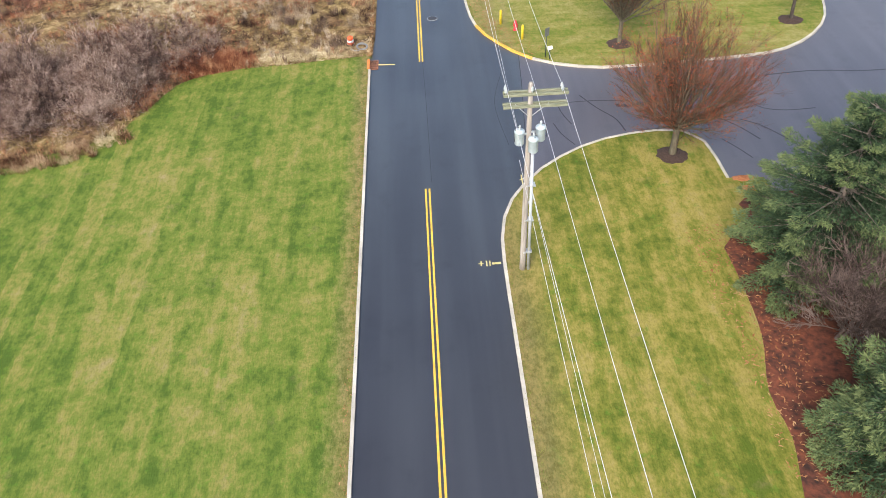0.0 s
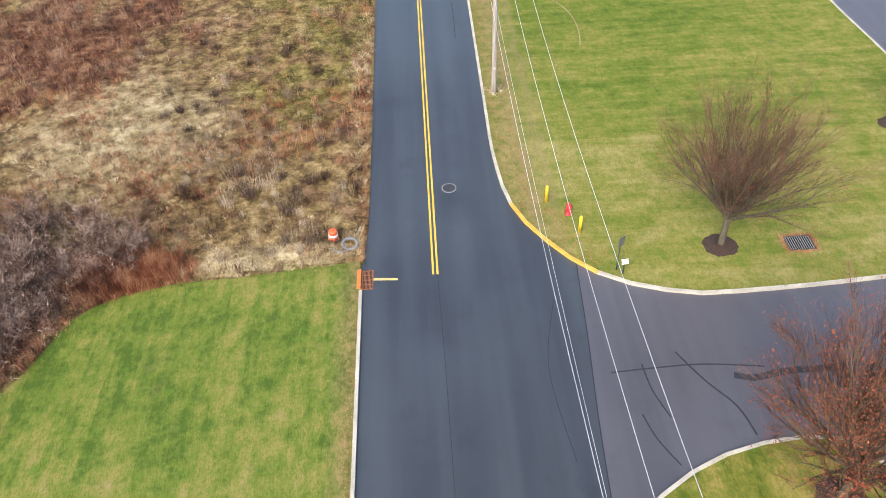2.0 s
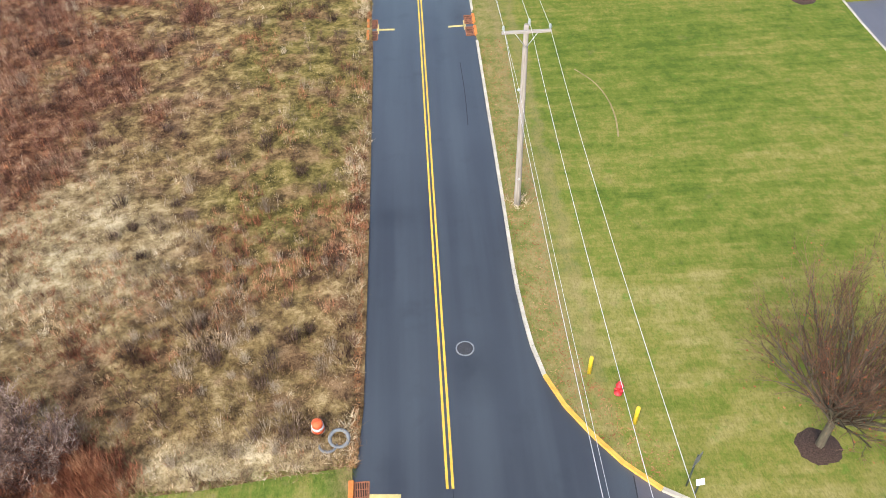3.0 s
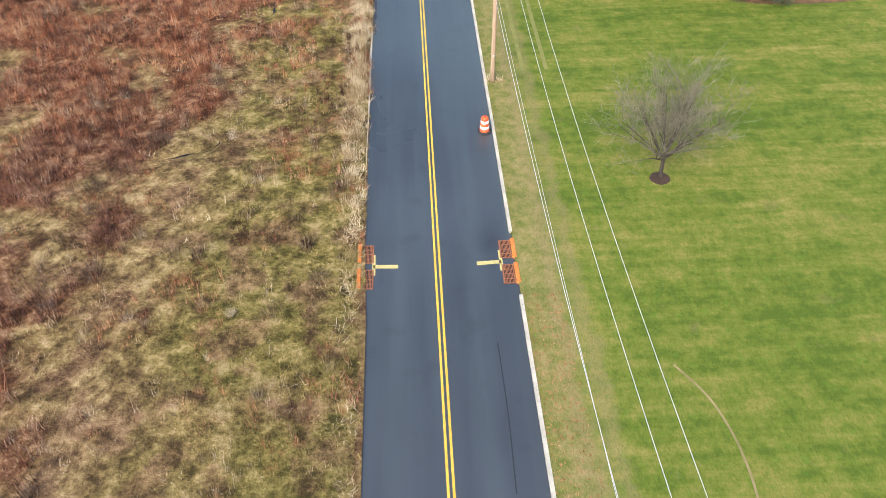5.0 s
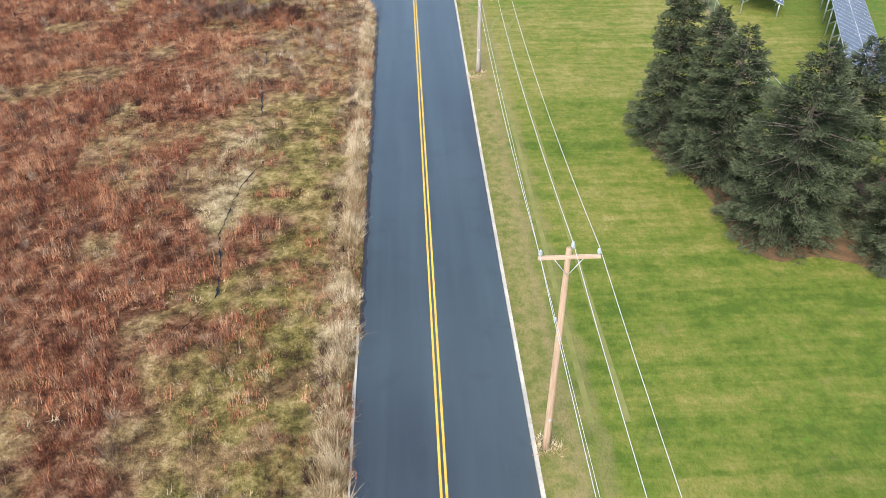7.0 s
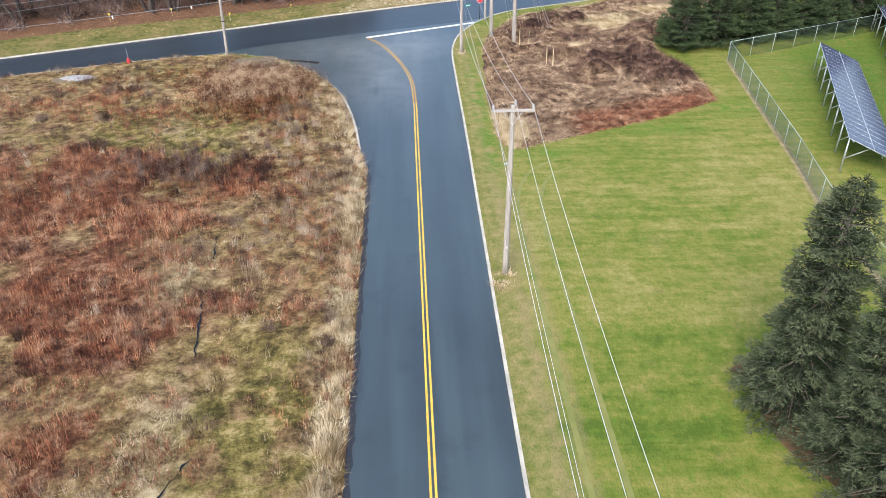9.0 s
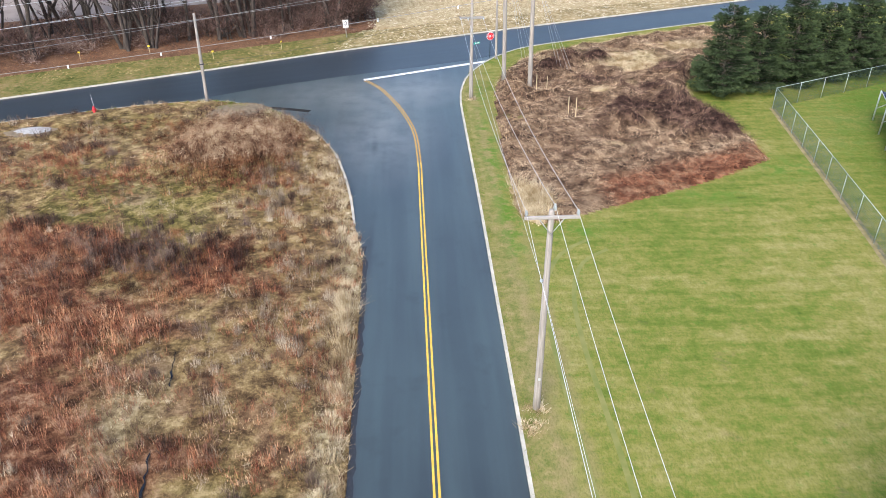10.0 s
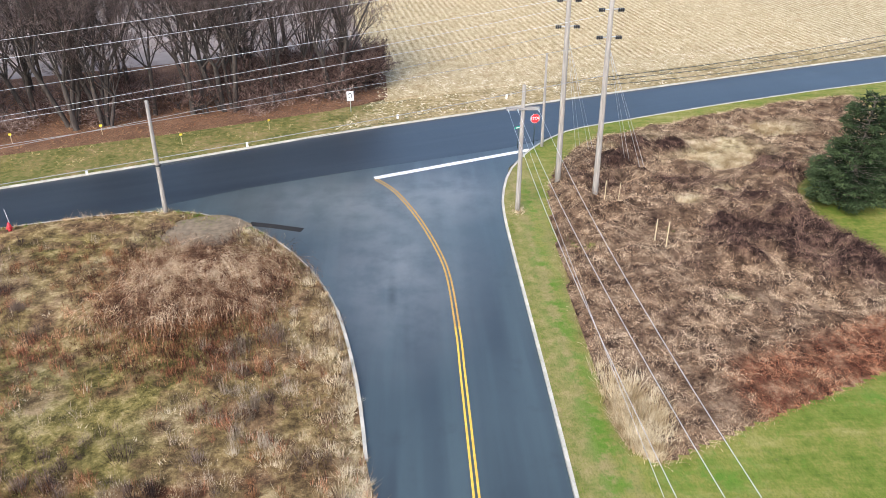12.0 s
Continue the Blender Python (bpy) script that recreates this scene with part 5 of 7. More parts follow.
tube_mesh("post", (0, 0, 0), (0, 0, 1.7), 0.03, 0.03, M_GREENPOST, ss, 8)
box_part("name_plate", ss, M_GREEN, (0, 0, 1.75), (0.75, 0.02, 0.2), bevel=0.003)
box_part("lettering", ss, M_WHITE, (0, -0.013, 1.75), (0.5, 0.006, 0.07))
ws = thing("road_sign", "white rectangular sign facing the junction", "road sign", -7.4, 194.9, 0.1, 10)
tube_mesh("post", (0, 0, 0), (0, 0, 1.9), 0.035, 0.035, M_STEEL, ws, 8)
box_part("sign_plate", ws, M_WHITE, (0, -0.05, 1.5), (0.62, 0.015, 0.85), bevel=0.004)
bm = bmesh.new()
for k in range(7):
    a = math.pi * (0.15 + 0.14 * k)
    add_box(bm, 0.12 * math.cos(a), -0.062, 1.62 + 0.13 * math.sin(a), 0.06, 0.008, 0.06, ry=-math.degrees(a))
add_box(bm, 0.11, -0.062, 1.5, 0.06, 0.008, 0.3)
add_box(bm, -0.06, -0.062, 1.36, 0.2, 0.008, 0.06, ry=30)
part("symbol", bm, M_CABLE, ws, "dark arrow symbol")
for k, (x, y) in enumerate(((-34.1, 188.2), (-27.6, 190.0), (-20.5, 187.6), (-14.0, 190.7))):
    f = thing("boundary_marker", "thin stake with a yellow plate by the woods", "marker", x, y, 0.1, 15 * k, group="yellow markers")
    tube_mesh("stake", (0, 0, 0), (0, 0, 0.9), 0.02, 0.02, M_STAKE, f, 6)
    box_part("plate", f, M_YELLOW, (0, -0.03, 0.85), (0.22, 0.015, 0.17), bevel=0.003)
for x, y, z in ((-24.2, 162.9, 7.38), (-18.4, 165.1, 7.50), (-10.9, 167.8, 7.78), (-2.9, 170.8, 8.16), (3.6, 173.1, 8.50)):
    f = thing("cable_tag", "small white plastic tag hanging on a cable", "cable tag", x, y, z, 20, group="cable tags")
    box_part("tag", f, M_WHITE, (0, 0, -0.12), (0.12, 0.025, 0.19), bevel=0.006)
    box_part("clip", f, M_WHITE, (0, 0, 0), (0.12, 0.06, 0.08), bevel=0.008)
for x, y, h, tl in ((10.75, 174.8, 2.0, 4), (11.6, 174.6, 2.0, 7), (12.55, 169.3, 1.9, 3), (13.0, 168.5, 2.1, 2)):
    f = new("survey_stake")
    f.matrix_basis = pose(x, y, 0.1, 2, -tl, 10 * tl)
    tagged(f, "pale wooden survey lath standing in the brush", "stake", "survey laths")
    bm = bmesh.new()
    add_box(bm, 0, 0, h / 2 - 0.1, 0.07, 0.03, h + 0.2, bevel=0.004)
    part("lath", bm, M_STAKE, f)

# ---- chain-link fence ----
FENCE = [(24.6, 120.0), (25.3, 139.0), (27.0, 148.0), (28.35, 156.7), (30.4, 170.4), (46.5, 177.4), (80, 192)]
fence = thing("chain_link_fence", "green chain-link fence with a pale top rail", "fence")
for (ax, ay), (bx, by) in zip(FENCE, FENCE[1:]):
    L = math.hypot(bx - ax, by - ay)
    n = max(1, round(L / 3.0))
    for k in range(n + 1):
        if k == n and (bx, by) != FENCE[-1]:
            continue
        f = k / n
        tube_mesh("post", (ax + (bx - ax) * f, ay + (by - ay) * f, 0.05), (ax + (bx - ax) * f, ay + (by - ay) * f, 1.95), 0.03, 0.03, M_RAIL, fence, 6)
    tube_mesh("rail", (ax, ay, 1.92), (bx, by, 1.92), 0.022, 0.022, M_RAIL, fence, 6)
    bm = bmesh.new()
    d = Vector((bx - ax, by - ay, 0)) / L
    step, hh = 0.16, 1.75
    s = -hh
    side = Vector((d.y, -d.x, 0)) * 0.004
    while s < L:
        for sg in (1, -1):
            p0 = Vector((s, 0.12)) if sg > 0 else Vector((s + hh, 0.12))
            p1 = Vector((s + hh, 0.12 + hh)) if sg > 0 else Vector((s, 0.12 + hh))
            q0, q1 = p0.copy(), p1.copy()
            for q, o in ((q0, q1), (q1, q0)):
                for lim, sign in ((0.0, -1), (L, 1)):
                    if (q.x - lim) * sign > 0 and (o.x - lim) * sign < 0:
                        t = (lim - q.x) / (o.x - q.x)
                        q += (o - q) * t
            if not (0 <= min(q0.x, q1.x) + 1e-4 and max(q0.x, q1.x) <= L + 1e-4):
                continue
            a3 = Vector((ax, ay, 0)) + d * q0.x + Vector((0, 0, q0.y)) + side * sg
            b3 = Vector((ax, ay, 0)) + d * q1.x + Vector((0, 0, q1.y)) + side * sg
            add_tube(bm, a3, b3, 0.006, 0.006, 3, False)
        s += step
    part("mesh", bm, M_FENCE, fence, "green wire mesh")


strip("fence_strip", FENCE[:5], 0.5, 0.106, M_FENCE_DIRT, "strip of dead grass under the fence", "dead grass")
strip("turf_scuff", curve_points([(9.6, 77.6), (10.6, 76.2), (11.1, 74.6), (11.2, 73.0), (11.0, 71.4)], 0.4), 0.10, 0.106, M_FENCE_DIRT, "thin curved scuff of bare earth in the turf", "turf scuff")
TRACK = curve_points([(6.9, 100), (6.9, 116), (6.9, 131), (6.9, 140), (7.4, 144.5), (8.6, 147.4), (10.5, 148.9)], 0.7)
for d in (-0.75, 0.75):
    strip("mower_track", shifted(TRACK, d), 0.26, 0.105, M_TRACK, "pale mower track in the turf", "mower track")


# ---- solar arrays ----
def solar_array(x, y, length, turn, label):
    s = thing("solar_array", label, "solar panels", x, y, 0.1, turn, group="solar arrays")
    w, hi, lo = 3.9, 2.75, 1.15
    tilt = math.degrees(math.atan2(hi - lo, w))
    n = int(length / 1.02)
    me_cell, me_frame = None, None
    for k in range(n):
        for row in (0, 1):
            c = (row - 0.5) * w / 2
            m = pose(w / 2 - 0.2, 0.5 + k * 1.02, (hi + lo) / 2, 0, tilt, 0) @ pose(c, 0, 0)
            if me_cell is None:
                bm = bmesh.new()
                for i in range(6):
                    for j in range(3):
                        add_box(bm, (i - 2.5) * 0.312, (j - 1) * 0.318, 0.022, 0.3, 0.306, 0.008)
                me_cell = mesh_of("cell_grid", bm, M_CELL)
                bm = bmesh.new()
                add_box(bm, 0, 0, 0, w / 2 - 0.03, 1.0, 0.035, bevel=0.006)
                me_frame = mesh_of("panel", bm, M_CELL_FRAME)
            f = new("panel", me_frame)
            f.parent, f.matrix_basis = s, m
            c2 = new("cell_grid", me_cell)
            c2.parent = f
    for k in range(int(length / 3.2) + 1):
        yy = 0.4 + k * 3.2
        tube_mesh("leg", (0.1, yy, -0.1), (0.1, yy, hi - 0.25), 0.06, 0.06, M_STEEL, s, 6)
        tube_mesh("leg", (w - 0.7, yy, -0.1), (w - 0.7, yy, lo + 0.15), 0.06, 0.06, M_STEEL, s, 6)
        tube_mesh("strut", (0.1, yy, 1.0), (1.5, yy, hi - 0.85), 0.035, 0.035, M_STEEL, s, 6)
    for xx, zz in ((0.3, hi - 0.3), (w - 0.9, lo + 0.22)):
        tube_mesh("purlin", (xx, 0, zz), (xx, n * 1.02, zz), 0.05, 0.05, M_STEEL, s, 6)
    return s


solar_array(29.2, 146.0, 22.5, -21, "row of blue solar panels on steel legs in grass")
solar_array(29.8, 128.3, 58, -21, "long row of blue solar panels on steel legs")


# ---- trees ----
def segments_mesh(name, segs, material, sides):
    """One mesh of tapered limbs; segs: p0, p1, r0, r1."""
    P0 = np.array([s[0] for s in segs], np.float32)
    P1 = np.array([s[1] for s in segs], np.float32)
    R0 = np.array([s[2] for s in segs], np.float32)[:, None]
    R1 = np.array([s[3] for s in segs], np.float32)[:, None]
    D = P1 - P0
    D /= np.maximum(np.linalg.norm(D, axis=1, keepdims=True), 1e-6)
    ref = np.where(np.abs(D[:, 2:3]) > 0.9, np.array([[1.0, 0, 0]]), np.array([[0, 0, 1.0]]))
    U = np.cross(D, ref)
    U /= np.maximum(np.linalg.norm(U, axis=1, keepdims=True), 1e-6)
    W = np.cross(D, U)
    n = len(segs)
    V = np.zeros((n, 2 * sides, 3), np.float32)
    for k in range(sides):
        a = 2 * math.pi * k / sides
        o = math.cos(a) * U + math.sin(a) * W
        V[:, k] = P0 + o * R0
        V[:, sides + k] = P1 + o * R1
    base = (np.arange(n) * 2 * sides)[:, None, None]
    q = np.array([[k, (k + 1) % sides, sides + (k + 1) % sides, sides + k] for k in range(sides)])[None]
    F = (base + q).reshape(-1, 4).astype(np.int32)
    me = bpy.data.meshes.new(name)
    me.vertices.add(n * 2 * sides)
    me.vertices.foreach_set("co", V.ravel())
    me.loops.add(F.size)
    me.loops.foreach_set("vertex_index", F.ravel())
    me.polygons.add(len(F))
    me.polygons.foreach_set("loop_start", np.arange(0, F.size, 4, dtype=np.int32))
    me.update()
    me.materials.append(material)
    return me


def grow(rng, p, d, length, r, level, top, out, spread, bend, kids, tips, fine=0.009):
    """Grow one limb in three pieces and its side shoots."""
    n = 3 if level < 3 else 2
    for i in range(n):
        jit = Vector((rng.uniform(-1, 1), rng.uniform(-1, 1), rng.uniform(-0.9, 0.9))) * bend
        d = (d + jit).normalized()
        q = p + d * (length / n)
        r1 = r * (1 - 0.75 * (i + 1) / n) if level == top else r * (1 - 0.2 * (i + 1) / n * 1.6)
        r1 = max(r1, fine * 0.6)
        out[min(level, 3)].append((tuple(p), tuple(q), r, r1))
        if level < top:
            for _ in range(kids[level] if i else max(1, kids[level] - 1)):
                f = rng.uniform(0.25, 1.0)
                a = Vector((rng.uniform(-1, 1), rng.uniform(-1, 1), rng.uniform(-0.5, 0.9))).normalized()
                nd = (d * (1 - spread) + a * spread + Vector((0, 0, 0.05))).normalized()
                grow(rng, p.lerp(q, f), nd, length * rng.uniform(0.42, 0.62), max(r1 * 0.55, fine), level + 1, top, out, spread, bend, kids, tips, fine)
        p, r = q, r1
    if level == top:
        tips.append(tuple(p))


def bare_tree_meshes(seed, fork, trunk_r, limb_len, limbs, out_angle, bark, twig, kids=(2, 2, 2), top=3, trunks=1, spread=0.42, fine=0.009, bend=0.10):
    rng = random.Random(seed)
    out, tips = [[], [], [], []], []
    for t in range(trunks):
        base = Vector((0, 0, 0)) if trunks == 1 else Vector((rng.uniform(-0.4, 0.4), rng.uniform(-0.4, 0.4), 0))
        lean = Vector((rng.uniform(-0.06, 0.06), rng.uniform(-0.06, 0.06), 1)) if trunks == 1 else Vector((rng.uniform(-0.3, 0.3), rng.uniform(-0.3, 0.3), 1))
        mid = base + lean * fork * 0.5
        topp = base + lean * fork
        out[0] += [(tuple(base - Vector((0, 0, 0.2))), tuple(base + lean * 0.15), trunk_r * 1.5, trunk_r * 1.08), (tuple(base + lean * 0.15), tuple(mid), trunk_r * 1.08, trunk_r * 0.95), (tuple(mid), tuple(topp), trunk_r * 0.95, trunk_r * 0.9)]
        for k in range(limbs):
            az = 2 * math.pi * (k + rng.uniform(-0.3, 0.3)) / limbs
            el = out_angle * (0.06 + 0.98 * rng.random() ** 0.66)
            d = Vector((math.sin(el) * math.cos(az), math.sin(el) * math.sin(az), math.cos(el)))
            st = base + lean * fork * rng.uniform(0.82, 1.0)
            grow(rng, st, d, limb_len * rng.uniform(0.86, 1.06) * (0.38 + 0.64 * max(0.2, math.cos(el))), trunk_r * rng.uniform(0.28, 0.45), 0, top, out, spread, bend, kids, tips, fine)
    trunk = segments_mesh("trunk", out[0] + out[1], bark, 6)
    crown = segments_mesh("crown", out[2] + out[3], twig, 3)
    return trunk, crown, tips


def leaf_mesh(tips, n, size, material, seed, jitter=0.35):
    rng = np.random.RandomState(seed)
    T = np.array(tips, np.float32)[rng.randint(0, len(tips), n)] + rng.randn(n, 3) * jitter
    a, b = rng.randn(n, 3), rng.randn(n, 3)
    a /= np.linalg.norm(a, axis=1, keepdims=True)
    b /= np.linalg.norm(b, axis=1, keepdims=True)
    s = size * (0.6 + 0.8 * rng.rand(n, 1))
    return raw_mesh("leaves", np.stack([T - a * s / 2, T + b * s / 2, T + a * s / 2], 1).reshape(-1, 3), 3, material)


def place_tree(name, label, category, meshes, x, y, z=0.1, rz=0.0, scale=1.0, group=""):
    t = new(name)
    t.matrix_basis = pose(x, y, z, 0, 0, rz) @ Matrix.Diagonal((scale, scale, scale, 1))
    tagged(t, label, category, group)
    for nm, me in meshes:
        o = new(nm, me)
        o.parent = t
    return t


tk, cr, tips = bare_tree_meshes(11, 1.95, 0.20, 4.6, 46, 0.98, M_BARK_GREEN, M_TWIG_RED, (2, 2, 3), spread=0.32, fine=0.007)
place_tree("street_tree", "vase-shaped tree with reddish twigs and last rust leaves", "tree", (("trunk", tk), ("crown", cr), ("leaves", leaf_mesh(tips, 15000, 0.075, M_LEAF_RED, 5, 0.16))), 14.2, 37.4, 0.1, 0, 1.0)
tk, cr, tips = bare_tree_meshes(12, 2.0, 0.17, 4.9, 42, 0.84, M_BARK_GREEN, M_TWIG_RED, (2, 2, 3), spread=0.32, fine=0.005)
place_tree("street_tree", "bare vase-shaped tree with brown twigs in mulch", "tree", (("trunk", tk), ("crown", cr), ("leaves", leaf_mesh(tips, 700, 0.1, M_LEAF_RED, 6))), 14.25, 51.2, 0.1, 0, 0.92)
tk, cr, tips = bare_tree_meshes(13, 1.5, 0.11, 4.4, 17, 0.96, M_BARK_DARK, M_TWIG_GREY, (2, 3, 3), spread=0.48, fine=0.006)
place_tree("lawn_tree", "slender bare grey tree in a mulch ring", "tree", (("trunk", tk), ("crown", cr)), 12.0, 88.6, 0.1, 0, 0.93)
tk, cr, tips = bare_tree_meshes(14, 2.0, 0.12, 2.7, 9, 1.0, M_BARK_DARK, M_TWIG, (2, 2, 3))
for i, (x, y) in enumerate(((27.5, 53.7), (27.7, 61.2), (27.0, 84.2))):
    place_tree("street_tree", "young bare tree in a mulch ring", "tree", (("trunk", tk), ("crown", cr)), x, y, 0.1, 70 * i, 1.0, "young trees by the lot")


def conifer_meshes(seed, H, R, needles, droop, dense, sprig, bark=M_BARK, round_top=0.8, base=0.25, whorl=0.28, jag=0.3):
    """A conifer: trunk, boughs in whorls, and short needle sprays along each bough."""
    rng = np.random.RandomState(seed)
    segs = [((0, 0, -0.2), (0, 0, H * 0.5), 0.05 * R + 0.05, 0.035 * R + 0.03), ((0, 0, H * 0.5), (0, 0, H * 0.97), 0.035 * R + 0.03, 0.015)]
    tri, bough_frac = [], []
    z = base
    while z < H * 0.99:
        f = z / H
        reach = R * (1 - f) ** round_top * (1 + 0.15 * math.sin(9 * f + seed))
        nb = max(4, int(5 + 7 * (1 - f)))
        for k in range(nb):
            L = max(0.18, reach * (1 - jag + jag * 1.4 * rng.rand()))
            az = rng.rand() * 6.283
            up = 0.35 * f - droop * (1 - f)
            c, s = math.cos(az), math.sin(az)
            tip = np.array([L * c, L * s, z + L * up])
            p0 = np.array([0, 0, z + 0.1])
            if L > 0.5:
                segs.append((tuple(p0), tuple(tip * 0.85 + p0 * 0.15), 0.02 + 0.008 * L, 0.008))
            m = max(5, int(L * dense))
            t = 0.10 + 0.90 * rng.rand(m) ** 0.65
            wid = (0.16 + 0.30 * L * (1 - t) + 0.05)[:, None]
            lat = rng.uniform(-1, 1, (m, 1)) * wid
            q = p0 + (tip - p0) * t[:, None] + np.array([-s, c, 0]) * lat + np.array([0, 0, 1]) * (rng.randn(m, 1) * 0.07 - 0.10 * np.abs(lat))
            out = np.array([c, s, up * 0.6]) + np.array([-s, c, 0]) * (lat / wid) * 0.9 + rng.randn(m, 3) * 0.35
            out /= np.linalg.norm(out, axis=1, keepdims=True)
            sl = sprig * (0.6 + 0.8 * rng.rand(m, 1))
            for _ in range(2):
                w = rng.randn(m, 3)
                w -= (w * out).sum(1, keepdims=True) * out
                w /= np.linalg.norm(w, axis=1, keepdims=True)
                dd = out + rng.randn(m, 3) * 0.4
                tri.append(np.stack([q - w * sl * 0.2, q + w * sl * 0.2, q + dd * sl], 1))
                bough_frac.append(np.repeat(t, 3))
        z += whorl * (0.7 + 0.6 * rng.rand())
    return segments_mesh("trunk", segs, bark, 5), raw_mesh("crown", np.concatenate(tri).reshape(-1, 3).astype(np.float32), 3, needles, np.concatenate(bough_frac))


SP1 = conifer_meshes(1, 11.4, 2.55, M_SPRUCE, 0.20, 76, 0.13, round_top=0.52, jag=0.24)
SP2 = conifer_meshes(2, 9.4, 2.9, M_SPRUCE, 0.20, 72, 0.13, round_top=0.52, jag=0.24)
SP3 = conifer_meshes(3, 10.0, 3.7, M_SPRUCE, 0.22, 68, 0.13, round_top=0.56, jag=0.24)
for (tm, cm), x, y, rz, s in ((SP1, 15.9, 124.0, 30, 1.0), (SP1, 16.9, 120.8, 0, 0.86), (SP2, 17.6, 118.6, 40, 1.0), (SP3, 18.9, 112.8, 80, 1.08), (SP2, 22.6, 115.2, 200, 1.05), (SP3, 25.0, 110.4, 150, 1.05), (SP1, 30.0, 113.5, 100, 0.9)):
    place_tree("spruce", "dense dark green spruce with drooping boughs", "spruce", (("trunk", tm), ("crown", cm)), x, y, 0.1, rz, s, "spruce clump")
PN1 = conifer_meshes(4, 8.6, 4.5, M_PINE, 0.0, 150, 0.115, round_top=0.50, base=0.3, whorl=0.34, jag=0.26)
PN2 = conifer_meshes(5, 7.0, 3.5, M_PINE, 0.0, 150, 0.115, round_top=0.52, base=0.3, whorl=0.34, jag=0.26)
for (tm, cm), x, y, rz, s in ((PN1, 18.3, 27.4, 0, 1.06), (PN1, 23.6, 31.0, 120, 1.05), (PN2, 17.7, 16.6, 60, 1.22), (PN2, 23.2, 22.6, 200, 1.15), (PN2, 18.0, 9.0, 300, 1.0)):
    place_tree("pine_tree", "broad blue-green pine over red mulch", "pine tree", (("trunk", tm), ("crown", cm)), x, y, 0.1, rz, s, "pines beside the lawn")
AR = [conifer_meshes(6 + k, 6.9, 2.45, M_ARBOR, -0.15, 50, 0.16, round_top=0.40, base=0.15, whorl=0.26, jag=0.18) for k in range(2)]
for k in range(8):
    x, y = 27.3 + 3.55 * k, 174.5 + 1.1 * k
    tm, cm = AR[k % 2]
    place_tree("evergreen_tree", "dense dark evergreen in a screening row", "evergreen", (("trunk", tm), ("crown", cm)), x, y, 0.1, 53 * k, (1.2 if k == 0 else 1.05) + 0.05 * ((k * 7) % 5 - 2), "evergreen row")

# bare woods beyond the cross road
WOODS = [bare_tree_meshes(40 + k, 2.6 + 0.5 * k, 0.15, 5.6, 5, 0.72, M_BARK_DARK, M_TWIG_DARK, (2, 2, 2), trunks=1 + k % 2, spread=0.46, fine=0.011, bend=0.2)[:2] for k in range(5)]
rw = random.Random(77)
for k in range(58):
    x = rw.uniform(-52, -8.0)
    yb = np.interp(x, [-62, -35, -22, -9, -5], [177.5, 189.6, 193.0, 199.0, 203.0])
    y = yb + 14 * rw.random() ** 1.5 * (1 if x < -14 else 0.4) + 0.3
    tm, cm = WOODS[k % 5]
    place_tree("woodland_tree", "bare dark woodland tree in leaf litter", "tree", (("trunk", tm), ("crown", cm)), x, y, 0.08, rw.uniform(0, 360), rw.uniform(0.95, 1.5), "bare woods")

# big rounded shrubs where the woods meet the far field
BUSH = [bare_tree_meshes(80 + k, 0.6, 0.07, 2.6, 6, 1.0, M_BARK_DARK, M_TWIG_BUSH, (2, 1, 2), trunks=2, spread=0.5, fine=0.014)[:2] for k in range(3)]
rb = random.Random(31)
for k in range(40):
    x = -5.6 - 15.0 * rb.random() ** 1.3 if k < 28 else rb.uniform(-58, -19)
    y = np.interp(x, [-62, -35, -22, -9, -5], [177.5, 189.0, 192.8, 198.3, 202.5]) + rb.uniform(0.0, 9.0 if x < -9 else 6.0) + (1.5 if k >= 32 else 0)
    tm, cm = BUSH[k % 3]
    place_tree("woodland_shrub", "large rounded dark reddish-brown bare shrub", "shrub", (("trunk", tm), ("crown", cm)), x, y, 0.08, rb.uniform(0, 360), rb.uniform(0.85, 1.3) if k < 32 else rb.uniform(0.5, 0.85), "woodland shrubs")

# bare shrubs at the field edge
SHRUB = [bare_tree_meshes(60 + k, 0.35, 0.05, 1.9, 7, 1.05, M_TWIG, M_TANGLE, (2, 1, 3), trunks=3, spread=0.5)[:2] for k in range(2)]
SHRUB.append(bare_tree_meshes(63, 0.5, 0.05, 2.1, 8, 1.05, M_TWIG, M_TWIG_DARK, (2, 2, 3), trunks=3, spread=0.42, bend=0.16)[:2])
for k, (x, y, s) in enumerate(((-21.0, 46.3, 1.1), (-19.5, 49.5, 1.25), (-22.8, 50.5, 1.2), (-24.5, 46.0, 1.2), (-27.0, 49.0, 1.3), (-25.5, 43.0, 1.0), (-17.0, 52.5, 1.0), (-15.4, 51.6, 0.8), (-29.5, 45.0, 1.3), (-20.6, 54.0, 0.9), (17.6, 22.4, 1.5), (19.2, 21.4, 1.6), (20.4, 23.6, 1.7))):
    tm, cm = SHRUB[k % 2] if k < 10 else SHRUB[2]
    lab = "tangled bare grey-brown shrub at the field edge" if k < 10 else "bare pale bush between the pines"
    place_tree("bare_shrub", lab, "shrub", (("trunk", tm), ("crown", cm)), x, y, 0.1, 47 * k, s, "bare shrubs")

# ---- ground cover ----
rs = np.random.RandomState(5)
VIEW_W = [(-40, 40), (-3.5, 51), (-3.6, 148), (-6, 163), (-14, 174), (-28, 173), (-40, 168)]


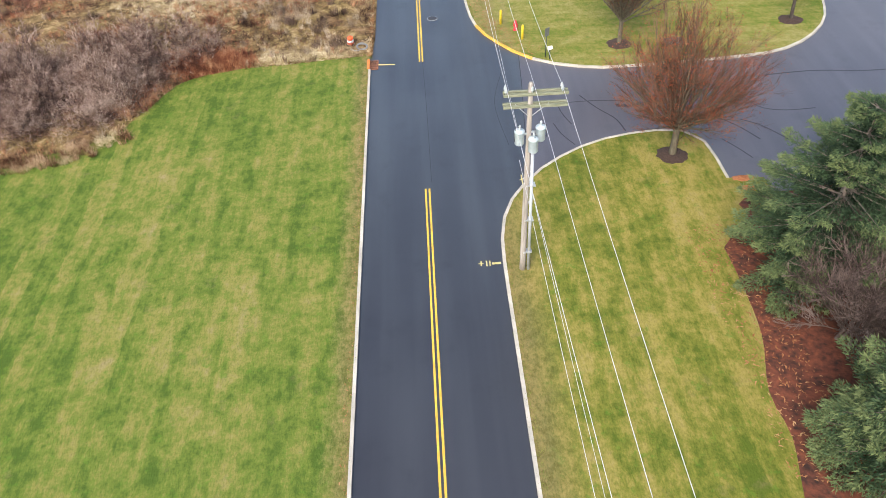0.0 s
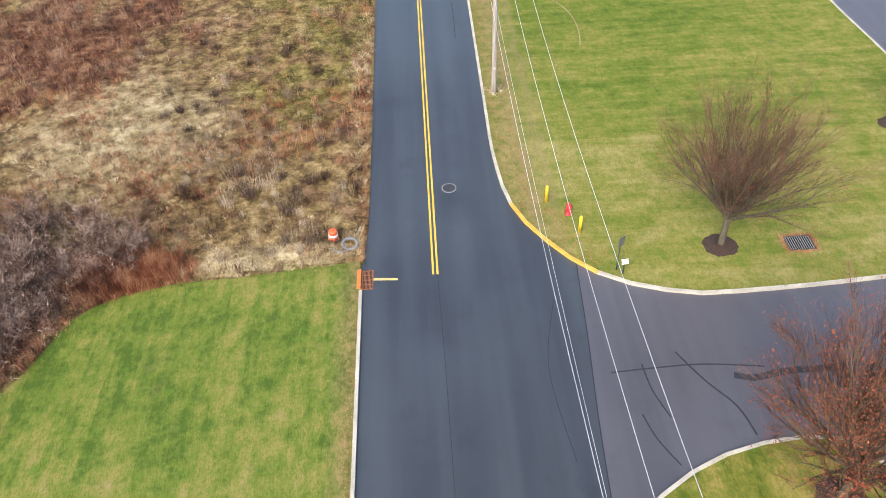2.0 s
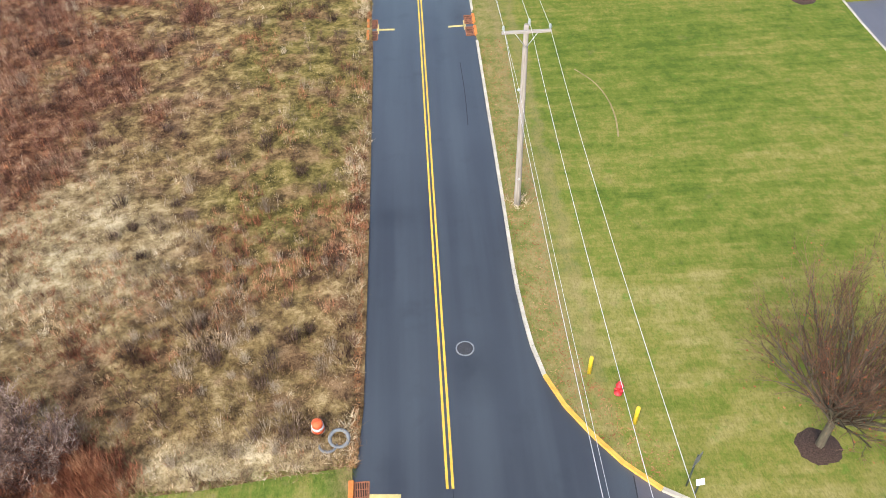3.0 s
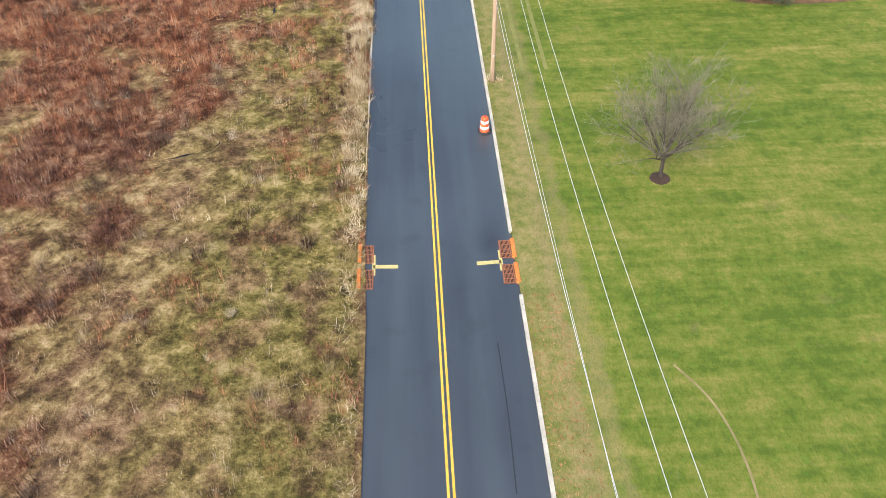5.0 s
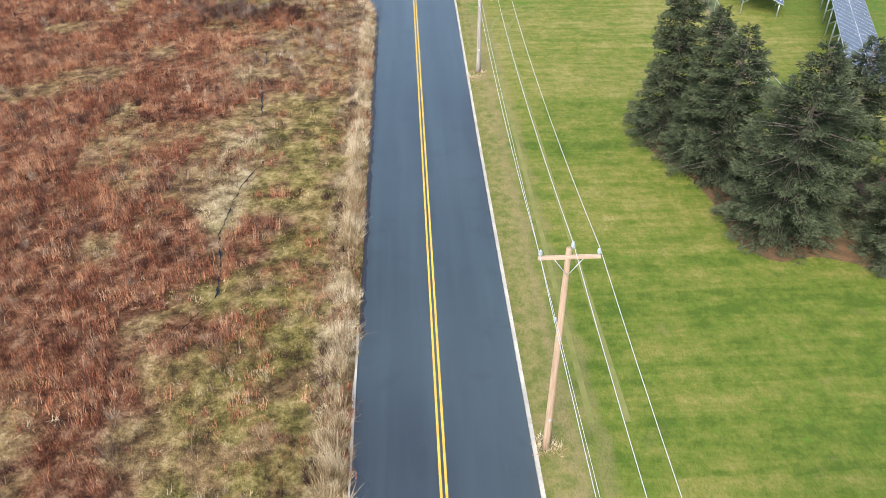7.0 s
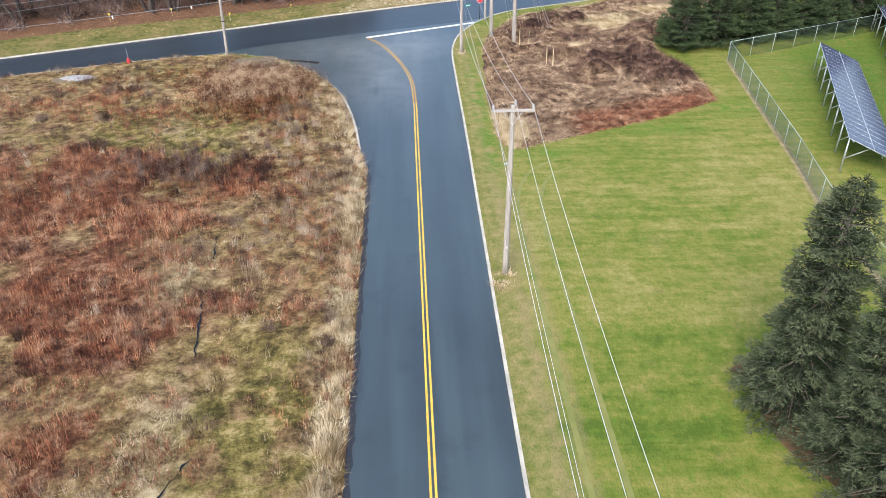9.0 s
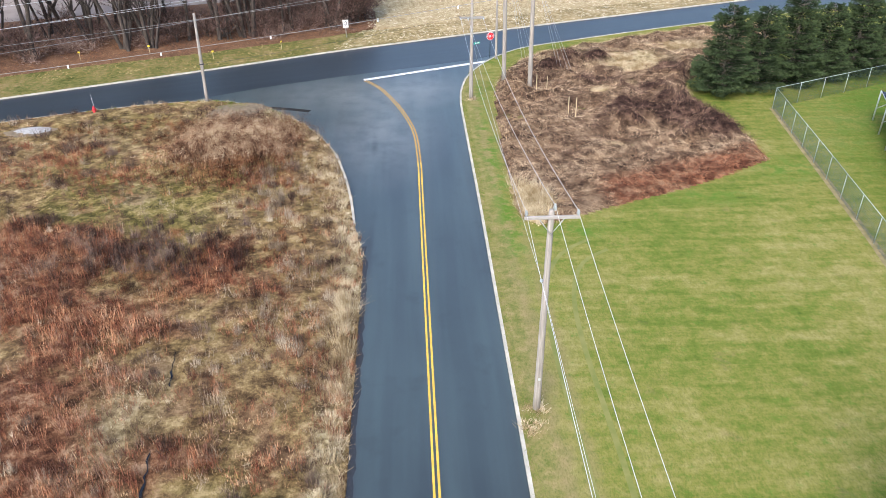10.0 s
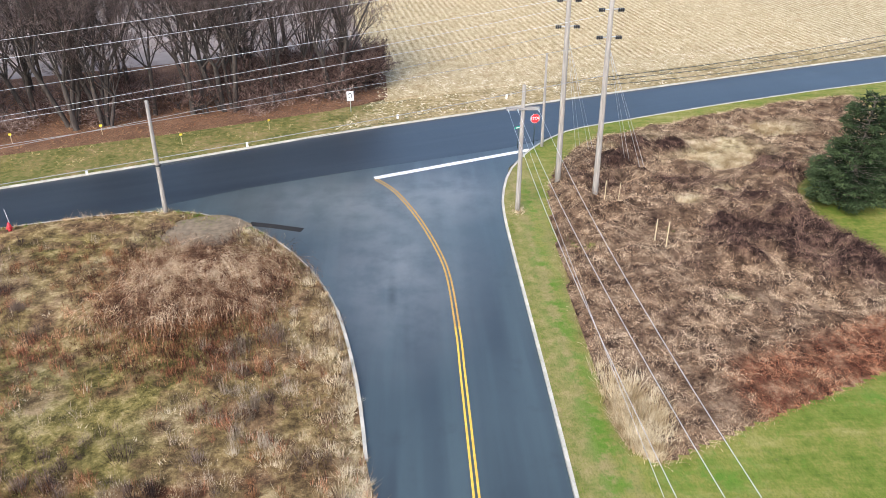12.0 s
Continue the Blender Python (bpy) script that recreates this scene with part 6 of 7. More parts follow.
def field_tufts(n, weight, count, hlo, hhi, width, lean, seed, poly=FIELD, bounds=(-40, -3.4, 39, 176), zb=0.1):
    r = np.random.RandomState(seed)
    x = bounds[0] + r.rand(n) * (bounds[1] - bounds[0])
    y = bounds[2] + r.rand(n) * (bounds[3] - bounds[2])
    k = inside(x, y, poly)
    x, y = x[k], y[k]
    k = r.rand(len(x)) < weight(x, y) * (1 - 0.97 * dirt_zone(x, y))
    x, y = x[k], y[k]
    h = hlo + (hhi - hlo) * r.rand(len(x)) * (0.4 + 0.9 * vnoise(x, y, 1.2, seed + 50))
    ln = np.full(len(x), lean) * (0.6 + 0.7 * r.rand(len(x)))
    ed = np.clip(edge_dist(x, y, poly) / 1.2, 0, 1)
    z = zb + 0.10 * ed
    return blades(x, y, z, count, h, width, ln, r)


def sharp(v, mid, width):
    return np.clip((v - mid) / width + 0.5, 0, 1)


def short_zone(x, y):
    return (1 - 0.85 * sharp(red_zone(x, y), 0.5, 0.5)) * dry(x, y)


stuff("dry_grass", field_tufts(60000, lambda x, y: short_zone(x, y) * (1 - 0.8 * pale_zone(x, y)) * sharp(olive_zone(x, y), 0.4, 0.5), 15, 0.06, 0.24, 0.026, 1.1, 101), M_GRASS_OLIVE, "short olive-green field grass", "grass")
stuff("brown_grass", field_tufts(56000, lambda x, y: short_zone(x, y) * (1 - 0.8 * pale_zone(x, y)) * (1 - sharp(olive_zone(x, y), 0.4, 0.5)) * np.clip(0.15 + 1.3 * vnoise(x, y, 1.6, 30), 0, 1), 15, 0.07, 0.30, 0.026, 1.1, 111), M_GRASS_BROWN, "short brown dead field grass", "grass")
stuff("russet_weeds", field_tufts(42000, lambda x, y: np.clip(sharp(red_zone(x, y), 0.5, 0.6) * (0.08 + 1.4 * vnoise(x, y, 1.7, 31)), 0, 1) * dry(x, y) * (0.12 + 0.88 * sharp(y + 14 * vnoise(x, y, 5.0, 36), 104, 14)), 16, 0.45, 1.15, 0.021, 0.42, 102), M_WEED_RED, "dense russet dead weed stems in the field", "weeds")
stuff("brown_weeds", field_tufts(42000, lambda x, y: np.clip(sharp(red_zone(x, y), 0.5, 0.6) * (0.08 + 1.4 * vnoise(x, y, 1.7, 31)), 0, 1) * dry(x, y) * (1 - 0.75 * sharp(y + 14 * vnoise(x, y, 5.0, 36), 104, 14)), 16, 0.45, 1.15, 0.021, 0.42, 122), M_WEED_BROWN, "dense brown-purple dead weed stems in the field", "weeds")
stuff("russet_sprigs", field_tufts(48000, lambda x, y: np.clip(2.6 * (vnoise(x, y, 1.9, 91) * vnoise(x, y, 5.0, 92) - 0.21), 0, 1) * dry(x, y) * (1 - red_zone(x, y)) * (y < 166), 15, 0.3, 0.85, 0.020, 0.5, 113), M_WEED_RED, "scattered russet weeds in short grass", "weeds")
stuff("straw_grass", field_tufts(60000, lambda x, y: np.clip(sharp(pale_zone(x, y), 0.4, 0.7) + 0.05 * (vnoise(x, y, 0.9, 71) > 0.6), 0, 1) * dry(x, y), 16, 0.15, 0.50, 0.026, 1.1, 103), M_GRASS_STRAW, "pale bleached straw grass", "grass")


def grey_zone(x, y):
    a = np.exp(-(((x + 10) / 6.0) ** 2 + ((y - 58.5) / 5.5) ** 2)) * 1.1
    b = np.exp(-(((x + 7) / 4.0) ** 2)) * np.clip((y - 130) / 8, 0, 0.8)
    return np.clip((a + b + 0.22) * 2.6 * (vnoise(x, y, 1.5, 33) - 0.42), 0, 1)


stuff("grey_weeds", field_tufts(30000, lambda x, y: grey_zone(x, y) * dry(x, y), 14, 0.5, 1.1, 0.018, 0.5, 104), M_WEED_GREY, "grey-brown dead weeds in clumps", "weeds")
stuff("dark_weeds", field_tufts(30000, lambda x, y: np.clip(3.5 * (vnoise(x, y, 1.8, 34) - 0.70), 0, 1) * dry(x, y), 14, 0.4, 0.9, 0.022, 0.5, 105), M_WEED_DARK, "dark brown weed clumps", "weeds")
r6 = np.random.RandomState(61)
qx, qy = -22 + 16 * r6.rand(60000), 155 + 19 * r6.rand(60000)
qk = inside(qx, qy, FIELD) & (r6.rand(60000) < reed_zone(qx, qy) * (1 - dirt_zone(qx, qy)))
qx, qy = qx[qk], qy[qk]
stuff("reed_base", arches(qx[::2] + 0.8 * r6.randn(len(qx[::2])), qy[::2] - 1.6 + 0.9 * r6.randn(len(qx[::2])), np.full(len(qx[::2]), 0.15), 0.42, 0.75, 0.026, r6), M_REED_BASE, "rust-brown matted base under tall reeds", "reeds")
qk = (qy - 161.5 > 0.25 * (qx + 14)) & (vnoise(qx, qy, 1.2, 63) > 0.30)
qx, qy = qx[qk], qy[qk]
stuff("reed_mound", arches(qx, qy, 0.15 + 0.9 * reed_zone(qx, qy) * vnoise(qx, qy, 1.6, 62), 1.5, 0.9, 0.020, r6), M_REED, "mound of tall flattened tan reeds", "reeds")
r5 = np.random.RandomState(55)


def clumps(centres, radius, height, per, width, r):
    """Rounded weed clumps: stems that fan out from each centre."""
    cx, cy = centres
    n = len(cx)
    R = radius * (0.55 + 0.8 * r.rand(n))
    m = n * per
    a = r.rand(m) * 2 * np.pi
    d = np.sqrt(r.rand(m)) * np.repeat(R, per)
    x, y = np.repeat(cx, per) + 0.6 * d * np.cos(a), np.repeat(cy, per) + 0.6 * d * np.sin(a)
    h = np.repeat(height * (0.6 + 0.7 * r.rand(n)), per) * (1 - 0.55 * (d / np.repeat(R, per)) ** 2) * (0.7 + 0.5 * r.rand(m))
    tx, ty = x + 0.5 * d * np.cos(a) + 0.08 * r.randn(m), y + 0.5 * d * np.sin(a) + 0.08 * r.randn(m)
    t = r.rand(m) * 6.283
    w = width * (0.6 + 0.8 * r.rand(m)) / 2
    z0 = np.full(m, 0.12)
    return np.stack([np.stack([x - w * np.cos(t), y - w * np.sin(t), z0], 1), np.stack([x + w * np.cos(t), y + w * np.sin(t), z0], 1), np.stack([tx, ty, 0.14 + h], 1)], 1).astype(np.float32).reshape(-1, 3)


def domes(centres, R, H, per, length, width, r, zb=0.1):
    """Rounded bare shrubs: bent twigs pointing outward all through each dome."""
    cx, cy = centres
    n = len(cx)
    m = n * per
    s0 = np.repeat(0.6 + 0.7 * r.rand(n), per)
    u = r.randn(m, 3)
    u[:, 2] = np.abs(u[:, 2])
    u /= np.linalg.norm(u, axis=1, keepdims=True)
    ext = np.stack([R * s0, R * s0, H * s0], 1)
    p0 = np.stack([np.repeat(cx, per), np.repeat(cy, per), np.full(m, zb)], 1) + u * ext * (0.12 + 0.78 * r.rand(m, 1) ** 0.7)
    d = u * np.array([1.0, 1.0, 1.3]) + 0.55 * r.randn(m, 3)
    d /= np.linalg.norm(d, axis=1, keepdims=True)
    e = d + 0.5 * r.randn(m, 3)
    L = (length * (0.4 + 0.9 * r.rand(m)))[:, None]
    p1, t = p0 + d * L * 0.55, r.randn(m, 3) * width / 2
    p2 = p1 + e * L * 0.35
    for p in (p0, p1, p2):
        p[:, 2] = np.maximum(p[:, 2], zb)
    return np.stack([p0 - t, p0 + t, p1, p1 - t * 0.8, p1 + t * 0.8, p2], 1).astype(np.float32).reshape(-1, 3)


def field_spots(n, weight, r, bounds=(-38, -4.3, 40, 172)):
    x = bounds[0] + r.rand(n) * (bounds[1] - bounds[0])
    y = bounds[2] + r.rand(n) * (bounds[3] - bounds[2])
    k = inside(x, y, FIELD) & (r.rand(n) < weight(x, y) * (1 - dirt_zone(x, y)) * dry(x, y))
    return x[k], y[k]


SOUTH = lambda x, y: np.exp(-(((x + 10) / 6.5) ** 2 + ((y - 59) / 7.5) ** 2))
NORTH = lambda x, y: np.clip((y - 138) / 12, 0, 1) * np.exp(-(((x + 8) / 5.0) ** 2))
stuff("brown_clumps", clumps(field_spots(2600, lambda x, y: np.clip(0.95 * SOUTH(x, y) + 0.08 + 0.15 * red_zone(x, y), 0, 1) * (vnoise(x, y, 3.0, 81) > 0.42), r5), 0.68, 0.95, 130, 0.022, r5), M_CLUMP, "rounded purple-brown weed clumps in the field", "weeds")
FEATHERY = lambda x, y: 0.55 * SOUTH(x, y) + np.clip((y - 136) / 6, 0, 1) * np.clip((165 - y) / 4, 0, 1) * np.exp(-(((x + 8.2 + 0.12 * (y - 150)) / 2.4) ** 2))
stuff("feathery_tufts", clumps(field_spots(6500, lambda x, y: np.clip(0.75 * FEATHERY(x, y) + 0.02, 0, 1) * (vnoise(x, y, 2.2, 82) > 0.42), r5), 0.38, 1.0, 85, 0.014, r5), M_FEATHER, "feathery grey dead weed plumes", "weeds")
rx_, ry_ = field_spots(16000, lambda x, y: np.clip(1.3 * np.exp(-(((x + 18) / 5.0) ** 2 + ((y - 167.5) / 2.2) ** 2)) + np.exp(-(((x + 13.5) / 4.5) ** 2 + ((y - 159.5) / 1.8) ** 2)) + 1.2 * np.exp(-(((x + 16) / 5.0) ** 2 + ((y - 147.5) / 3.0) ** 2)) + np.exp(-(((x + 25) / 3.5) ** 2 + ((y - 168.3) / 1.5) ** 2)) + 0.4 * np.exp(-(((x + 9.3) / 2.2) ** 2 + ((y - 147) / 5) ** 2)), 0, 1) * 0.7, r5)
stuff("russet_tufts", clumps((rx_, ry_), 0.5, 0.75, 60, 0.018, r5), M_REED_BASE, "rust-brown weed tufts near the junction", "weeds")
sx, sy = np.array([-23.5, -24.9, -24.3, -23.0, -26.5, -24.6, -30.2, -32.2, -23.6, -25.1]), np.array([160.1, 158.5, 153.0, 163.5, 164.6, 165.2, 158.9, 163.0, 153.4, 152.6])
stuff("dark_tufts", clumps((sx, sy), 0.78, 1.0, 340, 0.024, r5), M_CLUMP, "dark round weed clumps in short grass", "weeds")
bx_, by_ = field_spots(2600, lambda x, y: np.clip(0.8 * np.exp(-(((x + 16.2) / 3.6) ** 2 + ((y - 149.0) / 1.9) ** 2)), 0, 1), r5, (-26, -9, 140, 158))
stuff("bare_stems", clumps((bx_, by_), 0.45, 1.2, 60, 0.017, r5), M_STEMS, "stand of dark bare weed stems", "weeds")
vx_, vy_ = (-3.95 - 0.75 * r5.rand(420), 86 + 62 * r5.rand(420))
vk = r5.rand(420) < 0.25 + 0.75 * (vnoise(vx_, vy_, 2.4, 83) > 0.5)
stuff("verge_tufts", clumps((vx_[vk], vy_[vk]), 0.5, 0.8, 80, 0.03, r5), M_GRASS_STRAW, "tall straw tufts along the road edge", "grass")
vx_, vy_ = -4.3 - 0.9 * r5.rand(150), 88 + 60 * r5.rand(150)
stuff("verge_weeds", clumps((vx_, vy_), 0.42, 0.5, 60, 0.03, r5), M_WEED_DARK, "dark weed clumps along the road edge", "weeds")
nx_, ny_ = field_spots(1200, lambda x, y: np.clip(1.25 - edge_dist(x, y, KERB_NW[:40] + [(-40, 140)]) / 2.2, 0, 1) * (x > -14) * (edge_dist(x, y, KERB_NW[:40] + [(-40, 140)]) > 0.5), r5, (-16, -4.3, 150, 174))
stuff("corner_straw", clumps((nx_, ny_), 0.45, 0.42, 60, 0.03, r5), M_GRASS_STRAW, "matted straw grass round the road corner", "grass")
kx, ky = -36 + 26 * r5.rand(420), 38.5 + 17 * r5.rand(420)
kk = inside(kx, ky, FIELD) & (edge_dist(kx, ky, LAWN_EDGE + LAWN_EDGE[::-1]) > 1.2) & (r5.rand(420) < np.clip(1.9 * np.exp(-(((kx + 25) / 8.5) ** 2 + ((ky - 46.5) / 5.0) ** 2)) - 0.15, 0, 1))
kx, ky = kx[kk], ky[kk]
stuff("shrub_tangle", domes((kx, ky), 1.5, 1.9, 420, 0.75, 0.020, r5), M_TANGLE, "pinkish-grey bare thicket at the lawn's edge", "thicket")
stuff("dark_tangle", domes((kx[::3] + 0.8, ky[::3] + 0.5), 1.3, 1.8, 320, 0.7, 0.020, r5), M_CLUMP, "purple-brown bare thicket at the lawn's edge", "thicket")
kx, ky = along(LAWN_EDGE[22:70], 420, -1.5, 0.0, r5)
kk = vnoise(kx, ky, 1.6, 98) > 0.45
stuff("thicket_grass", clumps((kx[kk], ky[kk]), 0.45, 0.6, 60, 0.022, r5), M_REED, "tan and rust grass along the thicket's foot", "grass")
stuff("thicket_straw", clumps((kx[~kk], ky[~kk]), 0.42, 0.45, 60, 0.022, r5), M_GRASS_STRAW, "straw tufts along the thicket's foot", "grass")
stuff("red_tangle", field_tufts(22000, lambda x, y: np.clip(1.6 * np.exp(-(((x + 15.5) / 3.0) ** 2 + ((y - 50.6) / 1.6) ** 2)) - 0.2 + 0.7 * np.exp(-(((x + 20) / 3.5) ** 2 + ((y - 46.5) / 2.6) ** 2)) * (vnoise(x, y, 1.5, 97) > 0.4), 0, 1), 13, 0.5, 1.2, 0.024, 0.5, 108, bounds=(-28, -9, 41, 56)), M_WEED_RED, "russet weeds along the lawn's edge", "weeds")

# rough ground at the junction's east side
def blobs(x, y, spots):
    f = 0 * x
    for cx, cy, rx, ry, k in spots:
        f = f + k * np.exp(-(((x - cx) / rx) ** 2 + ((y - cy) / ry) ** 2))
    return f


def brush_dark(x, y):
    f = blobs(x, y, ((21.5, 170.3, 4.4, 2.4, 1.1), (23.6, 166.2, 3.4, 1.9, 1.1), (17.2, 167.2, 2.0, 1.2, 0.8), (17.6, 170.8, 2.2, 1.4, 0.7), (24.5, 179.5, 1.6, 2.0, 1.1), (17.0, 184.0, 2.6, 1.3, 0.9), (13.5, 181, 1.8, 1.8, 0.8), (16.5, 177.6, 2.0, 1.2, 0.7), (11.5, 177.5, 1.8, 1.6, 0.5), (21, 175, 2.6, 1.6, 0.5)))
    return np.clip(1.7 * f * (0.40 + 1.1 * vnoise(x, y, 1.2, 41)) - 0.06 + 1.1 * (vnoise(x, y, 1.0, 47) - 0.66), 0, 1)


def brush_pale(x, y):
    f = blobs(x, y, ((21.6, 182.8, 3.4, 2.6, 1.8), (16.4, 175.0, 1.0, 0.9, 1.1), (19.4, 176.5, 0.8, 0.6, 0.8), (14.8, 162.6, 0.7, 0.5, 0.7), (18.0, 186.3, 2.4, 1.0, 0.6), (12.6, 184.6, 1.4, 1.0, 0.8), (27.5, 188, 4.0, 2.0, 0.6)))
    return np.clip(1.4 * f * (0.3 + vnoise(x, y, 1.3, 42)) - 0.15, 0, 1)


def brush_red(x, y):
    f = np.clip(1.35 - ((y - (155.8 + 0.38 * (x - 15))) / 2.6) ** 2, 0, 1) * np.clip((x - 11.8) / 1.6, 0, 1)
    return np.clip(f * (0.55 + 0.9 * vnoise(x, y, 1.4, 43)), 0, 1)


def brush_height(x, y):
    u, v = 0.80 * x + 0.6 * y, -0.6 * x + 0.80 * y
    ridge = (1 - np.abs(2 * vnoise(v, 0.45 * u, 1.5, 45) - 1)) * np.clip((y - 159) / 4, 0.25, 1)
    return (0.30 * vnoise(x, y, 2.3, 21) + 1.1 * ridge * vnoise(x, y, 3.6, 46) + 0.12 * vnoise(x, y, 0.6, 48) + 0.55 * brush_dark(x, y) * (0.35 + vnoise(x, y, 0.9, 49))) * (1 - 0.6 * brush_red(x, y)) * (1 - 0.5 * brush_pale(x, y))


relief("brush_ground", BRUSH_NE, 0.11, 0.26, None, M_BRUSH, "uneven ground of dead brambles", "rough ground", (5.5, 41, 150.5, 198), (("red", brush_red), ("pale", brush_pale), ("dark", brush_dark)), brush_height)


def brush_arches(n, weight, length, height, width, seed):
    r = np.random.RandomState(seed)
    x, y = scatter(BRUSH_NE, n, r)
    k = r.rand(len(x)) < weight(x, y)
    x, y = x[k], y[k]
    z = 0.10 + brush_height(x, y) * np.clip(edge_dist(x, y, BRUSH_NE) / 1.2, 0, 1)
    return arches(x, y, z, length, height, width, r)


stuff("brambles", brush_arches(150000, lambda x, y: (1 - 0.88 * brush_dark(x, y)) * (1 - 0.9 * brush_pale(x, y)) * (1 - 0.9 * brush_red(x, y)) * (0.25 + 0.75 * vnoise(x, y, 0.9, 40)), 0.34, 0.16, 0.018, 201), M_BRAMBLE, "tangle of dead bramble stems", "brambles")
stuff("dark_brambles", brush_arches(120000, lambda x, y: brush_dark(x, y), 0.42, 0.34, 0.022, 202), M_BRAMBLE_DARK, "dark heaped bramble mounds", "brambles")
stuff("red_brambles", brush_arches(150000, lambda x, y: brush_red(x, y), 0.25, 0.12, 0.020, 203), M_RED_COVER, "reddish dead ground cover at the lawn's edge", "brambles")
gx_, gy_ = along(KERB_NW[18:44], 520, -2.2, -0.15, r5)
gk = vnoise(gx_, gy_, 2.2, 99) > 0.42
stuff("corner_grass", blades(gx_[gk], gy_[gk], np.full(gk.sum(), 0.1), 14, 0.12 + 0.2 * r5.rand(gk.sum()), 0.03, np.full(gk.sum(), 0.9), r5), M_TURF, "green and yellow grass along the junction kerb", "grass")
r7 = np.random.RandomState(71)
mx, my = scatter(BRUSH_NE, 1500, r7)
mk = r7.rand(len(mx)) < 0.35 * (edge_dist(mx, my, BRUSH_NE) > 0.6) * (1 - brush_red(mx, my)) * (1 - brush_dark(mx, my)) * (1 - brush_pale(mx, my))
stuff("bramble_heaps", clumps((mx[mk], my[mk]), 0.6, 0.5, 110, 0.02, r7), M_BRAMBLE, "low heaps of grey-brown dead brambles", "brambles")
stuff("pale_brush_grass", np.concatenate([field_tufts(20000, lambda x, y: brush_pale(x, y), 20, 0.25, 0.6, 0.030, 0.9, 109, BRUSH_NE, (10, 32, 173, 192), 0.25), field_tufts(3200, lambda x, y: np.clip(1.4 * np.exp(-(((x - 7.0) / 0.9) ** 2 + ((y - 153.8) / 1.9) ** 2)), 0, 1), 14, 0.6, 1.3, 0.028, 0.8, 110, BRUSH_NE, (5.5, 10, 150.5, 158))]), M_GRASS_STRAW, "pale dry grass among the brambles", "grass")
stuff("green_brush_grass", field_tufts(5000, lambda x, y: np.clip(blobs(x, y, ((10.6, 171.0, 1.7, 1.3, 0.9), (8.6, 168.0, 1.0, 1.6, 0.5), (14.5, 162.5, 1.6, 0.8, 0.3))), 0, 1), 12, 0.1, 0.3, 0.025, 0.9, 112, BRUSH_NE, (6, 18, 160, 174), 0.3), M_TURF, "green grass showing among the brambles", "grass")

def flat_leaves(px, py, z, size, r):
    n = len(px)
    c = np.stack([px, py, np.full(n, z) + 0.01 * r.rand(n)], 1)
    a = r.rand(n) * 6.283
    s = size * (0.5 + r.rand(n))
    u = np.stack([np.cos(a) * s, np.sin(a) * s, 0.02 * r.randn(n)], 1)
    v = np.stack([-np.sin(a) * s * 0.6, np.cos(a) * s * 0.6, 0.02 * r.rand(n)], 1)
    return np.stack([c - u, c + v, c + u], 1).reshape(-1, 3).astype(np.float32)


# woodland edge thicket
r3 = np.random.RandomState(9)
WOOD_POLY = [(-60, 176), (-35, 186.5), (-22, 191), (-9, 196), (-4.6, 199.5), (-5, 206), (-8, 211), (-22, 209), (-60, 190)]
x, y = scatter(WOOD_POLY, 1100, r3)
k = (edge_dist(x, y, WOOD_POLY) > np.where(x > -18, 1.4, 2.6)) & (r3.rand(len(x)) < np.clip(0.26 + 0.75 * (x + 21) / 10, 0.26, 0.95))
x, y = x[k], y[k]
stuff("woodland_thicket", domes((x, y), 1.7, 2.6 + 1.0 * np.repeat(np.clip((x + 24) / 8, 0, 1), 260), 260, 1.0, 0.024, r3), M_TWIG_BUSH, "reddish bare undergrowth at the wood's edge", "undergrowth")
k = r3.rand(len(x)) < 0.55
stuff("pale_thicket", domes((x[k] + 0.7, y[k] - 0.5), 1.2, 1.5, 120, 1.0, 0.022, r3), M_TANGLE, "pale arching canes at the wood's edge", "undergrowth")
x, y = scatter(WOOD_POLY, 26000, r3)
stuff("woodland_leaves", flat_leaves(x, y, 0.125, 0.10, r3), M_LEAF_LITTER, "rust-brown fallen leaves on the woodland floor", "leaves")
x, y = scatter([(-42, 180.2), (-22, 184.2), (-3.4, 192), (4, 195), (4, 200), (-9, 195.6), (-22, 190.4), (-42, 184)], 6000, r3)
stuff("far_verge_grass", blades(x, y, np.full(len(x), 0.09), 9, 0.08 + 0.16 * r3.rand(len(x)), 0.030, np.full(len(x), 1.0), r3), M_GRASS_OLIVE, "short olive grass on the far verge", "grass")
x, y = scatter([(-9, 190), (60, 216), (60, 222), (20, 212), (8, 209), (-6, 207.5), (-5, 199)], 26000, r3)
k = ~inside(x, y, CROSS)
stuff("field_residue", flat_leaves(x[k], y[k], 0.125, 0.17, r3), M_STALK, "pale flattened corn residue on the headland", "residue")
ax_, ay_ = [], []
for k in range(74):
    ty = np.arange(209.5 + 0.06 * k, 268, 0.34)
    ty = ty + 0.12 * r3.randn(len(ty))
    tx_ = -7.2 + 0.8 * k - (ty - 209.5) * 0.131 + 0.07 * r3.randn(len(ty))
    keep = r3.rand(len(ty)) < 0.85
    ax_.append(tx_[keep])
    ay_.append(ty[keep])
ax_, ay_ = np.concatenate(ax_), np.concatenate(ay_)
stuff("corn_stubble", blades(ax_, ay_, np.full(len(ax_), 0.1), 4, 0.16 + 0.16 * r3.rand(len(ax_)), 0.05, np.full(len(ax_), 0.8), r3), M_STALK, "rows of short cut corn stalks", "stubble")

# leaves and grass along the kerbs
r4 = np.random.RandomState(12)


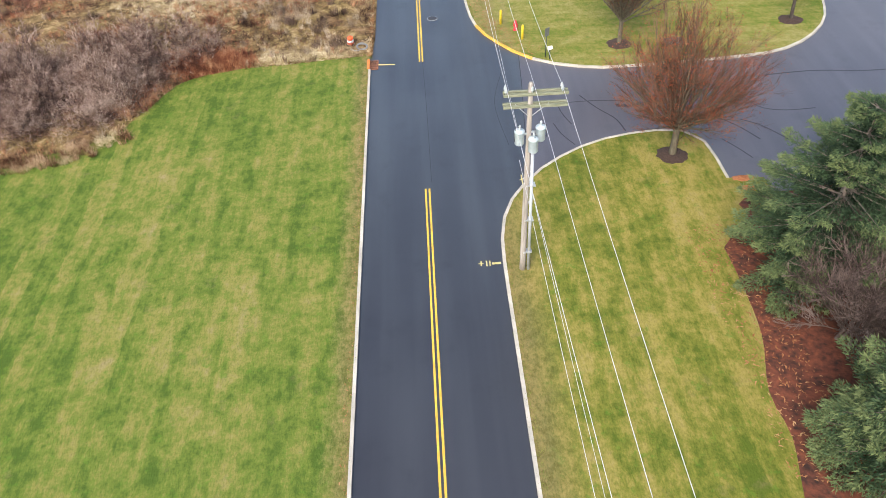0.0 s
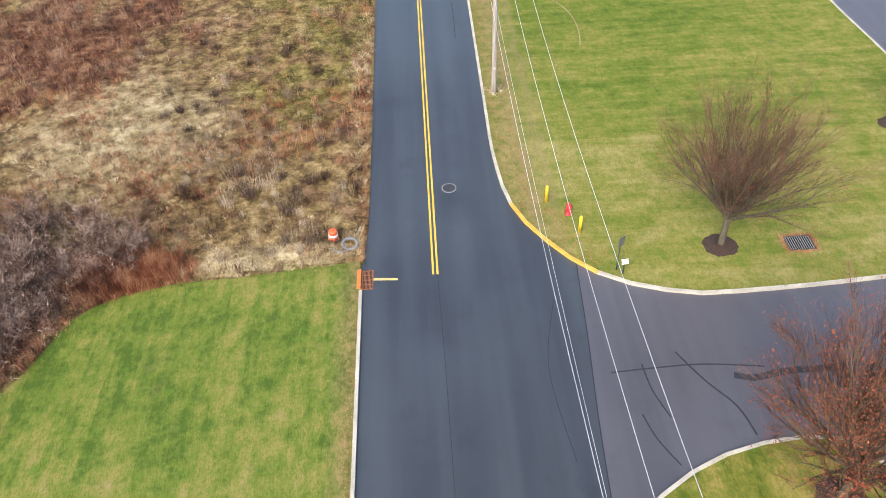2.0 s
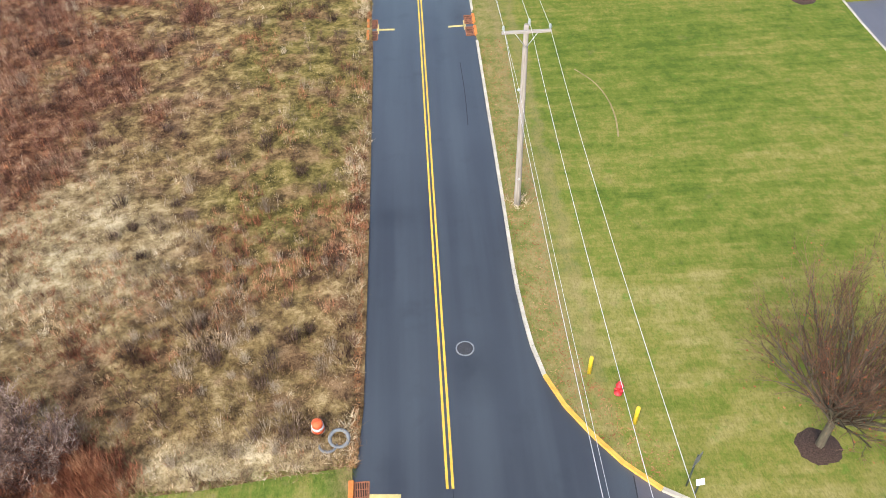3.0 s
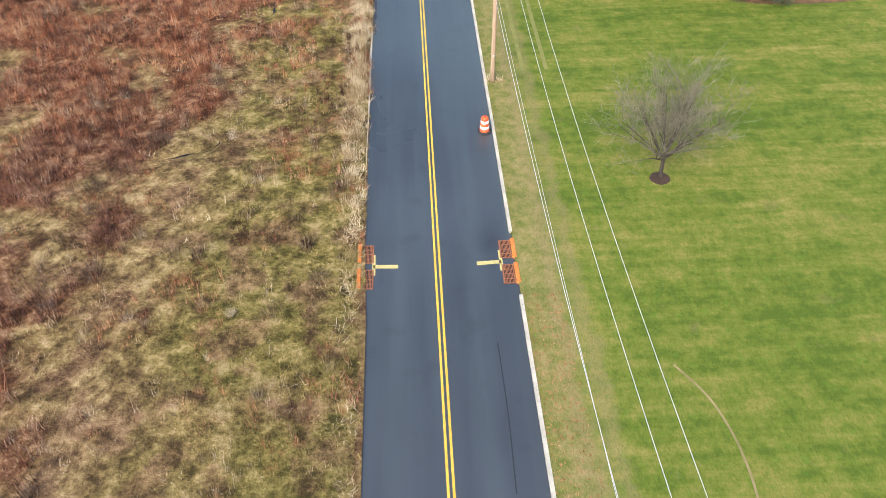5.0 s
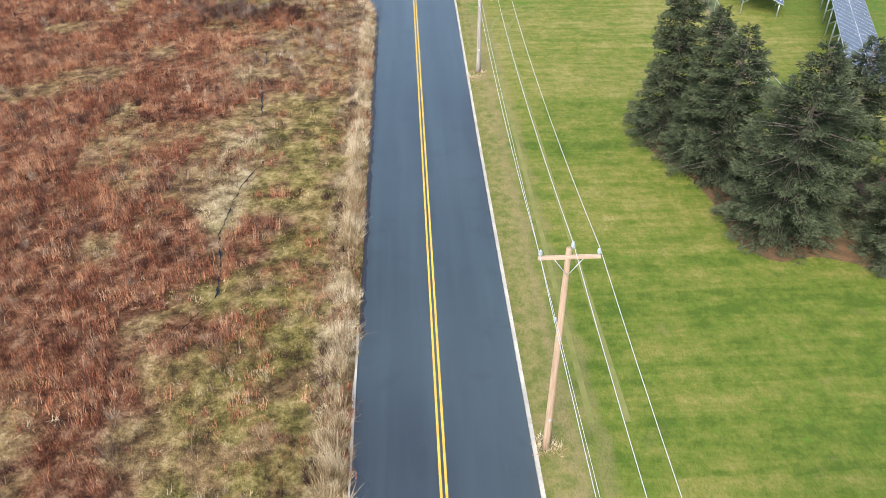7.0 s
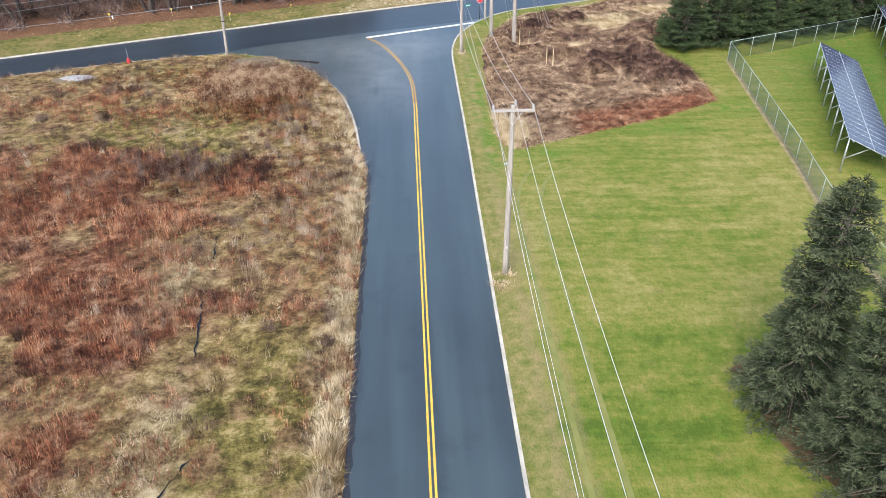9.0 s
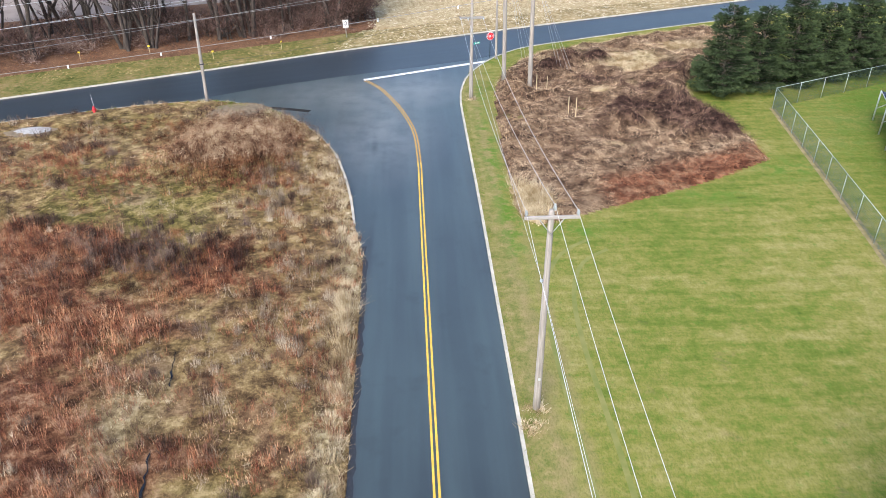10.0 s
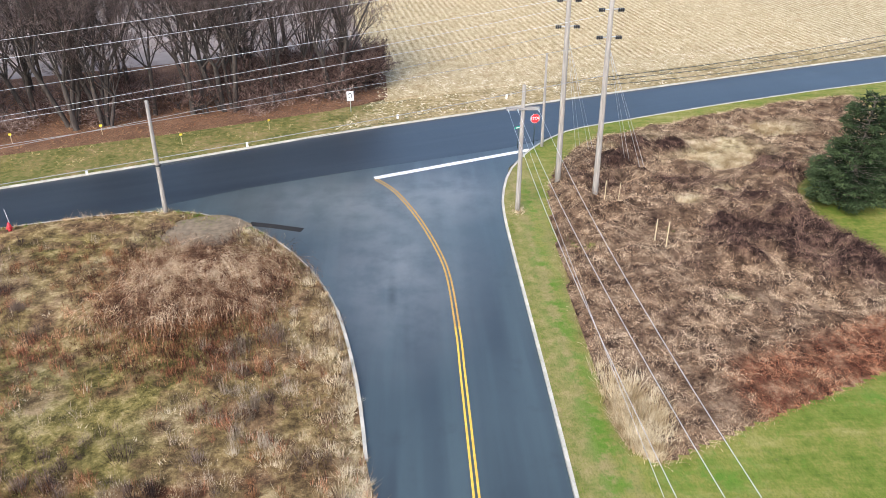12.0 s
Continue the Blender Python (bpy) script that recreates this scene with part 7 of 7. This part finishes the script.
lx, ly = [], []
for line, n, lo, hi, z in ((KERB_E[60:], 2400, 0.15, 1.9, 0.115), (KERB_W, 700, -0.5, -0.14, 0.115)):
    a, b = along(line, n, lo, hi, r4)
    lx.append(a)
    ly.append(b)
    
ring_a, ring_r = r4.rand(420) * 6.283, 0.68 + 0.10 * np.abs(r4.randn(420))
stuff("fallen_leaves", np.concatenate([flat_leaves(a, b, 0.115, 0.06, r4) for a, b in zip(lx, ly)] + [flat_leaves(18.15 + ring_r * np.cos(ring_a) * 1.1, 51.1 + ring_r * np.sin(ring_a) * 0.85, 0.13, 0.07, r4), flat_leaves(-3.5 + 0.35 * r4.rand(900) - 0.3, 51 + 12 * r4.rand(900), 0.12, 0.07, r4), flat_leaves(13 + 3 * r4.rand(900), 16 + 15 * r4.rand(900), 0.15, 0.08, r4)]), M_LEAF_LITTER, "scattered brown and orange fallen leaves", "leaves")

# straw clumps hanging over the west road edge, and round the poles
vx, vy = along([(-3.55, 51.5), (-3.5, 81), (-3.6, 85), (-3.55, 120), (-3.6, 148)] + KERB_NW[:2], 2900, -1.0, -0.05, r4)
kk = r4.rand(len(vx)) < np.clip(0.15 + 1.5 * (vnoise(vx, vy, 2.0, 70) - 0.3) * np.clip((vy - 70) / 40, 0.35, 1), 0, 1)
vx, vy = vx[kk], vy[kk]
stuff("verge_grass", blades(vx, vy, np.full(len(vx), 0.08), 14, 0.25 + 0.5 * r4.rand(len(vx)), 0.03, np.full(len(vx), 1.1), r4), M_GRASS_STRAW, "dry straw grass hanging over the road edge", "grass")
ex, ey = [], []
for px, py in ((4.45, 67.1), (4.1, 98.9), (4.6, 135.07), (4.85, 174.5), (8.25, 178.4), (10.25, 175.5), (-18.5, 175.25), (4.2, 133.9)):
    ex.append(px + r4.randn(30) * 0.28)
    ey.append(py + r4.randn(30) * 0.28)
ex, ey = np.concatenate(ex), np.concatenate(ey)
stuff("pole_grass", blades(ex, ey, np.full(len(ex), 0.1), 10, 0.15 + 0.3 * r4.rand(len(ex)), 0.03, np.full(len(ex), 0.9), r4), M_GRASS_STRAW, "dry grass round the pole bases", "grass")

# uncut turf along lawn edges
tx_, ty_ = [], []
for line, n, lo, hi in ((LAWN_EDGE[:50], 1500, -0.5, 0.5), (KERB_E2[:110], 2600, 0.12, 0.5), (KERB_SE[60:], 1000, 0.12, 0.35), (KERB_E[40:], 1500, 0.12, 0.4), (KERB_W[1:], 900, -0.35, -0.14)):
    a, b = along(line, n, lo, hi, r4)
    tx_.append(a)
    ty_.append(b)
tx_, ty_ = np.concatenate(tx_), np.concatenate(ty_)
stuff("edge_turf", blades(tx_, ty_, np.full(len(tx_), 0.09), 9, 0.06 + 0.1 * r4.rand(len(tx_)), 0.025, np.full(len(tx_), 0.9), r4), M_TURF, "uncut grass along kerbs and edges", "grass")

# narrow ditch with water in the field
rd = random.Random(4)
for DITCH in DITCHES:
    bm = bmesh.new()
    rows = []
    for i, (px, py) in enumerate(DITCH):
        q = Vector(DITCH[min(i + 1, len(DITCH) - 1)]) - Vector(DITCH[max(i - 1, 0)])
        nrm = Vector((q.y, -q.x)).normalized()
        px, py = px + nrm.x * rd.uniform(-0.07, 0.07), py + nrm.y * rd.uniform(-0.07, 0.07)
        w = max(0.012, 0.085 * rd.random() - 0.02 + 0.025 * math.sin(0.9 * i)) * min(1, i / 2, (len(DITCH) - 1 - i) / 2 + 0.05)
        rows.append((bm.verts.new((px - nrm.x * w, py - nrm.y * w, 0.21)), bm.verts.new((px + nrm.x * w, py + nrm.y * w, 0.21))))
    for a, b in zip(rows, rows[1:]):
        bm.faces.new((a[0], a[1], b[1], b[0]))
    tagged(new("ditch_water", mesh_of("ditch_water", bm, M_WATER)), "narrow dark water in a field ditch", "water", kind="structure")

# ---- kerbs, laid piece by piece ----
def kerb_mesh(name, material):
    bm = bmesh.new()
    add_box(bm, 0, 0.5, 0.02, 0.17, 1.0, 0.22)
    for v in bm.verts:
        if v.co.z > 0.1:
            v.co.x *= 0.9
    return mesh_of(name, bm, material)


KM, KY = kerb_mesh("kerb_stone", M_KERB), kerb_mesh("kerb_stone_yellow", M_KERB_YELLOW)


def kerb(line, label, length=3.0, ylo=0, yhi=0, z=0.0):
    k = thing("kerb", label, "kerb", kind="structure")
    P = [Vector([float(v) for v in settle(*p)]) for p in line]
    start, acc = P[0], 0.0
    for a, b in zip(P, P[1:]):
        pos = 0.0
        seg = (b - a).length
        while True:
            turn_len = length
            need = turn_len - acc
            if seg - pos < need:
                acc += seg - pos
                break
            pos += need
            end = a.lerp(b, pos / seg)
            kerb_piece(k, start, end, KY if ylo < end.y < yhi and end.x < 7.2 else KM, z)
            start, acc = end, 0.0
    if (P[-1] - start).length > 0.1:
        kerb_piece(k, start, P[-1], KM, z)
    return k


def kerb_piece(k, a, b, me, z):
    o = new("kerb_stone", me)
    o.parent = k
    d = b - a
    o.matrix_basis = pose(a.x, a.y, z, 0, 0, math.degrees(math.atan2(-d.x, d.y))) @ Matrix.Diagonal((1, d.length - 0.012, 1, 1))


kerb([(-3.59, -30)] + shifted(KERB_W, -0.07)[1:], "pale concrete kerb along the lawn", 3.0)
kerb([p for p in shifted(KERB_SE, 0.07) if p[1] > -30], "pale concrete kerb curving into the driveway", 1.6)
kerb(shifted(KERB_E, 0.07), "pale concrete kerb, painted yellow at the corner", 1.6, 48.6, 53.6)
kerb([p for p in shifted(KERB_E2, 0.07) if p[0] < 50], "pale concrete kerb along the lawn", 1.9)
kerb(shifted(KERB_W2, -0.07), "low pale kerb half hidden by dry grass", 3.0, z=-0.045)
kerb([p for p in shifted(KERB_NW, -0.07) if p[0] > -6.3], "wide pale kerb at the road corner", 1.6, z=0.05)
kerb([p for p in shifted(KERB_NW, -0.07) if -45 < p[0] < -6.2], "low pale kerb bending into the cross road", 1.6, z=-0.06)
kerb([p for p in shifted(FAR_EDGE, -0.06) if -50 < p[0] < 70], "long pale kerb on the far road edge", 2.5)

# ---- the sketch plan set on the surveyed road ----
for ob in list(bpy.data.objects):
    if ob.parent or ob.type in ("CAMERA", "LIGHT") or ob.name.split(".")[0] in ("kerb", "ground", "chain_link_fence"):
        continue
    at = ob.matrix_basis.translation
    if ob.type == "MESH" and at.length < 1e-6:
        co = np.empty(len(ob.data.vertices) * 3, np.float32)
        ob.data.vertices.foreach_get("co", co)
        co = co.reshape(-1, 3)
        if co[:, 1].min() < 84:
            co[:, 0], co[:, 1] = settle(co[:, 0].astype(float), co[:, 1].astype(float))
            ob.data.vertices.foreach_set("co", co.ravel())
            ob.data.update()
    elif at.y < 84:
        x, y = settle(at.x, at.y)
        ob.location.x, ob.location.y = float(x), float(y)
